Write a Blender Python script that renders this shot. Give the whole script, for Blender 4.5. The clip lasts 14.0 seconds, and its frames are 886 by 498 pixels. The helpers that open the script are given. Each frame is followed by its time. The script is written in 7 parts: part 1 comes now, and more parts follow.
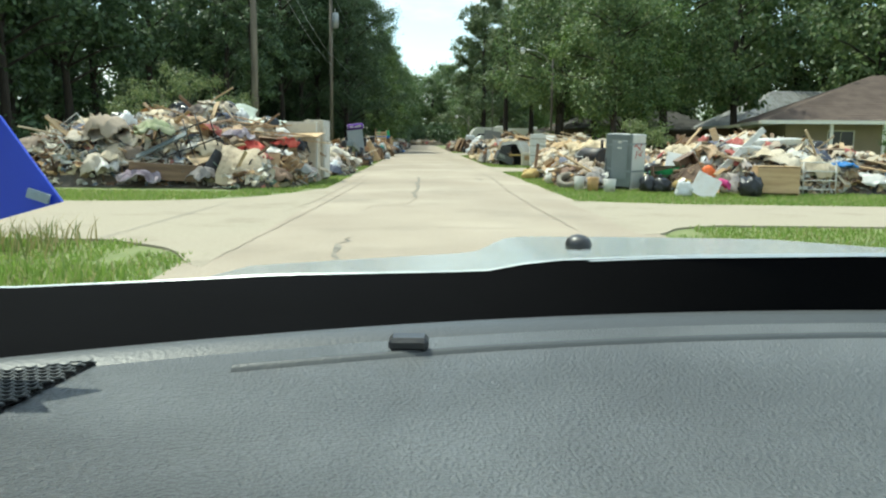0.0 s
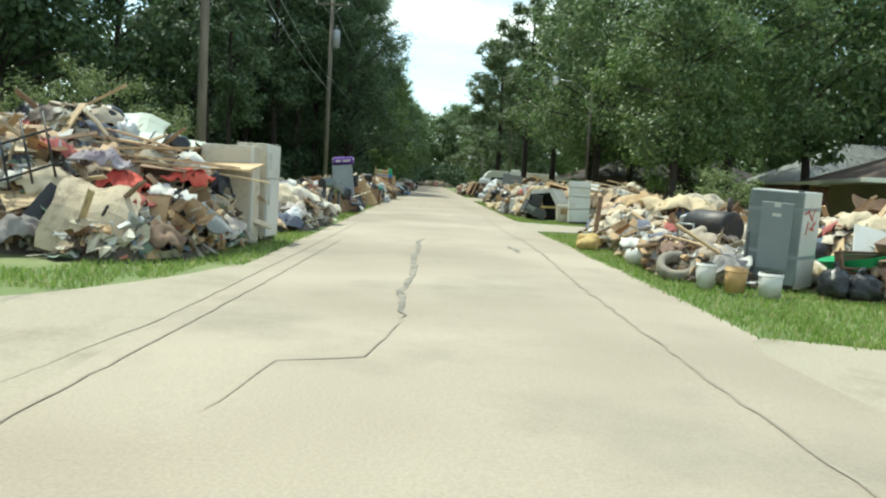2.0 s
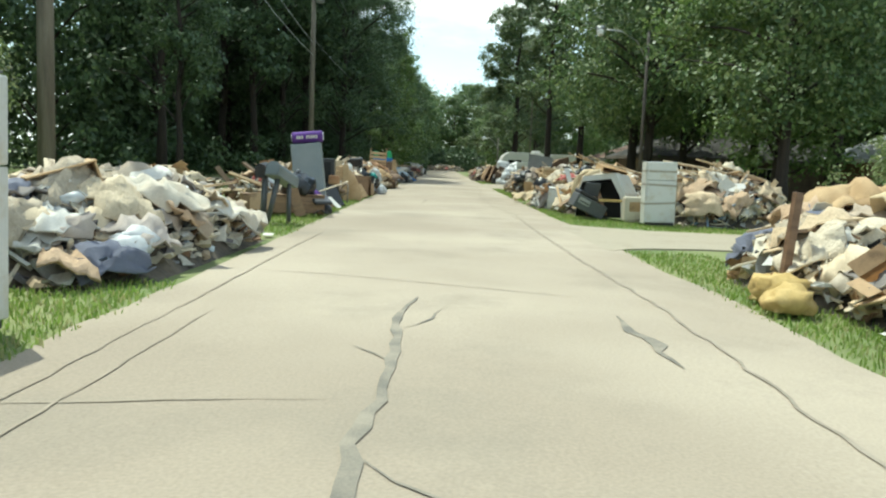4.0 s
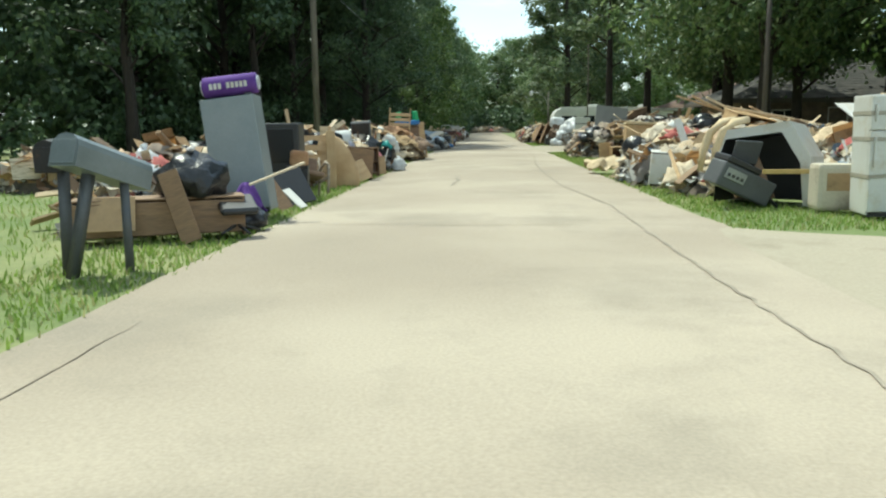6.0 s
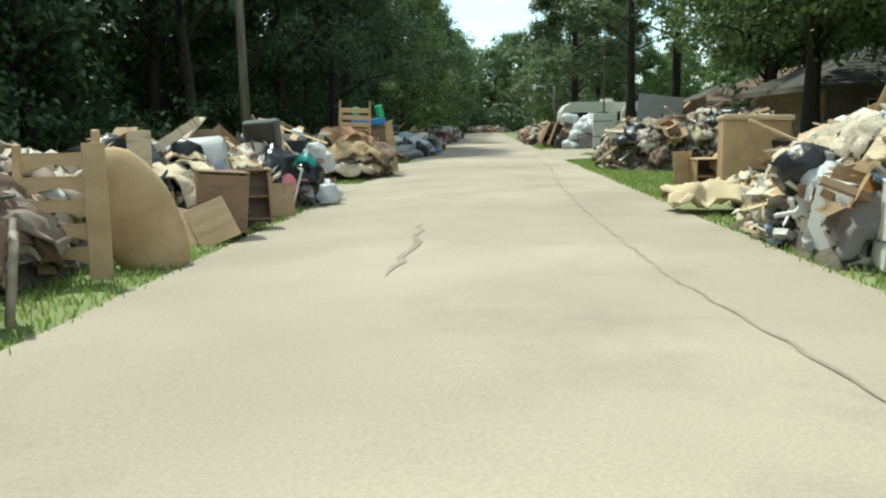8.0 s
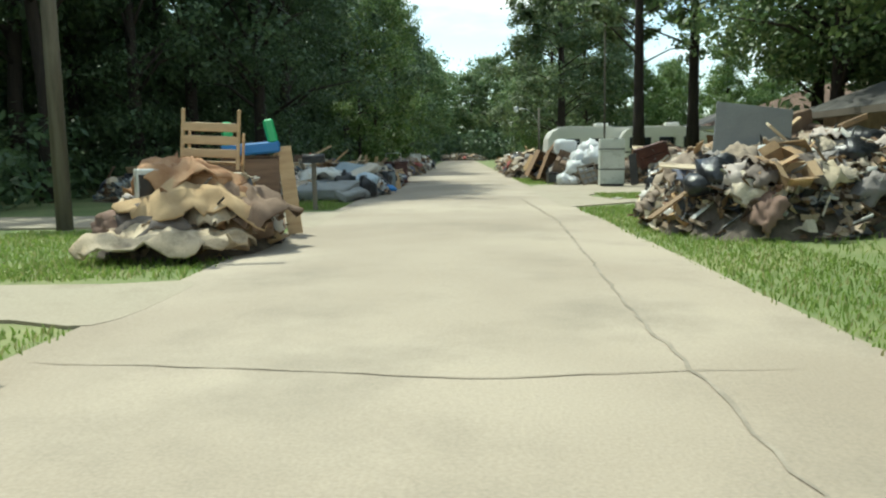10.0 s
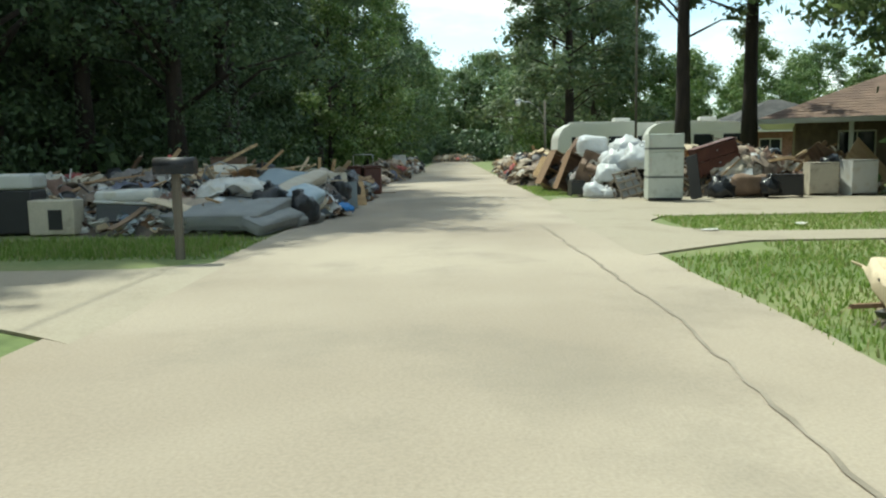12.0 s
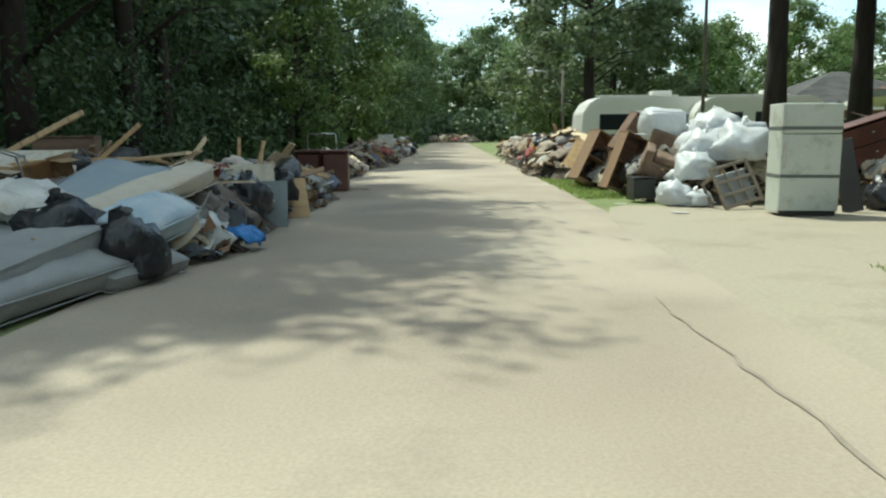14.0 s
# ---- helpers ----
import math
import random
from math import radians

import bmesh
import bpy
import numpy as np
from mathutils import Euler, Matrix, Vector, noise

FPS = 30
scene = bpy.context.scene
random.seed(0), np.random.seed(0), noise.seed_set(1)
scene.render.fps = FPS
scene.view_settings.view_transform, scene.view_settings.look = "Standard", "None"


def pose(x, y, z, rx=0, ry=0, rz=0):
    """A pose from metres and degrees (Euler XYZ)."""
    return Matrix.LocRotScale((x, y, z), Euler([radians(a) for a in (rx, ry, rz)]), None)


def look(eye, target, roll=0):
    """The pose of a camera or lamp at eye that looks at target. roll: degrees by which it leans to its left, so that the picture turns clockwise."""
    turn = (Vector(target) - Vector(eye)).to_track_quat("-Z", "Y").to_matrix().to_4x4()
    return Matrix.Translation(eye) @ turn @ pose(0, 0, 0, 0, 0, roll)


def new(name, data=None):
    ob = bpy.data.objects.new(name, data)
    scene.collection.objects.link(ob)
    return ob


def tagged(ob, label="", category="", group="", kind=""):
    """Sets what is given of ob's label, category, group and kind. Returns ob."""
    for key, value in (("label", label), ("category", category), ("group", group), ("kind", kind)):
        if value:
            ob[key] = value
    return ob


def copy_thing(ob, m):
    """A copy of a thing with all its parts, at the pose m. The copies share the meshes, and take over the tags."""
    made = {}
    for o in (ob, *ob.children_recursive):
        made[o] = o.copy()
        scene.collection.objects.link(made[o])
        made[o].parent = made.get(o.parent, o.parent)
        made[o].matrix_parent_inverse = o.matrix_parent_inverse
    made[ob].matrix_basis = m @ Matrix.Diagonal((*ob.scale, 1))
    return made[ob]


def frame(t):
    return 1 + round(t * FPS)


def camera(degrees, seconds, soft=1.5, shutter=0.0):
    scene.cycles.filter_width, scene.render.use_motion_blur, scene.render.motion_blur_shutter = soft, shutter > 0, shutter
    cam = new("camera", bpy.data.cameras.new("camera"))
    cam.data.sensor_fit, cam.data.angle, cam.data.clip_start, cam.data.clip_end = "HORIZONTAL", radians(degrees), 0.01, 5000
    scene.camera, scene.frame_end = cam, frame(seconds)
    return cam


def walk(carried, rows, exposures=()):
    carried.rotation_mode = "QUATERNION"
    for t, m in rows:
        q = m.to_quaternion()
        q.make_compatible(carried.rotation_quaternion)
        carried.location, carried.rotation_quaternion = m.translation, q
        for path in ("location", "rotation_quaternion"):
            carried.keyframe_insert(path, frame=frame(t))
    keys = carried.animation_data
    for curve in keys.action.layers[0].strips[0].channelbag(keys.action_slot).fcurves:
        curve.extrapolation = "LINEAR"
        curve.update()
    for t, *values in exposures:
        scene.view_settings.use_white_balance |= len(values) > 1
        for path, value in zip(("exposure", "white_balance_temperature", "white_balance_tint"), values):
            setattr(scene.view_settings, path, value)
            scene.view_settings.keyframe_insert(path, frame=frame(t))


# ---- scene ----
cam = camera(58.8, 14.0, soft=2.2)
PATH = [
    (0, (0.702, 1.255, 1.297), (0.71, 3.236, 1.023), 0.7),
    (0.5, (0.566, 3.726, 1.326), (0.59, 5.707, 1.047), 0.7),
    (1, (0.603, 6.078, 1.328), (0.643, 8.056, 1.038), 0.7),
    (1.5, (0.59, 8.725, 1.33), (0.664, 10.706, 1.064), 1.7),
    (2, (0.555, 10.997, 1.359), (0.547, 12.99, 1.188), 3.4),
    (2.5, (0.498, 13.589, 1.353), (0.464, 15.583, 1.209), 3.8),
    (3, (0.452, 16.069, 1.362), (0.434, 18.064, 1.215), 3.3),
    (5.5, (0.401, 28.665, 1.308), (0.281, 30.637, 0.999), -0.1),
    (6, (0.36, 30.889, 1.294), (0.199, 32.859, 0.988), -0.6),
    (6.5, (0.309, 33.497, 1.285), (0.14, 35.466, 0.972), -1.2),
    (7, (0.299, 35.937, 1.257), (0.124, 37.905, 0.947), -1.2),
    (7.5, (0.22, 38.631, 1.285), (0.054, 40.6, 0.975), -1.2),
    (8, (0.193, 41.205, 1.301), (0.033, 43.175, 0.995), -1.3),
    (8.5, (0.123, 44.03, 1.314), (-0.013, 46.007, 1.042), -1.3),
    (9, (0.115, 46.536, 1.324), (-0.006, 48.518, 1.087), -1.1),
    (11.5, (0.001, 58.529, 1.376), (-0.077, 60.512, 1.132), -1.2),
    (12, (-0.041, 60.654, 1.372), (-0.123, 62.638, 1.134), -1.1),
    (12.5, (-0.106, 62.986, 1.387), (-0.182, 64.97, 1.143), -0.8),
    (13, (-0.191, 65.109, 1.404), (-0.262, 67.091, 1.144), -0.6),
    (13.5, (-0.263, 67.111, 1.406), (-0.337, 69.09, 1.131), -0.5),
    (14, (-0.318, 69.442, 1.383), (-0.39, 71.42, 1.095), -0.6),
]
walk(cam, [(t, look(e, g, r)) for t, e, g, r in PATH], [(0.0, 0.72, 6350, -8), (14.0, 0.72, 6350, -8)])


# ---- light ----
SUN_TO = Vector((-0.36, 0.42, 1.0)).normalized()
world = bpy.data.worlds.new("world")
scene.world = world
world.use_nodes = True
wn, wl = world.node_tree.nodes, world.node_tree.links
sky = wn.new("ShaderNodeTexSky")
sky.sky_type, sky.sun_disc = 'NISHITA', False
sky.sun_elevation = math.asin(SUN_TO.z)
sky.sun_rotation = math.atan2(SUN_TO.x, SUN_TO.y)
sky.air_density, sky.dust_density, sky.ozone_density = 1.0, 1.2, 1.5
wc = wn.new("ShaderNodeTexCoord")
wm = wn.new("ShaderNodeMapping")
wm.inputs["Scale"].default_value = (1.0, 1.0, 3.2)
cloud = wn.new("ShaderNodeTexNoise")
cloud.inputs["Scale"].default_value, cloud.inputs["Detail"].default_value, cloud.inputs["Roughness"].default_value = 2.6, 7, 0.55
ramp = wn.new("ShaderNodeValToRGB")
ramp.color_ramp.elements[0].position, ramp.color_ramp.elements[1].position = 0.42, 0.60
cream = wn.new("ShaderNodeValToRGB")
cream.color_ramp.elements[0].position, cream.color_ramp.elements[1].position = 0.40, 0.66
cream.color_ramp.elements[0].color, cream.color_ramp.elements[1].color = (.50, .58, .66, 1), (1.0, 1.0, 0.99, 1)
cloud_light = wn.new("ShaderNodeVectorMath")
cloud_light.operation = 'SCALE'
cloud_light.inputs["Scale"].default_value = 7.0
mixc = wn.new("ShaderNodeMix")
mixc.data_type = 'RGBA'
wl.new(cloud.outputs["Fac"], cream.inputs["Fac"])
wl.new(cream.outputs["Color"], cloud_light.inputs[0])
wl.new(cloud_light.outputs["Vector"], mixc.inputs["B"])
wl.new(wc.outputs["Generated"], wm.inputs["Vector"])
wl.new(wm.outputs["Vector"], cloud.inputs["Vector"])
wl.new(cloud.outputs["Fac"], ramp.inputs["Fac"])
wl.new(ramp.outputs["Color"], mixc.inputs["Factor"])
wl.new(sky.outputs["Color"], mixc.inputs["A"])
wl.new(mixc.outputs["Result"], wn["Background"].inputs["Color"])
wn["Background"].inputs["Strength"].default_value = 0.15
sun = new("sun", bpy.data.lights.new("sun", "SUN"))
sun.data.energy, sun.data.angle, sun.data.color = 3.1, radians(0.55), (1.0, 0.95, 0.86)
sun.matrix_world = look(SUN_TO * 80, (0, 0, 0))

# ---- materials ----


def palette(nodes, links, cols, source):
    """A flat choice among colours by a random number."""
    r = nodes.new("ShaderNodeValToRGB")
    r.color_ramp.interpolation = 'CONSTANT'
    el = r.color_ramp.elements
    for k, c in enumerate(cols):
        e = el[k] if k < 2 else el.new(k / len(cols))
        e.position, e.color = k / len(cols), (*c, 1)
    links.new(source, r.inputs["Fac"])
    return r.outputs["Color"]


def surf(name, cols, rough=0.75, metal=0.0, blotch=2.0, grain=30.0, amount=0.22, bump=0.15, pick="", stretch=(1, 1, 1), stain=None, through_light=0.0, relief=0.02):
    """A worn surface: a base colour (or one picked per object or per loose piece), blotches, grain and relief."""
    m = bpy.data.materials.new(name)
    m.use_nodes = True
    n, l = m.node_tree.nodes, m.node_tree.links
    b = n["Principled BSDF"]
    b.inputs["Roughness"].default_value, b.inputs["Metallic"].default_value = rough, metal
    co = n.new("ShaderNodeTexCoord")
    mp = n.new("ShaderNodeMapping")
    mp.inputs["Scale"].default_value = stretch
    l.new(co.outputs["Object"], mp.inputs["Vector"])
    n1, n2 = n.new("ShaderNodeTexNoise"), n.new("ShaderNodeTexNoise")
    n1.inputs["Scale"].default_value, n1.inputs["Detail"].default_value = blotch, 3
    n2.inputs["Scale"].default_value, n2.inputs["Detail"].default_value = grain, 4
    l.new(mp.outputs["Vector"], n1.inputs["Vector"])
    l.new(mp.outputs["Vector"], n2.inputs["Vector"])
    if len(cols) == 1:
        rgb = n.new("ShaderNodeRGB")
        rgb.outputs[0].default_value = (*cols[0], 1)
        colour = rgb.outputs[0]
    elif pick == "object":
        colour = palette(n, l, cols, n.new("ShaderNodeObjectInfo").outputs["Random"])
    elif pick == "island":
        colour = palette(n, l, cols, n.new("ShaderNodeNewGeometry").outputs["Random Per Island"])
    else:
        r = n.new("ShaderNodeValToRGB")
        r.color_ramp.elements[0].position, r.color_ramp.elements[1].position = 0.38, 0.62
        r.color_ramp.elements[0].color, r.color_ramp.elements[1].color = (*cols[0], 1), (*cols[1], 1)
        l.new(n1.outputs["Fac"], r.inputs["Fac"])
        colour = r.outputs["Color"]
    if stain:
        n3 = n.new("ShaderNodeTexNoise")
        n3.inputs["Scale"].default_value, n3.inputs["Detail"].default_value, n3.inputs["Roughness"].default_value = blotch * 1.7, 6, 0.65
        l.new(mp.outputs["Vector"], n3.inputs["Vector"])
        r3 = n.new("ShaderNodeValToRGB")
        r3.color_ramp.elements[0].position, r3.color_ramp.elements[1].position = 0.52, 0.68
        l.new(n3.outputs["Fac"], r3.inputs["Fac"])
        mx = n.new("ShaderNodeMix")
        mx.data_type = 'RGBA'
        l.new(r3.outputs["Color"], mx.inputs["Factor"])
        l.new(colour, mx.inputs["A"])
        mx.inputs["B"].default_value = (*stain, 1)
        colour = mx.outputs["Result"]
    v1 = n.new("ShaderNodeMath")
    v1.operation = 'MULTIPLY_ADD'
    v1.inputs[1].default_value, v1.inputs[2].default_value = 1.6 * amount, 1.0 - 0.8 * amount
    l.new(n1.outputs["Fac"], v1.inputs[0])
    v2 = n.new("ShaderNodeMath")
    v2.operation = 'MULTIPLY_ADD'
    v2.inputs[1].default_value = 1.6 * amount
    l.new(n2.outputs["Fac"], v2.inputs[0])
    v3 = n.new("ShaderNodeMath")
    v3.operation = 'SUBTRACT'
    v3.inputs[1].default_value = 0.8 * amount
    l.new(v1.outputs[0], v3.inputs[0])
    l.new(v3.outputs[0], v2.inputs[2])
    h = n.new("ShaderNodeHueSaturation")
    l.new(v2.outputs[0], h.inputs["Value"])
    l.new(colour, h.inputs["Color"])
    l.new(h.outputs["Color"], b.inputs["Base Color"])
    if bump:
        bp = n.new("ShaderNodeBump")
        bp.inputs["Strength"].default_value, bp.inputs["Distance"].default_value = bump, relief
        l.new(n2.outputs["Fac"], bp.inputs["Height"])
        l.new(bp.outputs["Normal"], b.inputs["Normal"])
    if through_light:
        t = n.new("ShaderNodeBsdfTranslucent")
        l.new(h.outputs["Color"], t.inputs["Color"])
        s = n.new("ShaderNodeMixShader")
        s.inputs[0].default_value = through_light
        l.new(b.outputs[0], s.inputs[1])
        l.new(t.outputs[0], s.inputs[2])
        l.new(s.outputs[0], n["Material Output"].inputs["Surface"])
    return m


CREAM, WHITE, TAN, WOOD, BROWN, DKBROWN = (.54, .48, .37), (.58, .575, .545), (.44, .34, .225), (.44, .29, .15), (.20, .12, .07), (.09, .06, .04)
GREY, DKGREY, BLACK, BLUE, RED, GREEN, ORANGE, PINK = (.32, .32, .31), (.10, .10, .10), (.025, .025, .028), (.07, .16, .33), (.38, .05, .04), (.06, .17, .10), (.62, .20, .05), (.62, .22, .24)

MAT = {}


def M(key, *a, **k):
    MAT[key] = surf(key, *a, **k)
    return MAT[key]


M("grass_ground", [(.135, .18, .06), (.195, .21, .09)], blotch=0.35, grain=9, amount=.35, bump=.5, rough=.95)
M("grass_blade", [(.20, .30, .06), (.24, .34, .075), (.27, .35, .10), (.17, .27, .055), (.36, .36, .16)], pick="island", rough=.7, bump=0, amount=.1, through_light=.5)
M("dry_grass", [(.30, .26, .11), (.16, .20, .06), (.36, .31, .16)], pick="island", rough=.8, bump=0, amount=.1, through_light=.3)
M("road", [(.315, .262, .202), (.355, .302, .236)], blotch=0.22, grain=45, amount=.3, bump=.35, rough=.9, stain=(.27, .23, .18))
M("drive", [(.35, .305, .232), (.31, .268, .205)], blotch=0.35, grain=30, amount=.28, bump=.3, rough=.9, stain=(.26, .222, .168))
M("tar", [(.17, .155, .13), (.25, .22, .175)], blotch=3, grain=60, amount=.35, bump=.3, rough=.85)
M("old_tar", [(.245, .21, .165), (.285, .245, .195)], blotch=3, grain=60, amount=.3, bump=.3, rough=.88)
M("joint", [(.275, .232, .18), (.305, .26, .203)], blotch=3, grain=60, amount=.25, bump=.3, rough=.9)
M("bark", [(.05, .038, .03), (.028, .022, .018)], blotch=3, grain=22, amount=.4, bump=1.0, rough=.95, stretch=(3, 3, .5))
M("pole_wood", [(.13, .112, .09), (.175, .155, .125)], blotch=2, grain=25, amount=.3, bump=.4, rough=.9, stretch=(4, 4, .3))
M("leaf_oak", [(0.075, 0.125, 0.048), (0.110, 0.173, 0.060), (0.150, 0.213, 0.077), (0.088, 0.144, 0.055), (0.200, 0.250, 0.106)], pick="island", rough=.5, bump=0, amount=.45, blotch=.5, through_light=.38)
M("leaf_dark", [(0.077, 0.125, 0.057), (0.098, 0.152, 0.066), (0.125, 0.185, 0.080), (0.065, 0.106, 0.053)], pick="island", rough=.5, bump=0, amount=.45, blotch=.5, through_light=.32)
M("leaf_light", [(.11, .18, .045), (.15, .23, .06), (.20, .26, .09), (.09, .15, .04)], pick="island", rough=.55, bump=0, amount=.45, blotch=.5, through_light=.35)
M("leaf_shrub", [(.15, .20, .07), (.20, .245, .10), (.25, .28, .13), (.12, .17, .06)], pick="island", rough=.6, bump=0, amount=.45, blotch=.5, through_light=.4)
M("leaf_pine", [(.10, .145, .062), (.125, .175, .07), (.08, .12, .055), (.16, .195, .085)], pick="island", rough=.55, bump=0, amount=.45, blotch=.5, through_light=.42)
MIXED = [CREAM, TAN, DKBROWN, WHITE, BROWN, CREAM, GREY, WOOD, BLACK, WHITE, BROWN, TAN, DKGREY, CREAM, (.17, .22, .28), WOOD, WHITE, GREY, CREAM, (.36, .14, .10), BROWN, (.45, .42, .36), (.20, .26, .20), WHITE, CREAM, (.60, .56, .47)]
PALE = [CREAM, WHITE, TAN, CREAM, (.60, .47, .31), GREY, CREAM, WOOD, BROWN, WHITE, CREAM, (.66, .50, .32), BLACK, TAN, WHITE, BROWN, CREAM, (.20, .27, .36)]
CREAMS = [CREAM, WHITE, (.62, .52, .37), CREAM, TAN, WHITE, (.60, .47, .31), CREAM, GREY, WHITE, (.66, .52, .34), CREAM, BROWN, WHITE, (.62, .58, .48), BLACK, CREAM, (.20, .27, .36)]
GREYED = [GREY, WHITE, (.40, .41, .40), BROWN, DKGREY, (.50, .50, .47), TAN, DKBROWN, (.30, .34, .36), BLACK, CREAM, GREY, (.20, .25, .31), WHITE, BROWN]
BROWNS = [BROWN, TAN, DKBROWN, (.28, .21, .15), CREAM, DKGREY, BROWN, (.36, .28, .20), GREY, WOOD, DKBROWN, WHITE, (.24, .19, .15), BLACK]
TANS = [(.58, .38, .20), (.50, .31, .16), CREAM, (.62, .46, .28), BROWN, (.55, .36, .20), WHITE, TAN]
for key, cols in (("mixed", MIXED), ("tan", TANS), ("clothes", [CREAM, WHITE, TAN, GREY, CREAM, BROWN, (.30, .36, .42), (.45, .42, .36), CREAM, (.14, .13, .14)]), ("pale", PALE), ("cream", CREAMS), ("greyed", GREYED), ("browns", BROWNS)):
    M("rubble_" + key, cols, pick="island", blotch=3, grain=28, amount=.35, bump=.4, rough=.85)
    # every style's core is equally dark: gap shade put into the colour
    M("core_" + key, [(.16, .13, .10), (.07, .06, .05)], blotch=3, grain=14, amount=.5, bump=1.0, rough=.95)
M("fresh_lumber", [(.55, .40, .24), (.60, .46, .29), (.49, .34, .19), (.62, .50, .34), (.40, .26, .15)], pick="object", blotch=2, grain=20, amount=.3, bump=.2, rough=.8, stretch=(.6, 5, 5), stain=(.34, .24, .15))
M("plank", [(.50, .36, .21), (.42, .28, .15), (.56, .44, .29), (.30, .20, .12), (.22, .15, .10), (.60, .50, .36)], pick="object", blotch=2, grain=20, amount=.3, bump=.2, rough=.8, stretch=(.6, 5, 5), stain=(.22, .16, .11))
M("drywall", [(.56, .53, .46), (.50, .46, .37), (.58, .57, .545), (.46, .40, .31), (.53, .49, .40)], pick="object", blotch=2.5, grain=30, amount=.2, bump=.15, rough=.9, stain=(.42, .34, .24))
M("cloth", [(.48, .42, .34), (.56, .545, .51), (.40, .33, .26), (.22, .20, .19), (.60, .50, .36), (.14, .15, .20), (.48, .42, .38), (.34, .10, .09), (.57, .55, .50)], pick="object", blotch=4, grain=60, amount=.25, bump=.3, rough=.95)
M("cream_cloth", [(.56, .52, .44), (.48, .42, .34)], blotch=4, grain=60, amount=.25, bump=.3, rough=.95)
M("cloth_dark", [(.24, .19, .15), (.33, .27, .21), (.18, .15, .13), (.40, .34, .27), (.28, .26, .25), (.20, .13, .10)], pick="object", blotch=4, grain=60, amount=.3, bump=.3, rough=.95)
M("stained_carpet", [(.52, .43, .31), (.46, .37, .26)], rough=.95, blotch=2, grain=40, amount=.35, bump=.4, stain=(.27, .215, .15))
M("card", [(.45, .31, .18), (.40, .27, .15), (.50, .36, .22)], pick="object", blotch=3, grain=20, amount=.2, bump=.1, rough=.85, stain=(.25, .17, .10))
M("bagblack", [(.018, .019, .022)], rough=.28, blotch=5, grain=11, amount=.3, bump=.9, relief=.03)
M("bagwhite", [(.78, .79, .80), (.70, .73, .75)], rough=.4, blotch=5, grain=11, amount=.15, bump=.6, relief=.02, through_light=.3)
M("foam", [(.57, .46, .30), (.52, .41, .26)], rough=.95, blotch=4, grain=40, amount=.25, bump=.5)
M("insul", [(.56, .47, .34), (.52, .41, .28), (.58, .51, .40), (.46, .33, .22), (.42, .36, .28)], pick="object", rough=.95, blotch=4, grain=26, amount=.3, bump=.9)
M("white_enamel", [(.60, .60, .575), (.55, .55, .52)], rough=.35, blotch=1.5, grain=30, amount=.1, bump=.05, stain=(.50, .46, .38))
M("beige_enamel", [(.56, .51, .41), (.48, .43, .34)], rough=.5, blotch=1.5, grain=30, amount=.2, bump=.08, stain=(.36, .31, .24))
M("grey_enamel", [(.24, .27, .28), (.20, .23, .24)], rough=.4, blotch=2, grain=30, amount=.12, bump=.05)
M("slate_enamel", [(.15, .175, .18), (.18, .205, .21)], rough=.4, blotch=2, grain=30, amount=.15, bump=.05)
M("mint_enamel", [(.57, .60, .545), (.51, .545, .49)], rough=.45, blotch=1.6, grain=30, amount=.12, bump=.06, stain=(.38, .40, .34))
M("pale_green", [(.40, .45, .38), (.35, .39, .33)], rough=.6, blotch=1.6, grain=30, amount=.15, bump=.06, stain=(.30, .32, .26))
M("white_paint", [(.60, .595, .57), (.54, .525, .49)], rough=.6, blotch=2, grain=30, amount=.15, bump=.1, stain=(.5, .45, .36))
M("tape", [(.36, .33, .27), (.30, .28, .23)], rough=.5, blotch=6, amount=.15, bump=.1)
M("dark_strap", [(.13, .14, .13)], rough=.6, bump=.1)
M("rubber", [(.06, .058, .055), (.11, .105, .095)], rough=.85, blotch=6, grain=40, amount=.3, bump=.3)
M("dusty_rubber", [(.30, .265, .21), (.20, .18, .15)], rough=.9, blotch=6, grain=40, amount=.3, bump=.3)
M("black_metal", [(.03, .03, .032)], rough=.5, metal=.3, blotch=3, amount=.4, bump=.2, stain=(.10, .06, .04))
M("grey_metal", [(.34, .35, .35)], rough=.45, metal=.6, blotch=3, amount=.25, bump=.1)
M("steel", [(.55, .56, .57)], rough=.35, metal=.9, blotch=4, amount=.2, bump=.05)
M("red_metal", [(.45, .05, .05)], rough=.45, blotch=4, amount=.25, bump=.1)
M("dark_wood", [(.13, .075, .045), (.19, .115, .07)], rough=.5, blotch=2, grain=18, amount=.35, bump=.15, stretch=(.5, 4, 4))
M("mid_wood", [(.28, .175, .10), (.21, .13, .075)], rough=.7, blotch=2, grain=18, amount=.5, bump=.15, stretch=(.5, 4, 4), stain=(.17, .11, .07))
M("grey_wood", [(.22, .18, .14), (.28, .235, .185)], rough=.75, blotch=2, grain=18, amount=.35, bump=.15, stretch=(.5, 4, 4))
M("light_wood", [(.47, .31, .16), (.53, .37, .205)], rough=.6, blotch=2, grain=18, amount=.25, bump=.15, stretch=(.5, 4, 4))
M("brown_fabric", [(.17, .115, .08), (.22, .15, .105)], rough=.95, blotch=3, grain=70, amount=.3, bump=.4)
M("tan_fabric", [(.40, .27, .145), (.45, .32, .18)], rough=.95, blotch=3, grain=70, amount=.2, bump=.4)
M("grey_fabric", [(.30, .305, .30), (.24, .245, .245)], rough=.95, blotch=3, grain=60, amount=.25, bump=.4)
M("blue_fabric", [(.36, .45, .53), (.46, .52, .56)], rough=.95, blotch=3, grain=60, amount=.2, bump=.4)
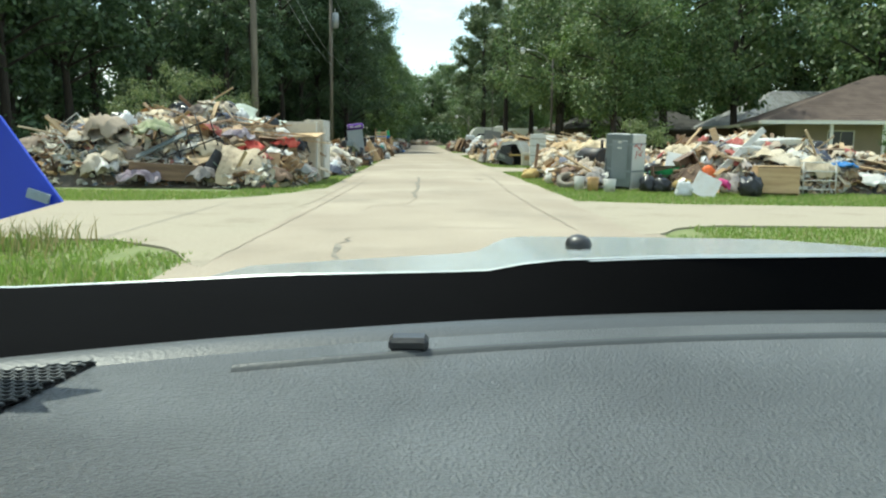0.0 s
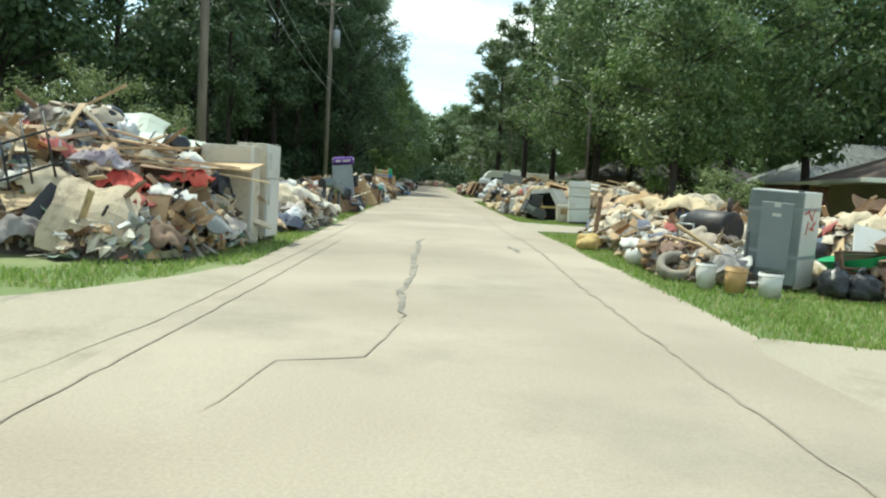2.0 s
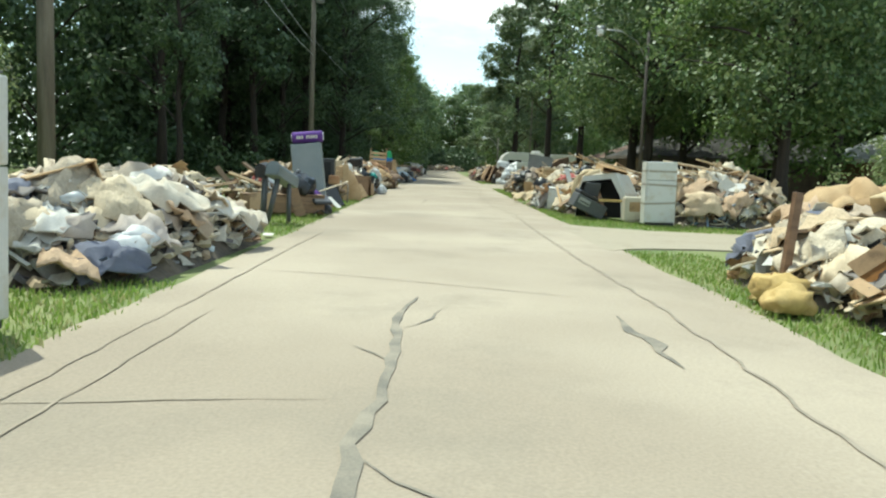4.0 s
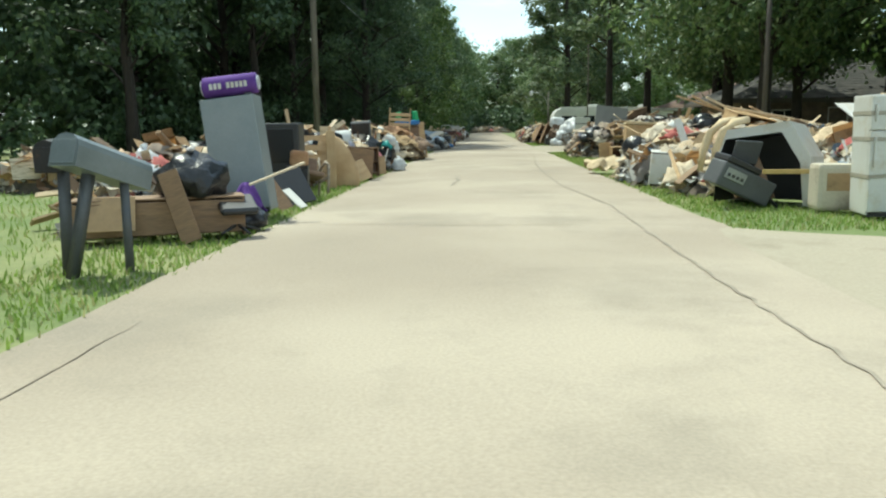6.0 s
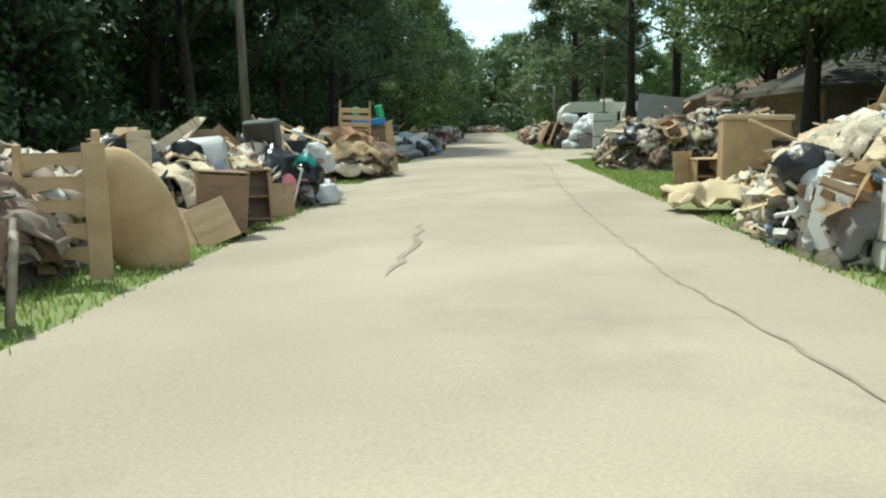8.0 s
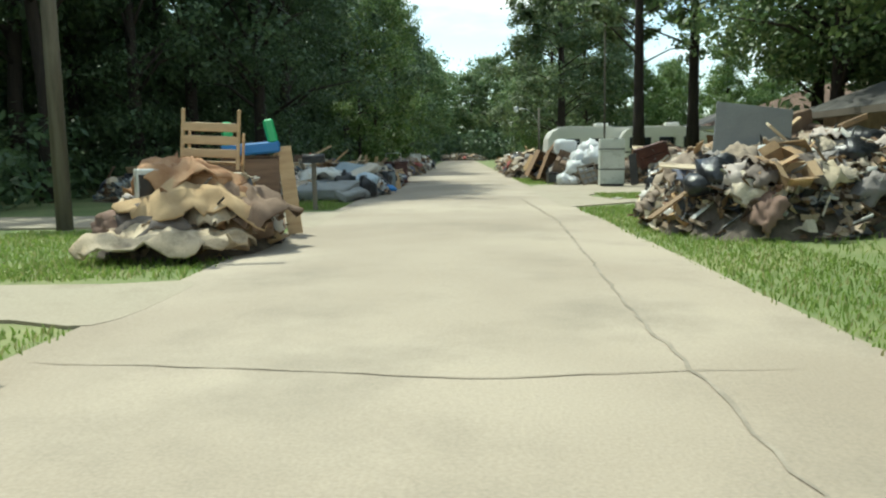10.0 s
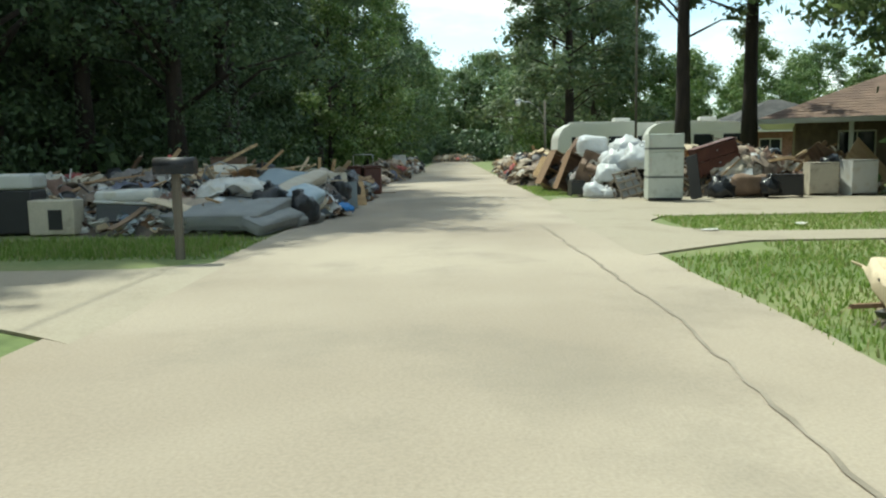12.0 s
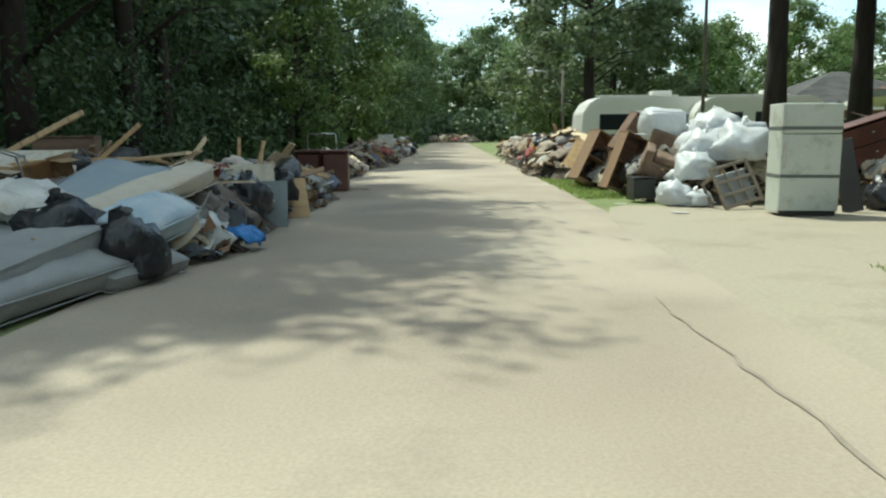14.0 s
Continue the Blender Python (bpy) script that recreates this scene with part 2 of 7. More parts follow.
M("bluegrey_fabric", [(.30, .35, .38), (.25, .30, .335)], rough=.95, blotch=3, grain=60, amount=.2, bump=.4)
M("orange_fabric", [(.34, .18, .095), (.42, .26, .15)], rough=.95, blotch=3, grain=60, amount=.3, bump=.5)
M("leaf_bundle", [(.26, .30, .16), (.36, .36, .24)], rough=.9, blotch=4, grain=50, amount=.3, bump=.4)
M("lilac_cloth", [(.24, .19, .23), (.33, .29, .31)], rough=.95, blotch=4, grain=50, amount=.25, bump=.4)
M("red_fabric", [(.42, .05, .04), (.50, .10, .07)], rough=.9, blotch=3, grain=60, amount=.25, bump=.5)
M("orange_plastic", [(.75, .15, .03)], rough=.5, amount=.15, bump=.05)
M("pink_plastic", [(.68, .22, .25)], rough=.4, amount=.12, bump=.03)
M("magenta_cloth", [(.65, .06, .24)], rough=.8, amount=.2, bump=.2)
M("teal_plastic", [(.02, .25, .22)], rough=.5, amount=.2, bump=.1)
M("green_plastic", [(.05, .42, .16)], rough=.4, amount=.12, bump=.05)
M("blue_plastic", [(.03, .17, .45)], rough=.45, amount=.15, bump=.05)
M("purple_cloth", [(.12, .045, .27), (.085, .03, .20)], rough=.85, blotch=4, grain=60, amount=.15, bump=.2)
M("black_plastic", [(.028, .028, .03)], rough=.4, blotch=3, amount=.3, bump=.1)
M("grey_plastic", [(.085, .09, .095)], rough=.45, blotch=3, amount=.25, bump=.1)
M("screen", [(.016, .016, .018)], rough=.18, amount=.1, bump=0)
M("maroon_plastic", [(.085, .03, .022), (.12, .045, .03)], rough=.5, blotch=2, amount=.3, bump=.1)
M("tan_plastic", [(.44, .27, .11), (.50, .33, .15)], rough=.6, blotch=4, amount=.2, bump=.1)
M("yellow_sack", [(.44, .31, .11), (.52, .38, .16)], rough=.85, blotch=4, amount=.2, bump=.3)
M("shingle_brown", [(.085, .06, .05), (.11, .08, .065)], rough=.95, blotch=1.2, grain=12, amount=.3, bump=.5)
M("shingle_red", [(.17, .115, .09), (.22, .15, .115)], rough=.95, blotch=1.2, grain=12, amount=.3, bump=.5)
M("shingle_dark", [(.06, .058, .055), (.085, .08, .075)], rough=.95, blotch=1.2, grain=12, amount=.3, bump=.5)
M("metal_roof", [(.32, .33, .33), (.22, .22, .22)], rough=.5, metal=.4, blotch=1.0, grain=20, amount=.3, bump=.1, stain=(.13, .13, .12))
M("fascia", [(.66, .64, .58)], rough=.6, amount=.12, bump=.05)
M("dark_trim", [(.12, .10, .085)], rough=.7, amount=.2, bump=.05)
M("wall_tan", [(.27, .22, .15), (.23, .19, .13)], rough=.9, blotch=1.5, grain=30, amount=.15, bump=.15)
M("wall_brick", [(.19, .095, .065), (.24, .125, .09)], rough=.9, blotch=5, grain=20, amount=.35, bump=.3)
M("wall_dark", [(.15, .11, .085), (.19, .14, .11)], rough=.9, blotch=3, grain=20, amount=.3, bump=.2)
M("glass_dark", [(.02, .025, .028)], rough=.08, amount=.05, bump=0)
M("rv_shell", [(.70, .69, .64), (.64, .63, .58)], rough=.35, blotch=1, grain=20, amount=.08, bump=.02)
M("car_paint", [(.015, .017, .02)], rough=.2, metal=.3, amount=.1, bump=0)
M("lamp_glass", [(.75, .76, .74)], rough=.25, amount=.05, bump=0)

# ---- mesh helpers ----
R = random.Random(7)


def part(name, bm, material, parent, label="", m=None):
    """Links a bmesh as one mesh object under a thing or a part."""
    me = bpy.data.meshes.new(name)
    bm.to_mesh(me)
    bm.free()
    me.materials.append(material)
    ob = new(name, me)
    ob.parent = parent
    if m is not None:
        ob.matrix_basis = m
    return tagged(ob, label)


def thing(name, label, category, m, group=""):
    ob = new(name)
    ob.empty_display_size = 0.2
    ob.matrix_basis = m
    return tagged(ob, label, category, group)


def single(name, bm, material, label, category, m=None, group="", kind=""):
    """A thing of one mesh."""
    ob = part(name, bm, material, None, label, m)
    return tagged(ob, "", category, group, kind)


def box(sx, sy, sz, at=(0, 0, 0), rot=(0, 0, 0), bevel=0.012, seg=1, bm=None):
    """A box standing on its base at a place, with eased edges."""
    bm = bm or bmesh.new()
    m = pose(*at, *rot) @ Matrix.Translation((0, 0, sz / 2)) @ Matrix.Diagonal((sx, sy, sz, 1))
    g = bmesh.ops.create_cube(bm, size=1, matrix=m)
    if bevel:
        edges = {e for v in g["verts"] for e in v.link_edges}
        bmesh.ops.bevel(bm, geom=list(edges), offset=min(bevel, min(sx, sy, sz) * .45), segments=seg, affect='EDGES', profile=.6)
    return bm


def tube(points, radii, sides=8, bm=None, close=True):
    """A tapered tube along points."""
    bm = bm or bmesh.new()
    pts = [Vector(p) for p in points]
    rings = []
    for k, p in enumerate(pts):
        d = (pts[min(k + 1, len(pts) - 1)] - pts[max(k - 1, 0)]).normalized()
        a = d.orthogonal().normalized() if abs(d.z) < .98 else Vector((1, 0, 0))
        a = (a - d * a.dot(d)).normalized()
        b = d.cross(a)
        rings.append([bm.verts.new(p + (a * math.cos(2 * math.pi * j / sides) + b * math.sin(2 * math.pi * j / sides)) * radii[k]) for j in range(sides)])
    for r0, r1 in zip(rings, rings[1:]):
        for j in range(sides):
            f = bm.faces.new((r0[j], r0[(j + 1) % sides], r1[(j + 1) % sides], r1[j]))
            f.smooth = True
    if close:
        bm.faces.new(list(reversed(rings[0])))
        bm.faces.new(rings[-1])
    return bm


def blob(sx, sy, sz, rough=.25, freq=2.2, seed=0, sub=3, flat=True):
    """A lumpy soft body standing on its base."""
    bm = bmesh.new()
    bmesh.ops.create_icosphere(bm, subdivisions=sub, radius=1)
    off = Vector((seed * 3.7, seed * 1.3, seed * 2.1))
    for v in bm.verts:
        d = 1 + rough * noise.noise(v.co * freq + off) + rough * .5 * noise.noise(v.co * freq * 2.7 + off) + rough * .45 * (.4 - 2 * abs(noise.noise(v.co * freq * 1.7 - off)))
        v.co = v.co * d
        if flat and v.co.z < -.55:
            v.co.z = -.55 - (v.co.z + .55) * .1
        v.co = Vector((v.co.x * sx / 2, v.co.y * sy / 2, (v.co.z + .58) * sz / 1.55))
    for f in bm.faces:
        f.smooth = True
    return bm


def drape(sx, sy, h, seed=0, n=9, fold=.12):
    """A crumpled sheet with thickness, lying in creased folds."""
    bm = bmesh.new()
    off = Vector((seed * 5.1, seed * 2.3, 0))
    fold *= min(1, .75 * max(sx, sy))
    g = [[None] * n for _ in range(n)]
    for i in range(n):
        for j in range(n):
            u, v = i / (n - 1) - .5, j / (n - 1) - .5
            c = Vector((u * 3, v * 3, 0)) + off
            crease = 1 - 2.6 * abs(noise.noise(c)) + .8 * (1 - 2.6 * abs(noise.noise(c * 2.3 + Vector((7, 1, 3)))))
            z = h * max(0, 1 - 2.6 * (u * u + v * v)) + fold * (.75 * crease + .8 * noise.noise(c * 1.4))
            w = 1 + .35 * noise.noise(Vector((u * 3, v * 3, 5)) + off)
            k = .10 * noise.noise(c * 2 + Vector((0, 9, 0)))
            g[i][j] = bm.verts.new(((u + k) * sx * w, (v - k) * sy * w, max(z, -.02) + .03))
    for i in range(n - 1):
        for j in range(n - 1):
            bm.faces.new((g[i][j], g[i + 1][j], g[i + 1][j + 1], g[i][j + 1])).smooth = n > 8
    r = bmesh.ops.extrude_face_region(bm, geom=bm.faces[:])
    for v in [e for e in r["geom"] if isinstance(e, bmesh.types.BMVert)]:
        v.co.z += .025
    bmesh.ops.recalc_face_normals(bm, faces=bm.faces[:])
    return bm


def raw(name, verts, faces, material, smooth=False):
    me = bpy.data.meshes.new(name)
    me.from_pydata([tuple(v) for v in verts], [], [tuple(f) for f in faces])
    me.materials.append(material)
    if smooth:
        me.shade_smooth()
    return me


# ---- ground, road, drives ----
def road_mid(y):
    return 0.72 - 0.0255 * (y - 20)


HALF = 3.02


def strip(name, edge_l, edge_r, y0, y1, step, z, material, parent=None):
    v, f = [], []
    n = int((y1 - y0) / step)
    for k in range(n + 1):
        y = y0 + (y1 - y0) * k / n
        a, b = edge_l(y), edge_r(y)
        for j in range(5):
            t = j / 4
            v.append((a + (b - a) * t, y, z + .05 * (1 - (2 * t - 1) ** 2)))
    for k in range(n):
        for j in range(4):
            i = k * 5 + j
            f.append((i, i + 1, i + 6, i + 5))
    return new(name, raw(name, v, f, material, True))


def wob(y, s):
    return .10 * noise.noise(Vector((y * .35, s, 0))) + .05 * noise.noise(Vector((y * 1.3, s, 3)))


gv, gf, GX = [], [], [-900, -300, -120, -60, -30, -20, -14, -10, -7, -5, -3, -1, 1, 3, 5, 7, 10, 14, 20, 30, 60, 120, 300, 900]
GY = [-600, -120, -40] + list(range(-20, 140, 4)) + [150, 170, 200, 260, 400, 900, 2500]
for y in GY:
    for x in GX:
        rise = 0 if abs(x - road_mid(y)) < 6 or y < -5 or y > 140 or abs(x) > 40 else .035 * noise.noise(Vector((x * .2, y * .2, 0)))
        gv.append((x, y, -.045 + rise))
for k in range(len(GY) - 1):
    for j in range(len(GX) - 1):
        i = k * len(GX) + j
        gf.append((i, i + 1, i + len(GX) + 1, i + len(GX)))
tagged(new("ground", raw("ground", gv, gf, MAT["grass_ground"], True)), "green lawn and rough grass beside the street", "ground", kind="structure")
road = strip("road", lambda y: road_mid(y) - HALF + wob(y, 1), lambda y: road_mid(y) + HALF + wob(y, 9), -40, 330, .8, -.02, MAT["road"])
tagged(road, "sun-bleached tan asphalt street with tar seams", "road", kind="structure")


def drive(name, pts, label, z=-.012):
    """A flat concrete slab with a thickness, from its outline."""
    for _ in range(2):
        soft = []
        for a, b, c in zip(pts[-1:] + pts[:-1], pts, pts[1:] + pts[:1]):
            soft += [(b[0] * .8 + a[0] * .2, b[1] * .8 + a[1] * .2), (b[0] * .8 + c[0] * .2, b[1] * .8 + c[1] * .2)] if abs(a[0]) < 10 and abs(c[0]) < 10 and abs(b[0]) < 10 else [b]
        pts = soft
    bm = bmesh.new()
    vs = [bm.verts.new((x, y, z)) for x, y in pts]
    bm.faces.new(vs)
    r = bmesh.ops.extrude_face_region(bm, geom=bm.faces[:])
    for e in r["geom"]:
        if isinstance(e, bmesh.types.BMVert):
            e.co.z = -.12
    bmesh.ops.recalc_face_normals(bm, faces=bm.faces[:])
    return tagged(part(name, bm, MAT["drive"], None, label), "", "driveway", kind="structure")


drive("driveway_1", [(-30, 17.2), (-30, 11.6), (-3.6, 11.3), (-2.5, 10.6), (-1.9, 9.3), (-1.5, 9.0), (-1.5, 22.6), (-2.45, 22.4), (-2.8, 20.6), (-3.7, 18.5), (-5.2, 17.5), (-7, 17.2)], "pale tan concrete driveway crossing the verge")
drive("driveway_2", [(3.4, 18.9), (3.4, 12.4), (3.95, 12.6), (4.4, 13.5), (5.2, 13.9), (30, 14.2), (30, 18.0), (6.0, 18.2), (4.6, 18.6)], "pale concrete driveway with a grass verge")
drive("driveway_3", [(2.9, 41.4), (2.9, 34.6), (3.6, 35.6), (5, 36.0), (18, 36.4), (18, 40.0), (5, 40.2), (3.8, 40.7)], "narrow pale concrete driveway")
drive("driveway_4", [(-3.0, 60.2), (-3.0, 57.6), (-4, 58.0), (-14, 58.2), (-14, 59.8), (-4.0, 59.9)], "pale concrete driveway on the wooded side")
drive("driveway_5", [(-2.6, 71.6), (-3.2, 71.2), (-4.4, 70.5), (-16, 70.2), (-16, 67.2), (-4.4, 67.2), (-3.4, 66.6), (-2.6, 66.0)], "tan concrete driveway apron with seams")
drive("driveway_6", [(1.9, 85.0), (1.9, 70.9), (2.9, 71.8), (4.2, 72.8), (18, 73.0), (18, 73.9), (4.4, 74.2), (3.6, 75.0), (3.4, 76.5), (4.0, 77.6), (20, 78.0), (20, 83.4), (9, 84.2), (4.4, 84.6)], "wide pale concrete driveway with a grass island")


def ribbon(name, pts, width, material, label, z=.040, jag=.06, seed=1):
    """A thin irregular filled seam lying on the road."""
    v, f = [], []
    rr = random.Random(seed)
    dense = []
    for (x0, y0), (x1, y1) in zip(pts, pts[1:]):
        n = max(2, int(math.hypot(x1 - x0, y1 - y0) / .22))
        dense += [(x0 + (x1 - x0) * k / n, y0 + (y1 - y0) * k / n) for k in range(n)]
    dense.append(pts[-1])
    for k, (x, y) in enumerate(dense):
        a, b = dense[max(k - 1, 0)], dense[min(k + 1, len(dense) - 1)]
        d = Vector((b[0] - a[0], b[1] - a[1], 0)).normalized()
        s = Vector((-d.y, d.x, 0))
        o = rr.uniform(-jag, jag)
        w = width * rr.uniform(.55, 1.25) / 2 * min(1, .1 + k / 4, .1 + (len(dense) - 1 - k) / 4)
        t = (x - road_mid(y)) / HALF
        zz = -.02 + .05 * max(0, 1 - t * t) + .006
        for q in (-w, w):
            p = Vector((x, y, zz)) + s * (o + q)
            v.append(p)
    for k in range(len(dense) - 1):
        f.append((2 * k, 2 * k + 1, 2 * k + 3, 2 * k + 2))
    return tagged(new(name, raw(name, v, f, material)), label, "road seam", "seams in the road", "structure")


TARLABEL = "dark tar filling in a crack of the street"
ribbon("tar_seam", [(-.48, 8.6), (-.42, 9.8), (-.55, 10.6), (-.45, 11.6)], .08, MAT["tar"], TARLABEL, seed=1)
ribbon("tar_seam", [(.18, 18.4), (.05, 20.5), (.12, 22.5), (-.02, 24.8), (.06, 26.2), (-.05, 27.6), (.02, 29.0)], .085, MAT["tar"], TARLABEL, jag=.04, seed=2)
ribbon("tar_seam", [(2.0, 26.6), (1.95, 28.5)], .14, MAT["tar"], TARLABEL, seed=3)
ribbon("tar_seam", [(2.72, 12.5), (2.55, 17.0), (2.45, 22.0), (2.5, 26.0), (2.52, 29.0), (2.3, 33.0), (2.1, 38.5), (2.05, 44.0), (1.55, 48.0), (1.4, 52.0), (1.35, 58.0), (1.5, 63.0), (1.6, 67.0), (1.2, 76.0)], .032, MAT["old_tar"], TARLABEL, jag=.03, seed=4)
ribbon("tar_seam", [(-.85, 47.9), (-.8, 49.6), (-.95, 51.6)], .09, MAT["old_tar"], TARLABEL, jag=.04, seed=5)
for k, pts in enumerate(([(.05, 24.6), (.4, 24.2), (.5, 23.6)], [(.05, 26.3), (-.3, 26.8)], [(-.03, 27.4), (.25, 27.9), (.3, 28.4)])):
    ribbon("tar_seam", pts, .05, MAT["tar"], TARLABEL, jag=.03, seed=40 + k)
JL = "faint worn joint in the street"
for k, pts in enumerate(([(-2.55, 9.5), (-2.2, 14.0), (-1.95, 18.0), (-2.0, 26.0), (-2.15, 36.0)], [(-1.75, 9.5), (-1.68, 14.6), (-1.64, 20.0), (-1.7, 28.0)], [(-.74, 15.2), (-.6, 16.5), (.0, 16.75), (.2, 18.4)], [(-2.3, 30.7), (-1.1, 30.4), (.5, 29.8), (2.0, 29.4)], [(-2.4, 25.2), (-1.6, 25.3), (-.2, 25.5)], [(-.1, 12.8), (1.4, 12.7), (2.6, 12.9)], [(-3.0, 41.5), (0, 41.0), (2.6, 41.4)], [(-3.2, 56.6), (0, 56.0), (2.2, 56.3)])):
    ribbon("worn_joint", pts, .022, MAT["joint"], JL, jag=.015, seed=20 + k)


# ---- grass ----
def blades(name, rects, per_m2, h0, h1, material, label, seed):
    """Loose grass blades over rectangles (x0, x1, y0, y1)."""
    rng = np.random.default_rng(seed)
    V, F, base = [], [], 0
    for x0, x1, y0, y1 in rects:
        n = int((x1 - x0) * (y1 - y0) * per_m2)
        p = np.stack([rng.uniform(x0, x1, n), rng.uniform(y0, y1, n), np.full(n, -.04)], 1)
        keep = np.abs(p[:, 0] - (0.72 - 0.0255 * (p[:, 1] - 20))) > HALF - .12 + rng.uniform(0, .25, n)
        p = p[keep]
        n = len(p)
        ang, h, w = rng.uniform(0, 6.283, n), rng.uniform(h0, h1, n), rng.uniform(.006, .013, n)
        lean = rng.normal(0, .35, (n, 2))
        s = np.stack([np.cos(ang) * w, np.sin(ang) * w, np.zeros(n)], 1)
        mid = p + np.stack([lean[:, 0] * h * .35, lean[:, 1] * h * .35, h * .6], 1)
        top = p + np.stack([lean[:, 0] * h, lean[:, 1] * h, h * .95], 1)
        V.append(np.stack([p - s, p + s, mid + s * .7, mid - s * .7, top], 1).reshape(-1, 3))
        i = base + np.arange(n)[:, None] * 5
        F += (i + [0, 1, 2, 3]).tolist() + (i + [3, 2, 4]).tolist()
        base += n * 5
    ob = new(name, raw(name, np.concatenate(V), F, material))
    return tagged(ob, label, "grass", kind="stuff")


VERGE_L = [(-9, -4.6, 60.2, 66.4), (-4.6, -3.2, 64.6, 65.9), (-9, -1.7, 4.0, 9.3), (-12, -3.0, 8.8, 11.2), (-2.7, -1.75, 9.2, 10.1), (-12, -5.2, 17.5, 20.6), (-5.2, -4.2, 18.0, 20.6), (-4.2, -3.3, 19.3, 20.6), (-4.4, -2.9, 20.6, 22.4), (-4.4, -2.4, 22.4, 29.5), (-4.2, -2.4, 35.2, 48), (-4.2, -2.8, 48, 57.6), (-6, -2.9, 60.3, 62), (-9, -2.9, 71.6, 74.2), (-6, -3.0, 82, 95)]
VERGE_R = [(2.4, 3.3, 54.5, 57.0), (4.2, 14, 70.2, 72.5), (2.9, 4.2, 70.6, 71.4), (5, 10, 40.5, 43.2), (4.6, 16, 10.0, 13.6), (3.5, 4.6, 8.5, 12.3), (3.9, 12, 1.0, 10.0), (4.5, 14, 18.4, 20.8), (5.0, 14, 20.8, 23.2), (3.3, 5.0, 18.6, 30), (3.0, 4.8, 30, 35), (3.2, 5.0, 41.0, 44.5), (2.75, 4.2, 44.3, 47.6), (2.7, 3.5, 47.6, 52.5), (2.4, 4.6, 55.5, 71), (3.8, 14, 74.3, 77.6), (1.8, 3.6, 86.5, 100)]
blades("verge_grass", [q for q in VERGE_L + VERGE_R if q[2] < 30], 420, .03, .10, MAT["grass_blade"], "bright green unmown verge grass along the street", 3)
blades("verge_grass", [q for q in VERGE_L + VERGE_R if q[2] >= 30], 300, .03, .10, MAT["grass_blade"], "green verge grass further along the street", 8)
blades("tall_grass", [(-14, -2.2, 5.0, 9.0), (-13, -4.2, 9.0, 11.0), (-9, -4.0, 71.9, 74.0)], 260, .08, .22, MAT["grass_blade"], "tall green grass beside the driveway", 4)
blades("seeding_grass", [(-10, -3.6, 9.6, 11.2)], 90, .22, .45, MAT["dry_grass"], "dry seeding grass stalks at the driveway edge", 5)
blades("lawn_grass", [(-14, -4.2, 36, 57.4), (4.8, 12, 56, 70)], 45, .05, .12, MAT["grass_blade"], "short green front lawn", 6)


# ---- trees ----
def leaf_cloud(centres, spread, per, size, seed, droop=.15):
    """Many separate leaves gathered in clumps, as vertices and faces."""
    rng = np.random.default_rng(seed)
    c = np.repeat(np.array(centres, float), per, 0)
    n = len(c)
    d = rng.normal(0, 1, (n, 3))
    d /= np.linalg.norm(d, axis=1)[:, None]
    p = c + d * (np.abs(rng.normal(.55, .35, n)) * spread)[:, None] * [1, 1, .75]
    nrm = d * 1.0 + rng.normal(0, .38, (n, 3)) + [0, 0, .4]
    nrm /= np.linalg.norm(nrm, axis=1)[:, None]
    a = np.cross(nrm, rng.normal(0, 1, (n, 3)))
    a /= np.linalg.norm(a, axis=1)[:, None]
    b = np.cross(nrm, a)
    s = rng.uniform(.6, 1.25, n)[:, None] * size
    v = np.stack([p - a * s, p + b * s * .55 - a * s * .1, p + a * s - [0, 0, droop * size], p - b * s * .55 - a * s * .1], 1).reshape(-1, 3)
    i = np.arange(n)[:, None] * 4
    return v, (i + [0, 1, 2, 3]).tolist()


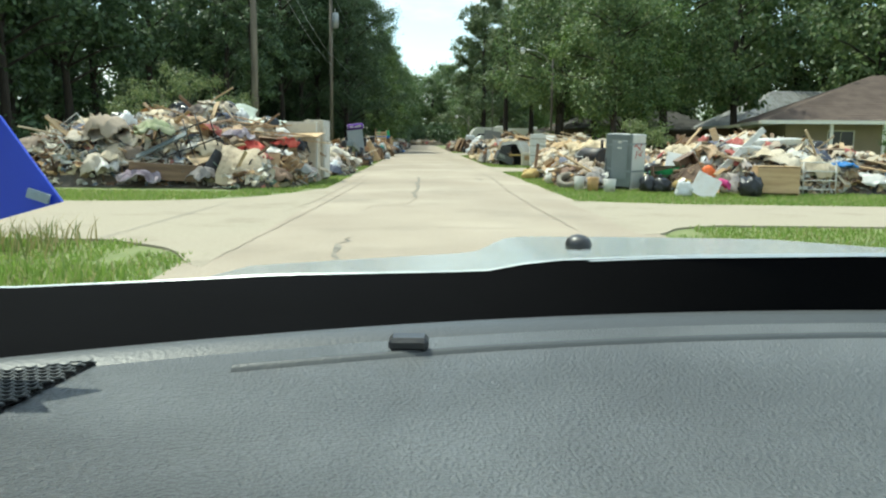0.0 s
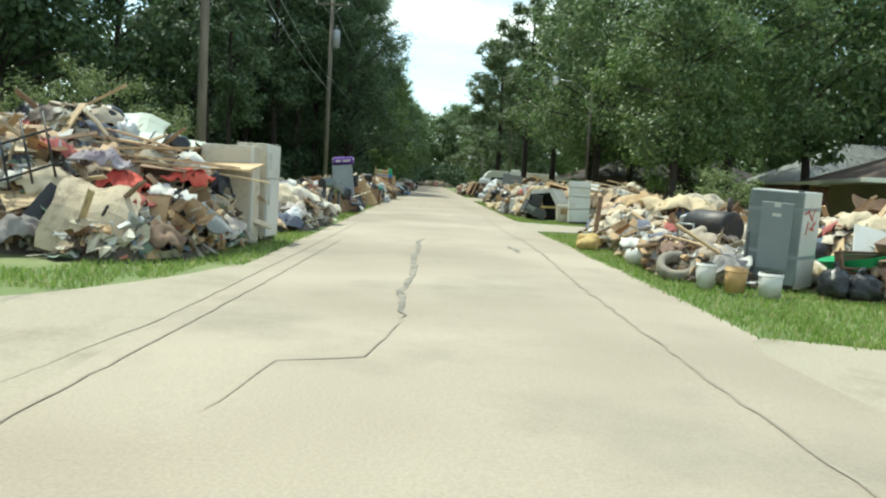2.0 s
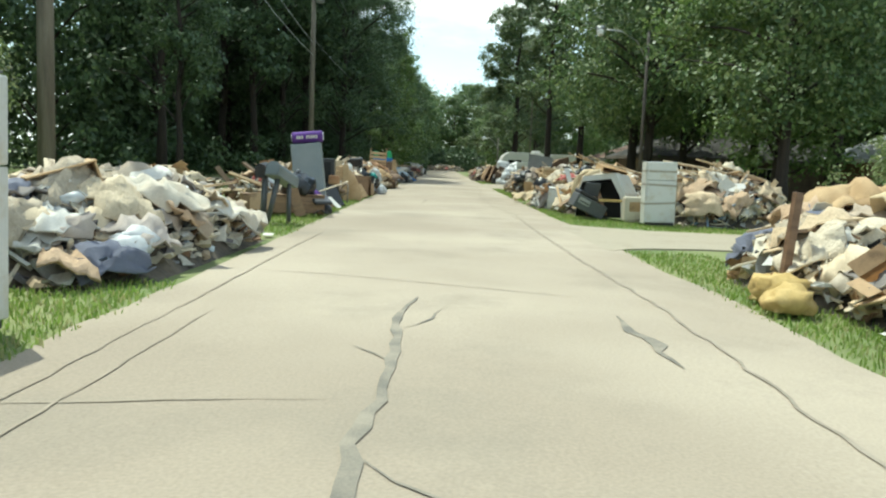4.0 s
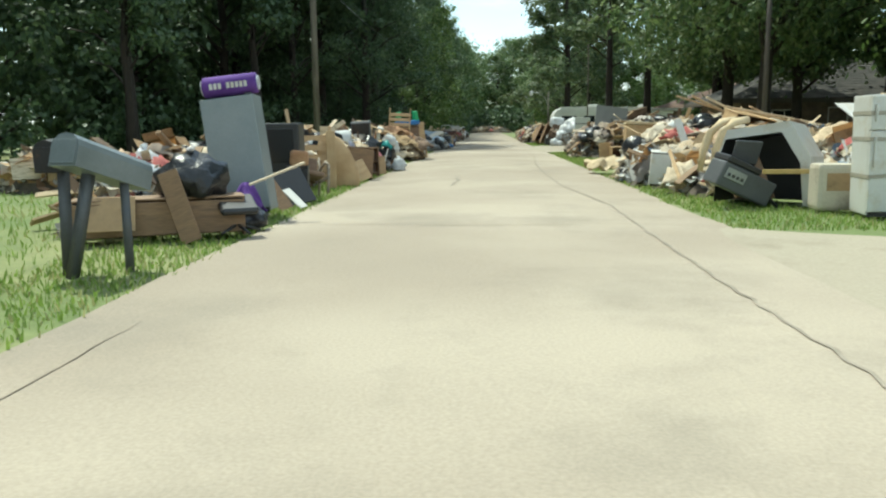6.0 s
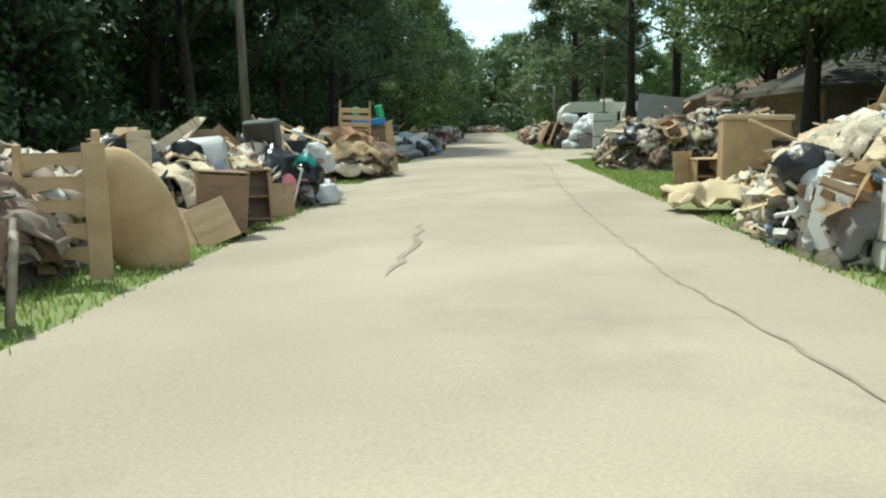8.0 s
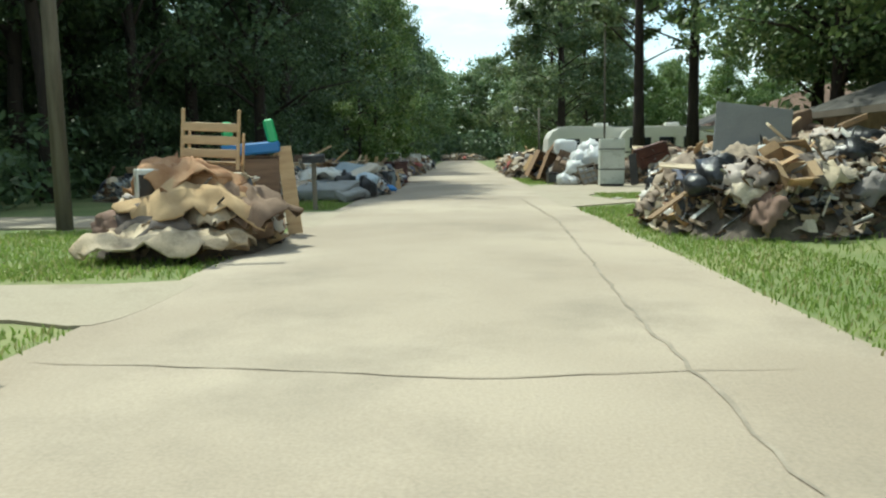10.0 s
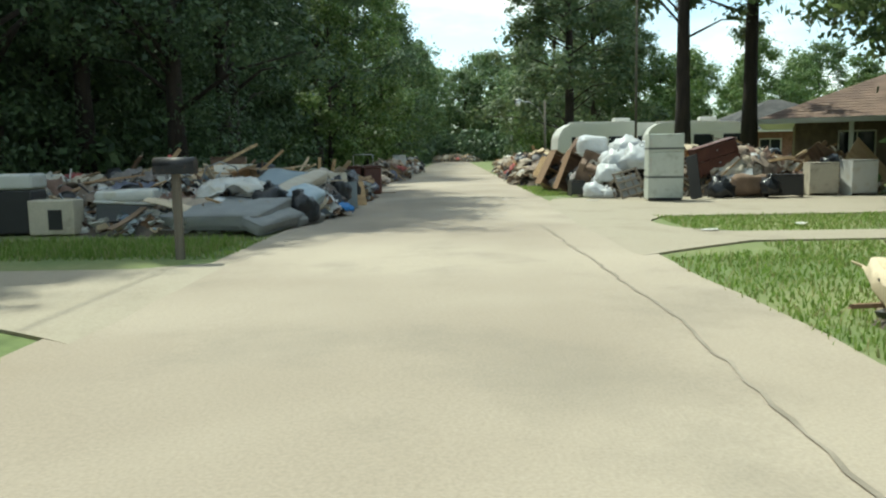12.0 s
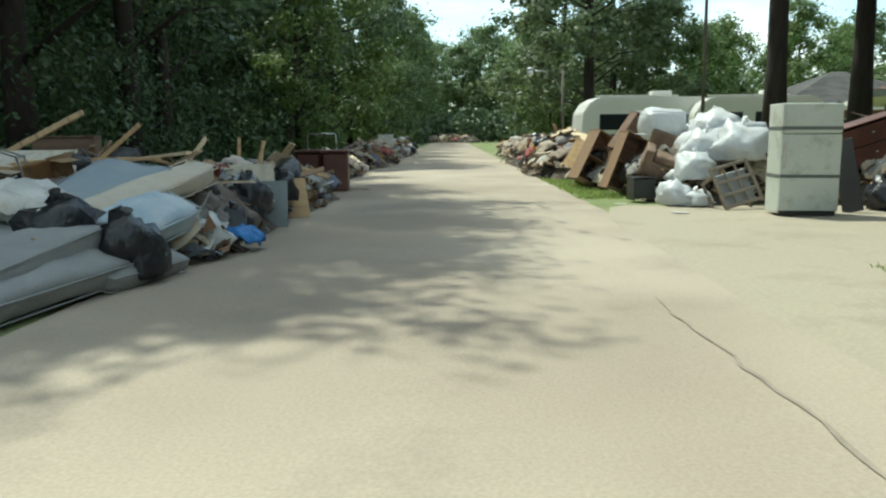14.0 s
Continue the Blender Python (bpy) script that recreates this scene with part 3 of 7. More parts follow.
def tree(name, label, kind_of, seed, h, crown_r, bare, clumps, per, leaf, size, trunk_r, lean=.03, cat="tree"):
    """A tapered trunk with limbs, and a crown of separate leaves in uneven clumps."""
    rr = random.Random(seed)
    root = thing(name, label, cat, pose(0, 0, 0))
    pts = [(lean * h * k / 6 * rr.uniform(-1, 1), lean * h * k / 6 * rr.uniform(-1, 1), h * .93 * k / 6 - .15) for k in range(7)]
    bm = tube(pts, [trunk_r * (1.35 if k == 0 else 1 - .13 * k) for k in range(7)], 9)
    centres = []
    for k in range(clumps):
        z = bare + (1 - bare) * (k + .5) / clumps
        if kind_of == "pine":
            reach = crown_r * (1.08 - .8 * ((z - bare) / (1 - bare)) ** 1.1) * rr.uniform(.45, 1.0)
        elif kind_of == "column":
            reach = crown_r * rr.uniform(.35, 1.0) * (1.05 - .55 * ((z - bare) / (1 - bare)) ** 2)
        else:
            reach = crown_r * math.sqrt(max(.06, 1 - (2 * (z - bare) / (1 - bare) - .92) ** 2)) * rr.uniform(.35, 1.05)
        a = rr.uniform(0, 2 * math.pi)
        i = min(5, int(z * 6.4))
        base = Vector(pts[i]).lerp(Vector(pts[i + 1]), min(1, max(0, z * 6.4 - i)))
        tip = Vector((base.x + math.cos(a) * reach, base.y + math.sin(a) * reach, z * h + (rr.uniform(-.02, .03) if kind_of == "pine" else rr.uniform(0, .08)) * h))
        if reach > crown_r * .3 and k % 2 == 0:
            start = Vector(base) - Vector((0, 0, .05 * h))
            midp = start.lerp(tip, .5) + Vector((rr.uniform(-.3, .3), rr.uniform(-.3, .3), .02 * h))
            tube([start, midp, tip], [trunk_r * (.2 if kind_of == "pine" else .34) * (1.15 - z * .6), trunk_r * (.12 if kind_of == "pine" else .2), trunk_r * .05], 5, bm)
        for q in range(3):
            f = rr.uniform(.6, 1.06)
            centres.append(Vector((base.x, base.y, tip.z)).lerp(tip, f) + Vector((rr.gauss(0, .10), rr.gauss(0, .10), rr.gauss(0, .07))) * crown_r)
    part("trunk", bm, MAT["bark"], root, "dark furrowed trunk and limbs")
    v, f = leaf_cloud(centres, crown_r * (.145 if kind_of == "pine" else .25), per, size, seed + 50)
    crown = new("crown", raw("crown", v, f, MAT[leaf]))
    crown.parent = root
    return root


def plant(proto, places, spin_seed):
    rr = random.Random(spin_seed)
    for x, y, s in places:
        m = pose(x, y, -.05, 0, 0, rr.uniform(0, 360))
        c = copy_thing(proto, m)
        c.scale = (s * rr.uniform(.92, 1.08), s * rr.uniform(.92, 1.08), s * rr.uniform(.92, 1.1))


def discard(root):
    for o in (*root.children_recursive, root):
        bpy.data.objects.remove(o)


oak_a = tree("oak_tree", "broad leafy oak with a dark trunk", "oak", 11, 13, 5.6, .29, 56, 120, "leaf_oak", .135, .30)
oak_b = tree("oak_tree", "tall leafy oak beside the houses", "oak", 12, 15, 5.0, .25, 56, 58, "leaf_oak", .215, .28)
wood_a = tree("woodland_tree", "tall dark woodland tree in dense leaf", "column", 13, 20, 4.4, .08, 64, 56, "leaf_dark", .20, .26)
wood_c = tree("woodland_tree", "tall woodland tree leaning over the verge", "column", 18, 20, 4.4, .19, 64, 170, "leaf_dark", .10, .26)
wood_b = tree("woodland_tree", "tall dark woodland tree with bare lower trunk", "column", 14, 22, 4.2, .26, 60, 56, "leaf_dark", .20, .28)
edge_a = tree("edge_tree", "light green tree at the edge of the woods", "oak", 15, 9, 3.2, .06, 50, 90, "leaf_light", .12, .16)
edge_c = tree("edge_tree", "tall light green tree beside the far verge", "column", 19, 16, 3.7, .03, 60, 60, "leaf_light", .15, .2)
pine_a = tree("pine_tree", "tall pine with a bare straight trunk", "pine", 16, 21, 4.4, .33, 60, 80, "leaf_pine", .15, .30, .008)
pine_b = tree("pine_tree", "dense pine with branches down the trunk", "pine", 17, 17, 4.9, .13, 92, 100, "leaf_pine", .13, .27, .012)

plant(pine_a, [(8.0, 91.6, 1.0), (11.1, 93.3, 1.08)], 1)
plant(pine_b, [(6.9, 119, 1.4), (10.5, 131, 1.25), (14, 138, 1.1), (8.5, 146, 1.2)], 2)
plant(oak_a, [(10.4, 46.0, .74), (9.6, 60.5, 1.0), (15.0, 52.5, 1.0), (13.5, 68.5, .9), (10.8, 69.8, 1.05), (13.2, 81.5, 1.0), (14.9, 87.2, 1.12)], 3)
oak_c = tree("oak_tree", "oak with light green low-hanging leaves beside the debris", "oak", 20, 11, 4.4, .19, 60, 130, "leaf_light", .11, .22)
plant(oak_c, [(11.9, 50.2, 1.0)], 12)
plant(oak_b, [(18.0, 69.5, 1.1), (21.5, 58.0, 1.05), (28, 75, 1.15), (37, 67, 1.2), (43, 56, 1.15), (30, 82, 1.0), (17.5, 83, 1.0), (23, 84, 1.0), (21, 90, 1.15), (33, 60, 1.15), (37, 48, 1.1), (34, 76, 1.3), (41, 80, 1.35), (47, 68, 1.3)], 4)
plant(wood_a, [(-24.5, 14, 1.05), (-24, 22, 1.0), (-25.5, 31, 1.05), (-23.6, 39, 1.0), (-24.5, 48, 1.05), (-23, 56, 1.0), (-22, 63.5, 1.1), (-20, 73.5, 1.0), (-15, 88, 1.05), (-18, 104, 1.0), (-14.5, 112, 1.0), (-17, 122, 1.0), (-14, 131, 1.0), (-32, 18, 1.1), (-32, 36, 1.1), (-31, 54, 1.1), (-24, 76, 1.1), (-21, 98, 1.1), (-8.8, 146, .9), (-33, 6, 1.0), (-14, 103, 1.0)], 5)
plant(wood_c, [(-13.6, 82.5, 1.1), (-9.2, 85.0, 1.1), (-9.6, 90.8, 1.12), (-11.2, 97.5, 1.1), (-10.2, 112, 1.1)], 9)
plant(wood_b, [(-27.5, 18, 1.05), (-22.6, 27, 1.0), (-27, 26, 1.1), (-22.4, 43.5, 1.0), (-27.5, 43, 1.1), (-22.8, 51.5, 1.0), (-27, 59, 1.1), (-16.5, 65.6, 1.0), (-14.5, 77.5, 1.0), (-18, 82, 1.1), (-12.4, 85.5, 1.0), (-12.8, 93, 1.0), (-19, 113, 1.0), (-15, 118, 1.0), (-18, 130, 1.0), (-20, 90, 1.1), (-30, 10, 1.05), (-23.5, 34.5, 1.0), (-12.6, 57.5, .62)], 6)
plant(edge_a, [(19, 132, 1.1), (24, 130, 1.15), (29, 134, .9), (15.5, 128, 1.0), (34, 131, .95), (27, 141, 1.0), (39, 126, .9), (45, 126, 1.05), (20, 141, 1.0), (13, 148, 1.0), (33, 143, 1.05), (6.4, 137, .9), (51, 130, 1.1)], 7)
plant(edge_c, [(-8.1, 105.0, .74), (-8.6, 116.5, 1.05), (-8.8, 125, 1.0), (-8.4, 134, 1.05)], 10)
plant(oak_b, [(6.6, 154, .9), (7.2, 164, .9), (6.8, 174, .9), (8, 186, 1.0), (-8.6, 158, .95), (-8.4, 170, .95), (-8.6, 182, 1.0), (-9, 194, 1.05), (-2, 232, 1.3), (4, 228, 1.3), (-8, 226, 1.25), (10, 222, 1.2), (-13, 214, 1.2), (15, 212, 1.2), (1, 244, 1.4), (8, 198, 1.1), (24, 152, .78), (38, 150, .85), (50, 142, .85), (-16, 202, 1.2), (8.5, 240, 1.3)], 8)
for proto in (oak_a, oak_b, oak_c, wood_a, wood_b, wood_c, edge_a, edge_c, pine_a, pine_b):
    discard(proto)


def thicket(name, rects, clumps, per, size, height, leaf, label, seed):
    """Undergrowth: clumps of leaves from the ground up."""
    rr = random.Random(seed)
    cs = []
    for x0, x1, y0, y1 in rects:
        for _ in range(int(clumps * (x1 - x0) * (y1 - y0))):
            top = height * rr.uniform(.4, 1)
            x, y = rr.uniform(x0, x1), rr.uniform(y0, y1)
            cs += [(x + rr.gauss(0, .3), y + rr.gauss(0, .3), top * q) for q in ((.2, .5, .85) if height < 9 else (.1, .25, .4, .55, .7, .85, 1))]
    v, f = leaf_cloud(cs, 1.15 if height < 9 else 2.2, per, size, seed)
    v[:, 2] = np.maximum(v[:, 2], -.02)
    return tagged(new(name, raw(name, v, f, MAT[leaf])), label, "bushes", kind="stuff")


thicket("undergrowth", [(-29, -22.0, 8, 60), (-24, -17.0, 60, 68), (-22, -11.4, 72, 100), (-18, -9.0, 100, 150)], .20, 44, .17, 3.4, "leaf_dark", "dark tangled undergrowth below the woods", 31)
thicket("verge_undergrowth", [(-14, -8.4, 84.3, 100), (-17, -11.5, 80, 86)], .5, 130, .09, 6.4, "leaf_dark", "dark leafy undergrowth behind the shaded heap", 36)
thicket("deep_woods", [(-38, -35, -10, 70), (-33, -30, 60, 150), (-24, -20.5, 66, 150), (-17, -14, 98, 150)], .30, 80, .29, 15.0, "leaf_dark", "dense dark foliage deep in the woods", 34)
thicket("garden_woods", [(17, 56, 84, 90)], .16, 60, .30, 13.0, "leaf_oak", "tall dark trees massed behind the houses", 37)
thicket("far_woods", [(-60, 70, 248, 251)], .30, 30, .75, 15.0, "leaf_dark", "distant dark woods beyond the end of the street", 35)
thicket("far_thicket", [(-18, 20, 206, 220), (6, 12, 140, 200), (-12, -7.6, 150, 205)], .34, 30, .40, 6.5, "leaf_dark", "dark thicket closing the far end of the street", 32)
thicket("garden_shrubs", [(11, 40, 80.5, 83), (15, 48, 117, 120), (15, 54, 146, 150)], .30, 26, .24, 3.6, "leaf_oak", "green shrubs behind the houses", 33)


def bush(name, label, x, y, rx, h, leaf, seed, n=26, size=.11, per=60, spread=.30):
    rr = random.Random(seed)
    root = thing(name, label, "bush", pose(x, y, 0))
    cs, bm = [], bmesh.new()
    for k in range(n):
        a, q = rr.uniform(0, 6.283), math.sqrt(rr.random())
        top = Vector((math.cos(a) * q * rx, math.sin(a) * q * rx, h * (.25 + .72 * rr.random() * math.sqrt(1 - .75 * q * q))))
        cs.append(top)
        if k % 2 == 0:
            tube([(0, 0, -.1), top * .5 + Vector((0, 0, .15 * h)), top], [.03, .02, .006], 4, bm)
    part("stem", bm, MAT["bark"], root)
    v, f = leaf_cloud(cs, rx * spread, per, size, seed)
    v[:, 2] = np.maximum(v[:, 2], .02)
    c = new("crown", raw("crown", v, f, MAT[leaf]))
    c.parent = root
    return root


bush("arching_shrub", "large light green shrub with arching twigs behind the heap", -9.7, 33.5, 2.7, 4.3, "leaf_shrub", 41, 130, .045, 130, .17)
bush("garden_shrub", "green garden shrub behind the debris", 9.9, 38.0, 1.5, 2.5, "leaf_shrub", 42, 50, .06, 80, .24)
bush("clipped_tree", "small round clipped tree beside the tan house", 18.6, 31.5, .95, 2.7, "leaf_oak", 43, 40, .06, 80)

# ---- debris pieces ----
def data_of(bm, name, material, smooth=False):
    me = bpy.data.meshes.new(name)
    bm.to_mesh(me)
    bm.free()
    me.materials.append(material)
    if smooth:
        me.shade_smooth()
    return me


def bent_board(sx, sy, t, bow, seed):
    """A board with broken ends and a slight bow."""
    rr = random.Random(seed)
    bm = bmesh.new()
    n = 4
    rows = []
    for k in range(n + 1):
        x = (k / n - .5) * sx
        z = bow * (1 - (2 * k / n - 1) ** 2)
        j = [rr.uniform(-.03, .03) * sx if k in (0, n) else 0 for _ in range(2)]
        rows.append([bm.verts.new(p) for p in ((x + j[0], -sy / 2, z), (x + j[1], sy / 2, z), (x + j[1], sy / 2, z + t), (x + j[0], -sy / 2, z + t))])
    for a, b in zip(rows, rows[1:]):
        for q in range(4):
            bm.faces.new((a[q], a[(q + 1) % 4], b[(q + 1) % 4], b[q]))
    bm.faces.new(list(reversed(rows[0])))
    bm.faces.new(rows[-1])
    return bm


def broken_sheet(sx, sy, t, seed):
    """A broken flat sheet with a ragged outline."""
    rr = random.Random(seed)
    bm = bmesh.new()
    n = 9
    ring = []
    for k in range(n):
        a = 2 * math.pi * k / n
        c, s = math.cos(a), math.sin(a)
        q = 1 / max(abs(c), abs(s)) * rr.uniform(.72, 1.0)
        ring.append((c * q * sx / 2, s * q * sy / 2))
    low = [bm.verts.new((x, y, 0)) for x, y in ring]
    top = [bm.verts.new((x, y, t)) for x, y in ring]
    bm.faces.new(list(reversed(low)))
    bm.faces.new(top)
    for k in range(n):
        bm.faces.new((low[k], low[(k + 1) % n], top[(k + 1) % n], top[k]))
    return bm


def carton(sx, sy, sz, t=.012):
    """An open cardboard box with flaps."""
    bm = bmesh.new()
    ring = ((-1, -1), (1, -1), (1, 1), (-1, 1))
    low = [bm.verts.new((a * sx / 2, b * sy / 2, 0)) for a, b in ring]
    rim = [bm.verts.new((a * sx / 2, b * sy / 2, sz)) for a, b in ring]
    bm.faces.new(list(reversed(low)))
    for k in range(4):
        bm.faces.new((low[k], low[(k + 1) % 4], rim[(k + 1) % 4], rim[k]))
        out = Vector((ring[k][0] + ring[(k + 1) % 4][0], ring[k][1] + ring[(k + 1) % 4][1], 0)) / 2
        far = [bm.verts.new(rim[q].co * 1.0 + out * .14 + Vector((0, 0, (.10, .02, -.06, .08)[k]))) for q in (k, (k + 1) % 4)]
        bm.faces.new((rim[k], rim[(k + 1) % 4], far[1], far[0]))
    r = bmesh.ops.solidify(bm, geom=bm.faces[:], thickness=t)
    return bm


def soft_cushion(w, l, h, seed):
    return blob(w, l, h * 1.25, .10, 1.6, seed + 70, 2)


LIB = {
    "plank": [data_of(bent_board(R.uniform(1.1, 2.6), R.uniform(.06, .16), .03, R.uniform(-.05, .08), k), "plank", MAT["plank"]) for k in range(7)],
    "stud": [data_of(bent_board(R.uniform(1.2, 2.2), .09, .04, .01, k + 20), "stud", MAT["plank"]) for k in range(3)],
    "panel": [data_of(bent_board(R.uniform(.7, 1.3), R.uniform(.4, .8), .018, R.uniform(-.05, .1), k + 30), "panel", MAT["plank"]) for k in range(4)],
    "drywall_sheet": [data_of(broken_sheet(R.uniform(.35, .85), R.uniform(.28, .6), .014, k), "drywall_sheet", MAT["drywall"]) for k in range(7)],
    "rag": [data_of(drape(R.uniform(.4, .9), R.uniform(.35, .7), R.uniform(.05, .2), k, 9, .17), "rag", MAT["cloth"]) for k in range(10)],
    "torn_cloth": [data_of(drape(R.uniform(.5, 1.0), R.uniform(.4, .8), R.uniform(.05, .2), k + 80, 9, .18), "torn_cloth", MAT["cloth_dark"]) for k in range(8)],
    "insulation": [data_of(drape(R.uniform(.5, 1.0), R.uniform(.4, .8), R.uniform(.1, .28), k + 40, 9, .22), "insulation", MAT["insul"]) for k in range(8)],
    "carton": [data_of(carton(R.uniform(.35, .6), R.uniform(.3, .45), R.uniform(.25, .45)), "carton", MAT["card"]) for k in range(4)],
    "dark_bag": [data_of(blob(R.uniform(.5, .8), R.uniform(.45, .65), R.uniform(.3, .5), .4, 2.4, k + 9, 2), "dark_bag", MAT["bagblack"]) for k in range(3)],
    "pale_bag": [data_of(blob(R.uniform(.35, .6), R.uniform(.3, .5), R.uniform(.2, .35), .45, 2.4, k + 19, 2), "pale_bag", MAT["bagwhite"]) for k in range(3)],
    "cushion": [data_of(soft_cushion(R.uniform(.5, .7), R.uniform(.45, .6), R.uniform(.14, .2), k), "cushion", MAT["cloth"], True) for k in range(3)],
}
WEIGHTS = {
    "mixed": dict(plank=5, stud=2, panel=1.5, drywall_sheet=5, rag=4.5, torn_cloth=1.5, insulation=1.5, carton=.35, dark_bag=.8, pale_bag=1.0, cushion=.6),
    "tan": dict(panel=2, plank=1, drywall_sheet=1.5, rag=1, insulation=2, carton=3, cushion=1),
    "clothes": dict(rag=6, drywall_sheet=1, pale_bag=3, insulation=1.5, plank=.6),
    "pale": dict(plank=4.5, stud=2, panel=2, drywall_sheet=4.5, rag=5, insulation=2.6, carton=.4, dark_bag=.4, pale_bag=1, cushion=.4),
    "cream": dict(plank=1.8, stud=.5, panel=2, drywall_sheet=6, rag=3, insulation=5, carton=.5, dark_bag=.3, pale_bag=1.6, cushion=.4),
    "greyed": dict(plank=3, stud=1, panel=1, drywall_sheet=4, rag=4, torn_cloth=2.5, insulation=.6, carton=.3, dark_bag=1.6, pale_bag=1.6, cushion=.8),
    "browns": dict(plank=2.5, stud=1, panel=.8, drywall_sheet=2.5, rag=2.5, torn_cloth=6, insulation=.8, carton=.5, dark_bag=1.2, pale_bag=.8, cushion=1),
}


def mound(blobs, x, y):
    h = 0.0
    for cx, cy, rx, ry, top in blobs:
        d = ((x - cx) / rx) ** 2 + ((y - cy) / ry) ** 2
        if d < 1:
            h = max(h, top * (1 - d) ** .55)
    return h * (1 + .25 * noise.noise(Vector((x * .9, y * .9, 0)))) if h else 0.0


def fragments(blobs, count, seed, big=1.0):
    """Small broken stuff over a mound: shards and crumpled scraps, one loose piece each."""
    rng = np.random.default_rng(seed)
    V, F, base = [], [], 0
    areas = np.array([b[2] * b[3] for b in blobs])
    cube = np.array([(-1, -1, -1), (1, -1, -1), (1, 1, -1), (-1, 1, -1), (-1, -1, 1), (1, -1, 1), (1, 1, 1), (-1, 1, 1)]) / 2
    cf = np.array([(3, 2, 1, 0), (4, 5, 6, 7), (0, 1, 5, 4), (1, 2, 6, 5), (2, 3, 7, 6), (3, 0, 4, 7)])
    gx, gy = np.meshgrid(np.linspace(-.5, .5, 4), np.linspace(-.5, .5, 4))
    gq = np.array([(4 * r + c, 4 * r + c + 1, 4 * r + c + 5, 4 * r + c + 4) for r in range(3) for c in range(3)])
    for _ in range(count):
        cx, cy, rx, ry, _t = blobs[rng.choice(len(blobs), p=areas / areas.sum())]
        a, q = rng.uniform(0, 6.283), math.sqrt(rng.uniform(0, 1.05))
        x, y = cx + math.cos(a) * q * rx, cy + math.sin(a) * q * ry
        z = mound(blobs, x, y)
        e = np.array(Euler((rng.normal(0, .55), rng.normal(0, .55), rng.uniform(0, 6.283))).to_matrix())
        if rng.random() < .55:
            kind = rng.random()
            dims = np.array([rng.uniform(.25, .85), rng.uniform(.02, .06), rng.uniform(.015, .04)]) if kind < .35 else np.array([rng.uniform(.07, .34), rng.uniform(.05, .22), rng.uniform(.01, .10)])
            p = (cube + rng.normal(0, .06, (8, 3))) * dims * big
            f = cf
        else:
            s = rng.uniform(.13, .42) * big
            p = np.stack([gx.ravel() * s, gy.ravel() * s * rng.uniform(.5, 1), rng.normal(0, .16, 16) * s], 1)
            f = gq
        p = p @ e.T + [x, y, max(z, .02) + rng.uniform(-.05, .07)]
        p[:, 2] = np.maximum(p[:, 2], .005)
        V.append(p)
        F += (f + base).tolist()
        base += len(p)
    return np.concatenate(V), F


HEAPS = []


def heap(label, blobs, style, n_parts, n_frag, seed, group=""):
    """A heap of flood debris: a core, loose small stuff, and the larger pieces as parts."""
    rr = random.Random(seed)
    cx, cy = sum(b[0] for b in blobs) / len(blobs), sum(b[1] for b in blobs) / len(blobs)
    root = thing("debris_heap", label, "debris heap", pose(cx, cy, 0), "debris heaps along the street")
    local = [(b[0] - cx, b[1] - cy, *b[2:]) for b in blobs]
    # core, coloured dark for the shade in gaps between pieces
    x0, x1 = min(b[0] - b[2] for b in local), max(b[0] + b[2] for b in local)
    y0, y1 = min(b[1] - b[3] for b in local), max(b[1] + b[3] for b in local)
    nx, ny = max(8, int((x1 - x0) / .3)), max(8, int((y1 - y0) / .3))
    v, f = [], []
    for j in range(ny + 1):
        for i in range(nx + 1):
            x, y = x0 + (x1 - x0) * i / nx, y0 + (y1 - y0) * j / ny
            h = mound(local, x, y)
            v.append((x, y, h * .88 + (.16 * noise.noise(Vector((x * 3, y * 3, seed))) if h > .1 else 0) - .06))
    for j in range(ny):
        for i in range(nx):
            k = j * (nx + 1) + i
            if max(v[k][2], v[k + 1][2], v[k + nx + 1][2], v[k + nx + 2][2]) > -.05:
                f.append((k, k + 1, k + nx + 2, k + nx + 1))
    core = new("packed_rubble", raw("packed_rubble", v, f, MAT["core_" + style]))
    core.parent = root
    tagged(core, "heap core, shade between the pieces put into its dark colour", kind="stuff")
    v, f = fragments(local, n_frag, seed)
    fr = new("loose_rubble", raw("loose_rubble", v, f, MAT["rubble_" + style]))
    fr.parent = root
    tagged(fr, "small broken scraps of every colour", kind="stuff")
    names = list(WEIGHTS[style])
    for _ in range(n_parts):
        b = rr.choices(local, [q[2] * q[3] for q in local])[0]
        a, q = rr.uniform(0, 6.283), math.sqrt(rr.random()) * .95
        x, y = b[0] + math.cos(a) * q * b[2], b[1] + math.sin(a) * q * b[3]
        z = mound(local, x, y)
        k = rr.choices(names, [WEIGHTS[style][n] for n in names])[0]
        ob = new(k, rr.choice(LIB[k]))
        ob.parent = root
        e = .25
        gx = (mound(local, x + e, y) - mound(local, x - e, y)) / (2 * e)
        gy = (mound(local, x, y + e) - mound(local, x, y - e)) / (2 * e)
        tilt = Vector((-gx * .7, -gy * .7, 1)).normalized().to_track_quat('Z', 'Y').to_matrix().to_4x4()
        lim = 22 if k in ("plank", "stud", "panel", "drywall_sheet") else 14
        turn = pose(0, 0, 0, rr.gauss(0, lim), rr.gauss(0, lim), rr.uniform(0, 360))
        lift = .10 if k in ("plank", "stud", "panel", "drywall_sheet") else -.02
        ob.matrix_basis = Matrix.Translation((x, y, max(z, .03) + lift + rr.uniform(-.03, .06))) @ tilt @ turn
    HEAPS.append(root)
    return root


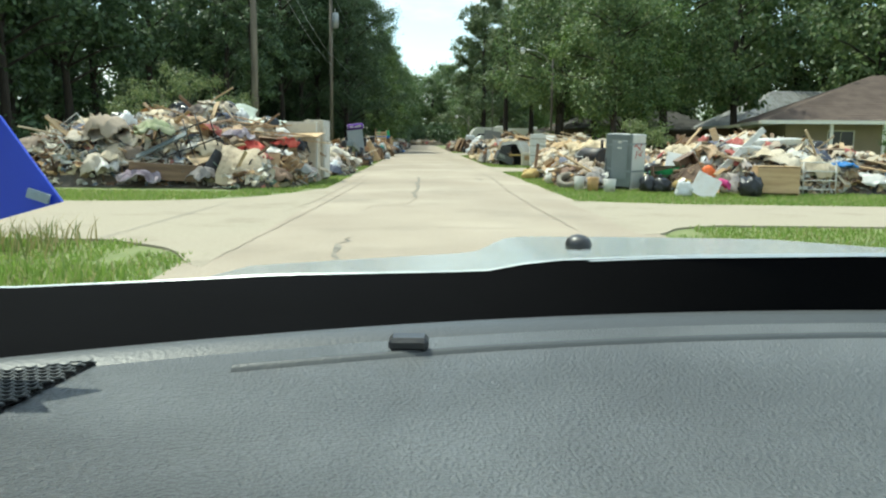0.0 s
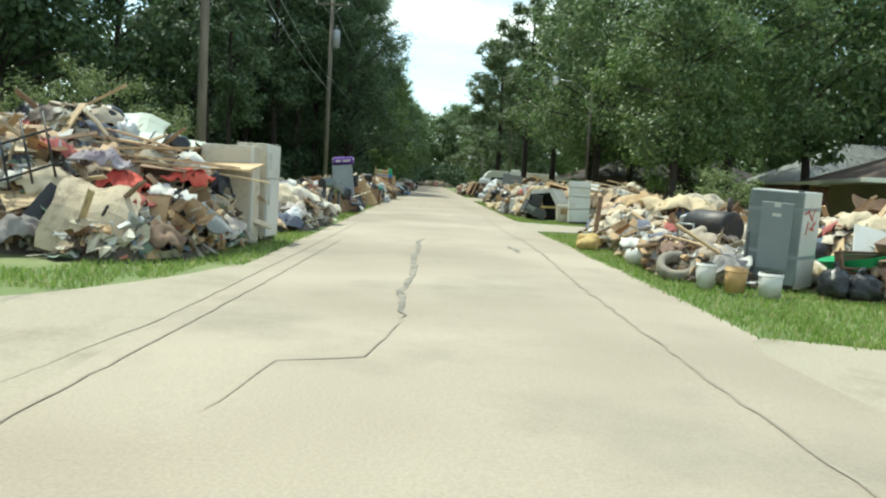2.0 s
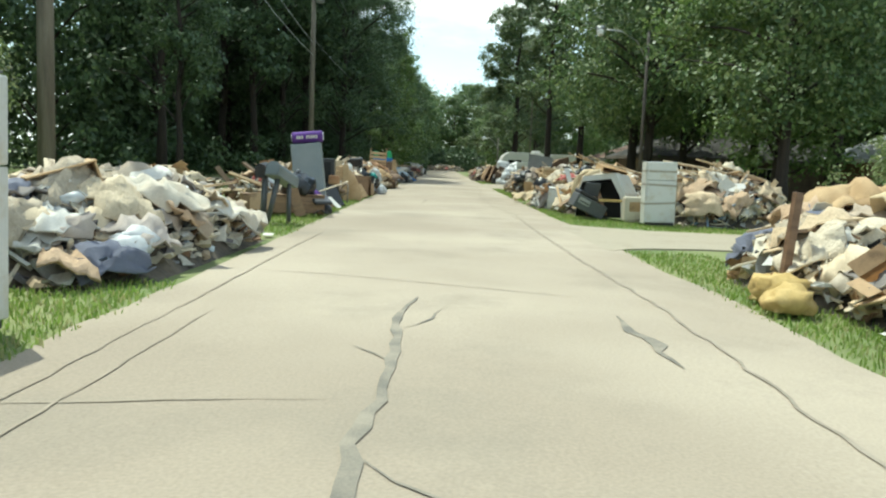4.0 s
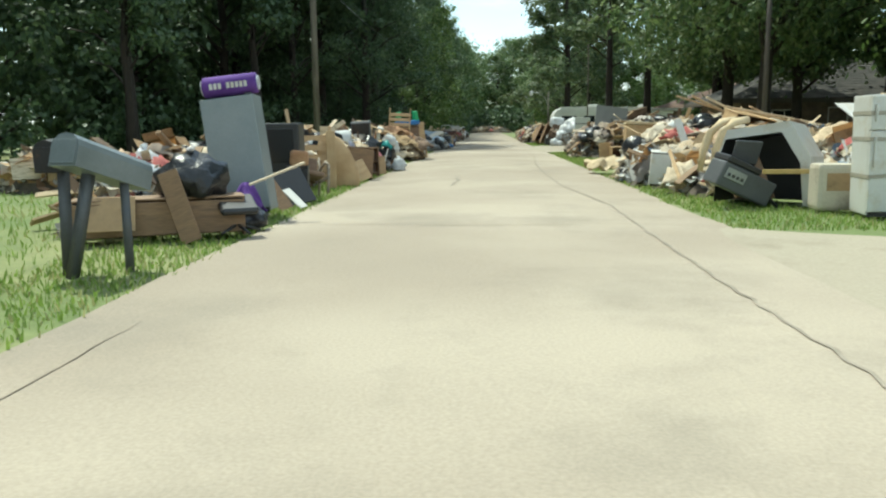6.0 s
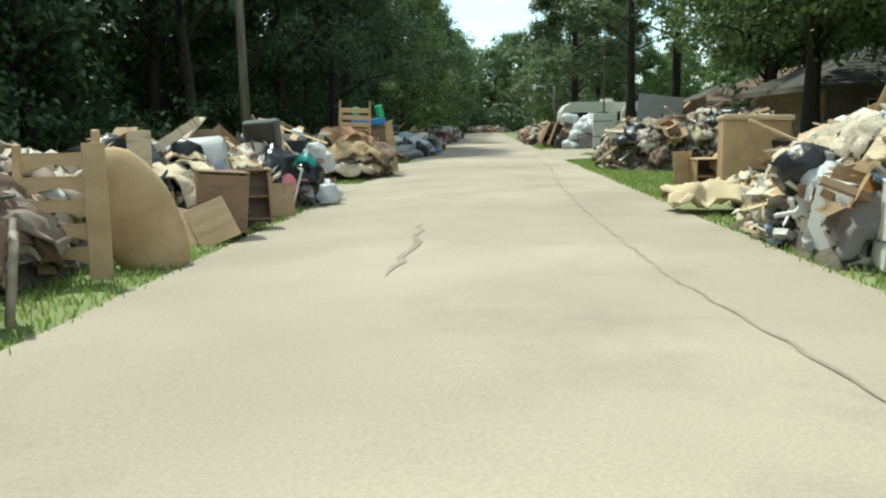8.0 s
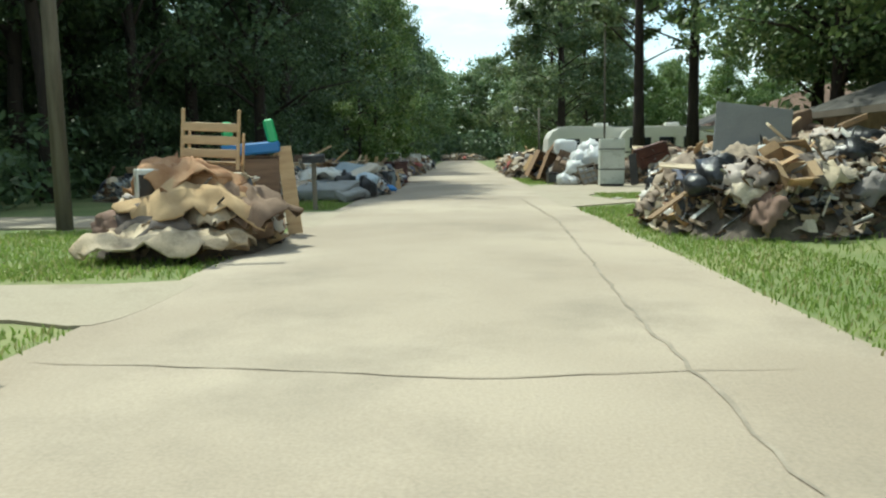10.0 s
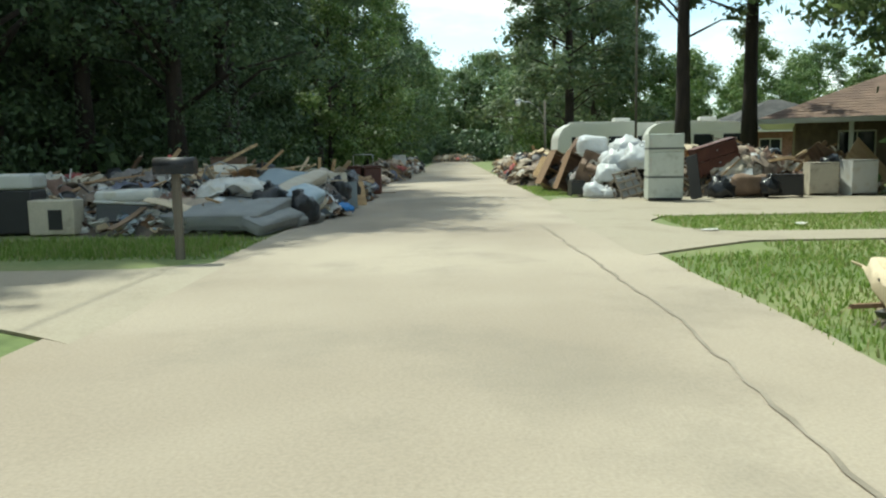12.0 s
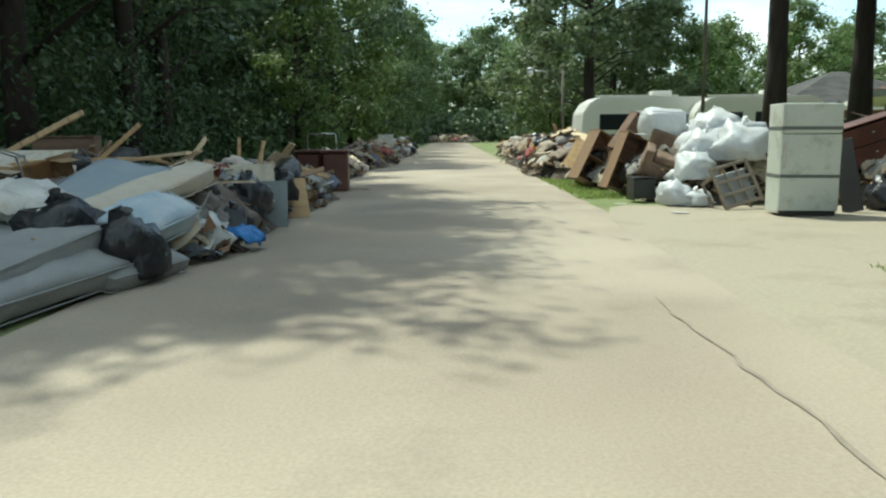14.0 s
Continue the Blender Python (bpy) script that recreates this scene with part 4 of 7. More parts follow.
heap("tall mixed heap of splintered wood, drywall, fabric and household debris", [(-6.5, 25.7, 3.3, 3.0, 1.95), (-9.3, 24.8, 2.6, 2.8, 1.5), (-4.4, 24.2, 1.2, 2.4, .8), (-6.6, 24.1, 3.2, 1.8, .8)], "mixed", 290, 6300, 101)
heap("low heap of pale torn fabric and boards beside a refrigerator", [(-4.4, 31.6, 1.5, 2.9, .85), (-3.7, 33.1, .9, 1.6, .45), (-3.7, 30.4, .8, 1.6, .42)], "clothes", 90, 900, 102)
heap("small heap of flood debris on the lawn", [(-9.9, 48.0, 1.25, .9, .62), (-8.9, 48.2, .8, .6, .4)], "tan", 34, 420, 103)
heap("heap of fabric and bags behind an upturned sofa", [(-4.7, 41.8, .9, 1.5, .75)], "mixed", 40, 600, 104)
heap("heap of broken furniture and boards", [(-5.1, 47.6, 1.05, 3.0, .95)], "browns", 70, 1008, 105)
heap("heap of furniture, bags and clothes at the verge", [(-4.8, 52.4, 1.3, 2.4, .95), (-4.5, 55.3, 1.2, 1.5, .9)], "mixed", 110, 1680, 106)
heap("heap of blankets and cardboard at the driveway", [(-4.3, 63.4, 1.2, 1.5, .95)], "browns", 16, 260, 107)
heap("broad grey heap of drywall, bags and bedding in tree shade", [(-7.0, 79.8, 3.2, 3.4, .95), (-4.5, 81.0, 1.1, 3.2, .8), (-4.3, 85.0, 1.0, 3.2, .65), (-10.5, 79, 2.8, 2.4, .85), (-4.2, 78.6, 1.0, 1.2, .5), (-6.0, 76.2, 2.0, 1.2, .35)], "greyed", 240, 4620, 108)
heap("low far heap of debris beside the woods", [(-5.2, 97, 1.0, 3.0, .5), (-5.2, 107, 1.3, 6, .8)], "browns", 80, 1050, 109)
heap("far heap of debris along the shaded verge", [(-5.6, 124, 1.4, 9, .9)], "greyed", 60, 840, 110)
heap("wide heap of splintered boards, panels and household goods", [(9.8, 25.0, 3.0, 2.8, 1.25), (7.2, 27.2, 1.8, 2.4, .8), (12.6, 24.8, 2.2, 2.4, .85), (5.3, 27.9, .9, 2.2, .4), (8.0, 23.7, 1.4, 1.5, .42)], "pale", 280, 5460, 111)
heap("low soaked heap of brown cartons and clothes on the verge", [(5.05, 24.9, .8, 1.5, .45)], "browns", 30, 800, 120)
heap("heap of cream insulation, cloth and torn cardboard", [(6.3, 31.0, 2.2, 2.6, .85), (5.3, 29.8, .9, 1.8, .5), (7.6, 32.0, 1.6, 1.8, .8)], "pale", 170, 2730, 112)
heap("heap of lumber and white panels around a refrigerator", [(7.9, 44.8, 2.2, 2.5, 1.25), (6.4, 47.7, 1.8, 2.2, 1.0), (5.2, 50.0, 2.1, 2.9, 1.2), (6.3, 53.2, 1.8, 2.4, 1.15), (4.6, 52.6, .9, 2.4, .5), (4.2, 50.6, 1.0, 2.2, .35), (4.6, 47.0, .9, 1.5, .5)], "cream", 300, 5460, 113)
heap("crushed heap of brown furniture and cloth behind the lawn", [(4.9, 65.7, 1.8, 2.2, 1.2), (7.0, 66.3, 2.0, 2.3, 1.45), (4.0, 65.9, .9, 1.7, .6)], "browns", 170, 3150, 114)
heap("heap of furniture, sacks and bedding beside a white freezer", [(4.7, 87.3, 1.4, 2.2, 1.1), (4.1, 91.6, 1.4, 3.4, 1.05), (8.0, 85.9, 2.1, 1.5, 1.35), (10.6, 85.9, 1.8, 1.4, .95)], "browns", 240, 4200, 115)
heap("far heap of furniture and boards on the sunny verge", [(3.0, 98, 1.4, 4.6, 1.05), (2.8, 107, 1.3, 5, 1.0)], "browns", 150, 1500, 116)
heap("distant heap of debris at the road edge", [(2.9, 120, 1.4, 7, .95)], "pale", 60, 1050, 117)
heap("distant tan heap where the street ends", [(-3.6, 205, 5.0, 2.6, 1.3)], "pale", 30, 630, 118)

# ---- things ----
def fridge(m, w, d, h, split, body, front, label, straps=(), strap="tape", handle="grey_plastic", name="refrigerator", group="discarded refrigerators"):
    root = thing(name, label, "refrigerator", m, group)
    part("body", box(w, d - .06, h - .03, (0, .03, .03), bevel=.02, seg=2), MAT[body], root)
    z0 = .08
    for z1 in (*split, h):
        dz = z1 - z0 - .012
        door = part("door", box(w, .06, dz, (0, -d / 2 + .03, z0), bevel=.018, seg=2), MAT[front], root)
        part("door_handle", box(.03, .035, min(.42, dz * .5), (-w / 2 + .06, -d / 2 - .02, z0 + dz * (.25 if z1 == h else .55)), bevel=.01), MAT[handle], door)
        z0 = z1
    part("kick_plate", box(w * .94, .03, .07, (0, -d / 2 + .06, 0.005), bevel=.005), MAT["black_plastic"], root)
    part("top_hinge", box(.09, .05, .02, (w / 2 - .07, -d / 2 + .05, h), bevel=.004), MAT["grey_plastic"], root)
    for z, tilt in straps:
        bm = bmesh.new()
        box(w + .008, .004, .055, (0, -d / 2 - .004, z), (0, tilt, 0), bevel=0, bm=bm)
        box(.004, d + .004, .055, (-w / 2 - .004, 0, z + math.sin(radians(tilt)) * w / 2), bevel=0, bm=bm)
        box(.004, d + .004, .055, (w / 2 + .004, 0, z - math.sin(radians(tilt)) * w / 2), bevel=0, bm=bm)
        part("strap", bm, MAT[strap], root)
    return root


fridge(pose(-3.26, 26.62, 0, 0, 1.0, 85), .72, .66, 1.88, (1.22,), "beige_enamel", "white_enamel", "dirty white refrigerator with a tan stained side, door shut", handle="white_enamel")
root = thing("freezer_carcass", "stained beige freezer carcass standing in the debris", "freezer", pose(-3.56, 25.78, 0, 0, 0, -2))
part("body", box(.98, .5, 1.80, bevel=.02, seg=2), MAT["beige_enamel"], root)
part("door_rim", box(.90, .02, 1.70, (0, -.255, .05), bevel=.008), MAT["beige_enamel"], root)
part("edge_strip", box(.05, .03, 1.78, (.47, -.25, .01), bevel=.008), MAT["white_enamel"], root, "dirty white edge strip")
unit = fridge(pose(5.90, 23.66, 0, 1, 2, -46), .85, .72, 1.54, (), "white_enamel", "slate_enamel", "grey-fronted refrigerator with white sides taped shut", ((.52, 4), (1.22, -3)), "grey_enamel")
part("door_panel", box(.50, .012, 1.05, (.05, -.372, .3), bevel=.004), MAT["grey_enamel"], unit, "inset grey door panel")
bm = box(.10, .004, .07, (.05, -.382, 1.28), bevel=0)
box(.14, .004, .05, (.05, -.382, 1.13), bevel=0, bm=bm)
part("paper_notice", bm, MAT["white_paint"], unit, "white paper stickers")
bm = bmesh.new()
for k, (y, z, a, ln) in enumerate(((-.15, 1.22, 20, .2), (-.02, 1.15, -35, .22), (.1, 1.2, 60, .16), (-.1, .98, 75, .2), (.06, .95, -10, .18), (.14, 1.02, 40, .14))):
    box(.004, ln, .03, (.430, y, z), (a, 0, 0), bevel=0, bm=bm)
part("paint_marks", bm, MAT["red_fabric"], unit, "red sprayed marks")
fridge(pose(5.74, 42.45, 0, 0, -1, -4), .80, .70, 1.68, (1.2,), "white_enamel", "white_enamel", "white refrigerator wrapped with tape standing on the verge", ((.56, -3), (1.04, 2), (1.40, 1)), handle="white_enamel")
grey = fridge(pose(-3.60, 42.70, 0, -2, -7, 6), .80, .62, 1.78, (), "grey_enamel", "grey_enamel", "leaning grey refrigerator with a purple bolster pillow on top")
root = thing("bolster_pillow", "purple bolster pillow with white lettering bars", "pillow", pose(-3.76, 42.60, 1.945, 0, -6, 6))
bm = tube([(-.42, 0, 0), (-.40, 0, 0), (-.38, 0, 0), (.38, 0, 0), (.40, 0, 0), (.42, 0, 0)], [.09, .14, .155, .155, .14, .09], 18)
part("roll", bm, MAT["purple_cloth"], root)
for s in (-1, 1):
    part("end_cap", tube([(s * .405, 0, 0), (s * .428, 0, 0)], [.115, .10], 16), MAT["bagwhite"], root, "white end of the pillow")
for k in range(9):
    if k != 3:
        part("lettering_bar", box(.045, .006, .085, (-.26 + k * .064, -.156, -.045), bevel=0), MAT["white_paint"], root, "white lettering bar")
fridge(pose(5.22, 82.86, 0, 0, .5, -3), .95, .70, 1.83, (1.34,), "mint_enamel", "mint_enamel", "pale green-white freezer bound with dark straps", ((.62, 0), (1.40, 0)), "dark_strap", "white_paint", "upright_freezer")


def cabinet(name, m, w, d, h, mat, label, drawers=0, cat="cabinet", open_front=False, group="discarded furniture"):
    """A carcass of boards with a back, shelves or drawers."""
    root = thing(name, label, cat, m, group)
    t = .025
    for s in (-1, 1):
        part("side_panel", box(t, d, h, (s * (w - t) / 2, 0, 0), bevel=.004), mat, root)
    part("top_panel", box(w + .02, d + .01, t, (0, 0, h), bevel=.006), mat, root)
    part("base_panel", box(w - 2 * t, d, t, (0, 0, .05), bevel=.004), mat, root)
    part("back_panel", box(w - 2 * t, .01, h - .08, (0, d / 2 - .01, .075), bevel=0), MAT["dark_wood"], root)
    if drawers:
        dh = (h - .1) / drawers
        for k in range(drawers):
            dr = part("drawer", box(w - 2 * t - .01, .03, dh - .02, (0, -d / 2 + .01, .08 + dh * k), bevel=.006), mat, root)
            part("knob", box(.05, .03, .03, (0, -d / 2 - .02, .08 + dh * (k + .5)), bevel=.008), MAT["steel"], dr)
    else:
        part("shelf", box(w - 2 * t, d - .04, t, (0, 0, h * .5), bevel=.004), mat, root)
        if not open_front:
            part("door", box(w - .01, .02, h - .08, (0, -d / 2 - .012, .06), bevel=.005), mat, root)
    return root


def soft_box(w, l, h, r, seed, sag=.03, cuts=6):
    """A padded slab with rounded edges and an uneven, slightly sagging skin."""
    bm = bmesh.new()
    bmesh.ops.create_cube(bm, size=2)
    bmesh.ops.subdivide_edges(bm, edges=bm.edges[:], cuts=cuts, use_grid_fill=True)
    half = Vector((w / 2, l / 2, h / 2))
    off = Vector((seed * 2.7, seed * 1.9, seed * .7))
    for v in bm.verts:
        p = Vector((v.co.x * half.x, v.co.y * half.y, v.co.z * half.z))
        core = Vector([max(-(q - r), min(q - r, c)) for c, q in zip(p, half)])
        d = p - core
        p = core + d.normalized() * r if d.length > 1e-6 else p
        p += Vector((noise.noise(p * 3 + off), noise.noise(p * 3 - off), noise.noise(p * 2.2 + off * 2) * 1.4)) * sag
        v.co = p + Vector((0, 0, half.z))
    for f in bm.faces:
        f.smooth = True
    return bm


def mattress(m, w, l, t, mat, label, name="mattress", cat="mattress"):
    root = thing(name, label, cat, m, "discarded bedding")
    part("pad", soft_box(w, l, t, t * .38, w * 7 + l * 3, min(.05, .18 * t)), MAT[mat], root)
    bm = bmesh.new()
    for z in (t * .14, t * .84):
        q = t * .12
        ring = [(w / 2 - q, l / 2, z), (-w / 2 + q, l / 2, z), (-w / 2, l / 2 - q, z), (-w / 2, -l / 2 + q, z), (-w / 2 + q, -l / 2, z), (w / 2 - q, -l / 2, z), (w / 2, -l / 2 + q, z), (w / 2, l / 2 - q, z), (w / 2 - q, l / 2, z)]
        tube(ring, [.010] * 9, 5, bm)
    part("piping", bm, MAT[mat if mat != "tan_fabric" else "card"], root)
    return root


def sofa(m, w, mat, label, seats=2):
    root = thing("sofa", label, "sofa", m, "discarded furniture")
    part("base", box(w, .82, .32, (0, 0, .06), bevel=.03), MAT[mat], root)
    part("backrest", box(w, .22, .58, (0, .32, .3), (-8, 0, 0), bevel=.06, seg=2), MAT[mat], root)
    for s in (-1, 1):
        part("armrest", box(.2, .84, .54, (s * (w / 2 - .1), 0, .06), bevel=.06, seg=2), MAT[mat], root)
    for k in range(seats):
        cw = (w - .42) / seats
        part("seat_cushion", soft_box(cw - .01, .6, .18, .06, k + w, .02, 4), MAT[mat], root, "", pose(-w / 2 + .21 + cw * (k + .5), -.1, .38))
    for x in (-1, 1):
        for y in (-1, 1):
            part("leg", box(.05, .05, .06, (x * (w / 2 - .08), y * .34, 0), bevel=.006), MAT["dark_wood"], root)
    return root


def bag(x, y, z, s, mat="bagblack", seed=1, label="", tall=.8):
    label = label or {"bagblack": "shiny black plastic garbage bag, tied", "bagwhite": "crumpled white plastic bag among the debris", "yellow_sack": "dirty yellow sack lying on the grass"}[mat]
    root = thing("garbage_bag" if mat != "yellow_sack" else "sack", label, "bag", pose(x, y, z, 0, 0, seed * 47), "discarded bags")
    part("bag_body", blob(s, s * .85, s * tall, .42, 2.3, seed), MAT[mat], root)
    if mat != "yellow_sack":
        part("tied_neck", tube([(0, 0, s * tall * .86), (.02, 0, s * tall * 1.02), (.05, .02, s * tall * 1.14)], [.05, .025, .06], 7), MAT[mat], root)
    return root


def leaning_board(x, y, w, h, tilt, turn, mat, label, z=0.0, t=.022, roll=0, name="board"):
    """A board standing on its lower edge and leaning back."""
    return single(name, box(w, t, h, bevel=.004), MAT[mat], label, "board", pose(x, y, z, 0, 0, turn) @ pose(0, 0, 0, -tilt, roll, 0), "loose boards")


def cloth(x, y, z, sx, sy, h, mat, label, seed, turn=0, name="blanket"):
    return single(name, drape(sx, sy, h, seed, 16, .16), MAT[mat], label, name, pose(x, y, z, 0, 0, turn), "loose cloth")


# tall heap beside the first driveway
def curved_sheet(m, w, h, t, bow, mat, label, name="carpet_board", cat="board"):
    """A bowed sheet standing on its lower edge and leaning back."""
    bm = bmesh.new()
    g = [[bm.verts.new(((u - .5) * w * (1 + .06 * math.sin(9 * v + 4 * u)), bow * math.sin(math.pi * v) + .05 * math.sin(7 * u), v * h * (1 + .05 * math.sin(11 * u)))) for v in span_of(9)] for u in span_of(9)]
    for p, q in zip(g, g[1:]):
        for k in range(8):
            bm.faces.new((p[k], q[k], q[k + 1], p[k + 1]))
    r = bmesh.ops.extrude_face_region(bm, geom=bm.faces[:])
    for v in [e for e in r["geom"] if isinstance(e, bmesh.types.BMVert)]:
        v.co.y += t
    bmesh.ops.recalc_face_normals(bm, faces=bm.faces[:])
    return single(name, bm, MAT[mat], label, cat, m, "loose boards")


def span_of(n):
    return [k / (n - 1) for k in range(n)]


curved_sheet(pose(-4.62, 22.0, .02, 0, 0, 8) @ pose(0, 0, 0, -38, 10, 0), 1.2, 1.25, .03, -.2, "stained_carpet", "stained beige carpet board leaning on the heap")
root = thing("drawer_box", "long dark brown wooden drawer box among rubble", "drawer", pose(-6.6, 22.3, .16, 0, 3, 7), "discarded furniture")
part("front_panel", box(1.85, .03, .44, (0, -.22, 0), bevel=.006), MAT["dark_wood"], root)
part("rear_panel", box(1.85, .03, .40, (0, .22, 0), bevel=.006), MAT["dark_wood"], root)
for sx in (-1, 1):
    part("side_panel", box(.03, .42, .44, (sx * .91, 0, 0), bevel=.006), MAT["dark_wood"], root)
part("base_panel", box(1.8, .42, .02, bevel=0), MAT["dark_wood"], root)
curved_sheet(pose(-7.7, 22.6, .45, 0, 0, -8) @ pose(0, 0, 0, -50, 0, 0), .85, .6, .02, -.05, "drywall", "white broken drywall sheet behind a drawer box", "drywall_board")
cloth(-4.6, 23.3, .78, .75, .62, .34, "red_fabric", "crumpled red cloth hanging in the heap", 3)
cloth(-3.75, 24.0, 1.02, .75, .6, .16, "red_fabric", "crumpled red blanket under boards", 4)
curved_sheet(pose(-5.55, 22.7, .52, 0, 0, 14) @ pose(0, 0, 0, -34, 18, 0), .62, .62, .02, .04, "black_plastic", "black plastic sheet hanging in the heap", "plastic_sheet", "sheet")
leaning_board(-3.9, 23.0, .36, .5, 14, -12, "mid_wood", "square brown plywood panel", z=.42)
cabinet("wall_cabinet", pose(-4.15, 23.9, .98, 6, 4, 12), .7, .4, .32, MAT["mid_wood"], "orange-brown cabinet carcass lying on the heap", open_front=True)
curved_sheet(pose(-6.0, 26.4, 1.85, 0, 0, 10) @ pose(0, 0, 0, -62, 8, 0), 1.55, 1.15, .03, .05, "pale_green", "pale green curled plastic panel on top of the heap", "curled_panel", "panel")
leaning_board(-4.95, 25.5, 1.5, .62, 68, -14, "pale_green", "greenish-white board lying across the heap", z=1.66, t=.03, roll=6)
leaning_board(-3.75, 25.0, 1.6, .6, 78, -14, "light_wood", "long pale wooden door panel sloping off the heap", z=1.35)
railing = thing("iron_railing", "black rusty iron railing panel leaning in the heap", "railing", pose(-6.05, 22.75, .95, 0, 0, 2) @ pose(0, 0, 0, -16, -20, 0))
for k in range(5):
    part("baluster", tube([(-.72 + .36 * k, 0, -.12), (-.72 + .36 * k, 0, .95)], [.02, .02], 6), MAT["black_metal"], railing)
for z in (.06, .62):
    part("rail", box(1.62, .03, .035, (0, 0, z), bevel=.004), MAT["black_metal"], railing)
leaning_board(-6.85, 22.7, 1.5, .16, 50, 4, "slate_enamel", "long blue-grey metal panel lying aslant in the heap", z=1.02, roll=-26, t=.05)
cloth(-7.1, 23.0, 1.28, .9, .8, .35, "leaf_bundle", "greenish bundle of wet netting on the heap", 311, 20, "netting")
cloth(-8.5, 23.2, 1.2, 1.2, 1.0, .5, "cloth_dark", "large grey-brown cushion cover on the heap", 312, 80)
cloth(-4.9, 23.3, 1.2, .8, .5, .2, "lilac_cloth", "pale purple bedding trailing off the heap", 313, 15)
leaning_board(-5.42, 22.35, .5, .72, 30, 20, "black_plastic", "black torn sheet leaning beside a carpet board", z=.35, roll=34, t=.015)
leaning_board(-3.95, 22.9, .5, .38, 12, -8, "card", "tan cardboard panel under red cloth", z=.5)
leaning_board(-4.35, 22.55, .22, .8, 25, 10, "mid_wood", "brown board lying aslant beside a carpet board", z=.3, roll=-48)
root = thing("door_screen", "mesh screen in a pale frame standing on the heap", "screen", pose(-9.65, 23.6, 1.05, 0, 0, 2) @ pose(0, 0, 0, -10, -38, 0), "loose boards")
for s_x in (-.62, .62):
    part("frame_bar", box(.025, .02, .66, (s_x, 0, 0), bevel=.004), MAT["white_paint"], root)
for s_z in (0, .64):
    part("frame_bar", box(1.265, .02, .025, (0, 0, s_z), bevel=.004), MAT["white_paint"], root)
bm = bmesh.new()
for k in range(24):
    box(.004, .004, .62, (-.6 + k * .052, 0, .01), bevel=0, bm=bm)
tagged(part("mesh", bm, MAT["grey_metal"], root, "grey wire mesh"), kind="stuff")
for k, (x, y, z, ln, pz, turn) in enumerate(((-4.4, 24.4, 1.44, 2.6, 3, 5), (-5.0, 24.1, 1.55, 2.9, -4, -8), (-5.6, 24.3, 1.66, 2.8, 5, 16), (-3.6, 24.5, 1.24, 2.1, 5, -3), (-6.3, 24.6, 1.82, 2.4, -6, 30), (-4.7, 24.0, 1.36, 2.6, 2, -2), (-5.3, 24.4, 1.72, 2.3, 6, 3), (-7.6, 24.2, 1.5, 2.2, -14, 24), (-4.0, 24.2, 1.40, 2.3, 4, 10), (-4.9, 24.6, 1.78, 1.8, 12, -12), (-7.0, 24.8, 1.95, 1.6, 18, 40))):
    single("lumber_plank", bent_board(ln, .10, .03, .02, 60 + k), MAT["fresh_lumber"], "long splintered plank across the top of the heap", "plank", pose(x, y, z, 0, pz, turn), "planks on the heap")
for k, (x, y, z, sx, sy, h, mt, lb) in enumerate(((-3.75, 22.6, .05, .9, .7, .3, "brown_fabric", "brown torn fabric at the foot of the heap"), (-3.35, 23.6, .2, .8, .7, .35, "grey_fabric", "crumpled grey fabric beside a freezer"), (-3.25, 24.6, .1, .7, .6, .3, "cloth", "crumpled pale cloth on the grass edge"), (-9.0, 23.4, .95, 1.6, 1.2, .4, "cloth", "pale bedding spread over the heap"), (-8.4, 22.6, .3, 1.3, .9, .3, "cloth", "torn pale fabric at the foot of the heap"), (-7.2, 22.0, .05, 1.1, .5, .2, "lilac_cloth", "grey-lilac rolled blanket before a drawer box"), (-5.6, 22.2, .1, .7, .6, .3, "cloth", "crumpled pale cloth beside a carpet board"), (-3.4, 24.4, .85, .5, .45, .35, "bagblack", "black plastic hanging beside a freezer"), (-6.9, 23.4, .75, 1.0, .8, .2, "blue_fabric", "blue-grey cloth in the heap"), (-8.0, 23.6, 1.0, 1.0, .9, .3, "cloth", "heaped pale clothing on the heap"))):
    cloth(x, y, z, sx, sy, h, mt, lb, 300 + k, 37 * k)
bag(-8.3, 24.1, 1.55, .5, "bagwhite", 5)
bag(-5.3, 25.2, 1.7, .5, "bagwhite", 6)
bag(-3.75, 23.3, .55, .45, "bagblack", 8)

# around the low heap behind the first refrigerator
cabinet("wooden_crate", pose(-4.0, 30.4, .30, 0, -18, 35), .75, .55, .85, MAT["light_wood"], "open light wooden cabinet leaning on the heap", open_front=True)
leaning_board(-3.2, 33.3, .9, .16, 80, 30, "plank", "broken board on the grass", z=.03)
bag(-3.2, 33.8, .1, .36, "bagwhite", 11)
bag(-3.3, 31.8, .3, .5, "bagblack", 12)
cloth(-3.6, 31.0, .5, 1.5, 1.2, .35, "cream_cloth", "heaped cream bedding on the low heap", 14, 40)
cloth(-4.0, 32.3, .6, 1.4, 1.2, .35, "cloth_dark", "brown blanket heaped on pale bedding", 15, 80)
cloth(-3.1, 32.9, .2, 1.2, .9, .25, "cream_cloth", "crumpled pale sheets at the road edge", 16, 10)
cloth(-3.3, 32.6, .35, 1.0, .7, .25, "white_paint", "torn white cloth on the low heap", 12, 20)
heap("small heap of pale clothes and plastic at the lawn edge", [(-5.1, 36.5, .9, .8, .5), (-4.6, 35.6, .7, .8, .35)], "clothes", 34, 380, 119)
cabinet("white_box", pose(-10.9, 47.6, 0, 0, 0, -10), .55, .45, .6, MAT["white_paint"], "white box standing on the lawn", cat="box", open_front=True)
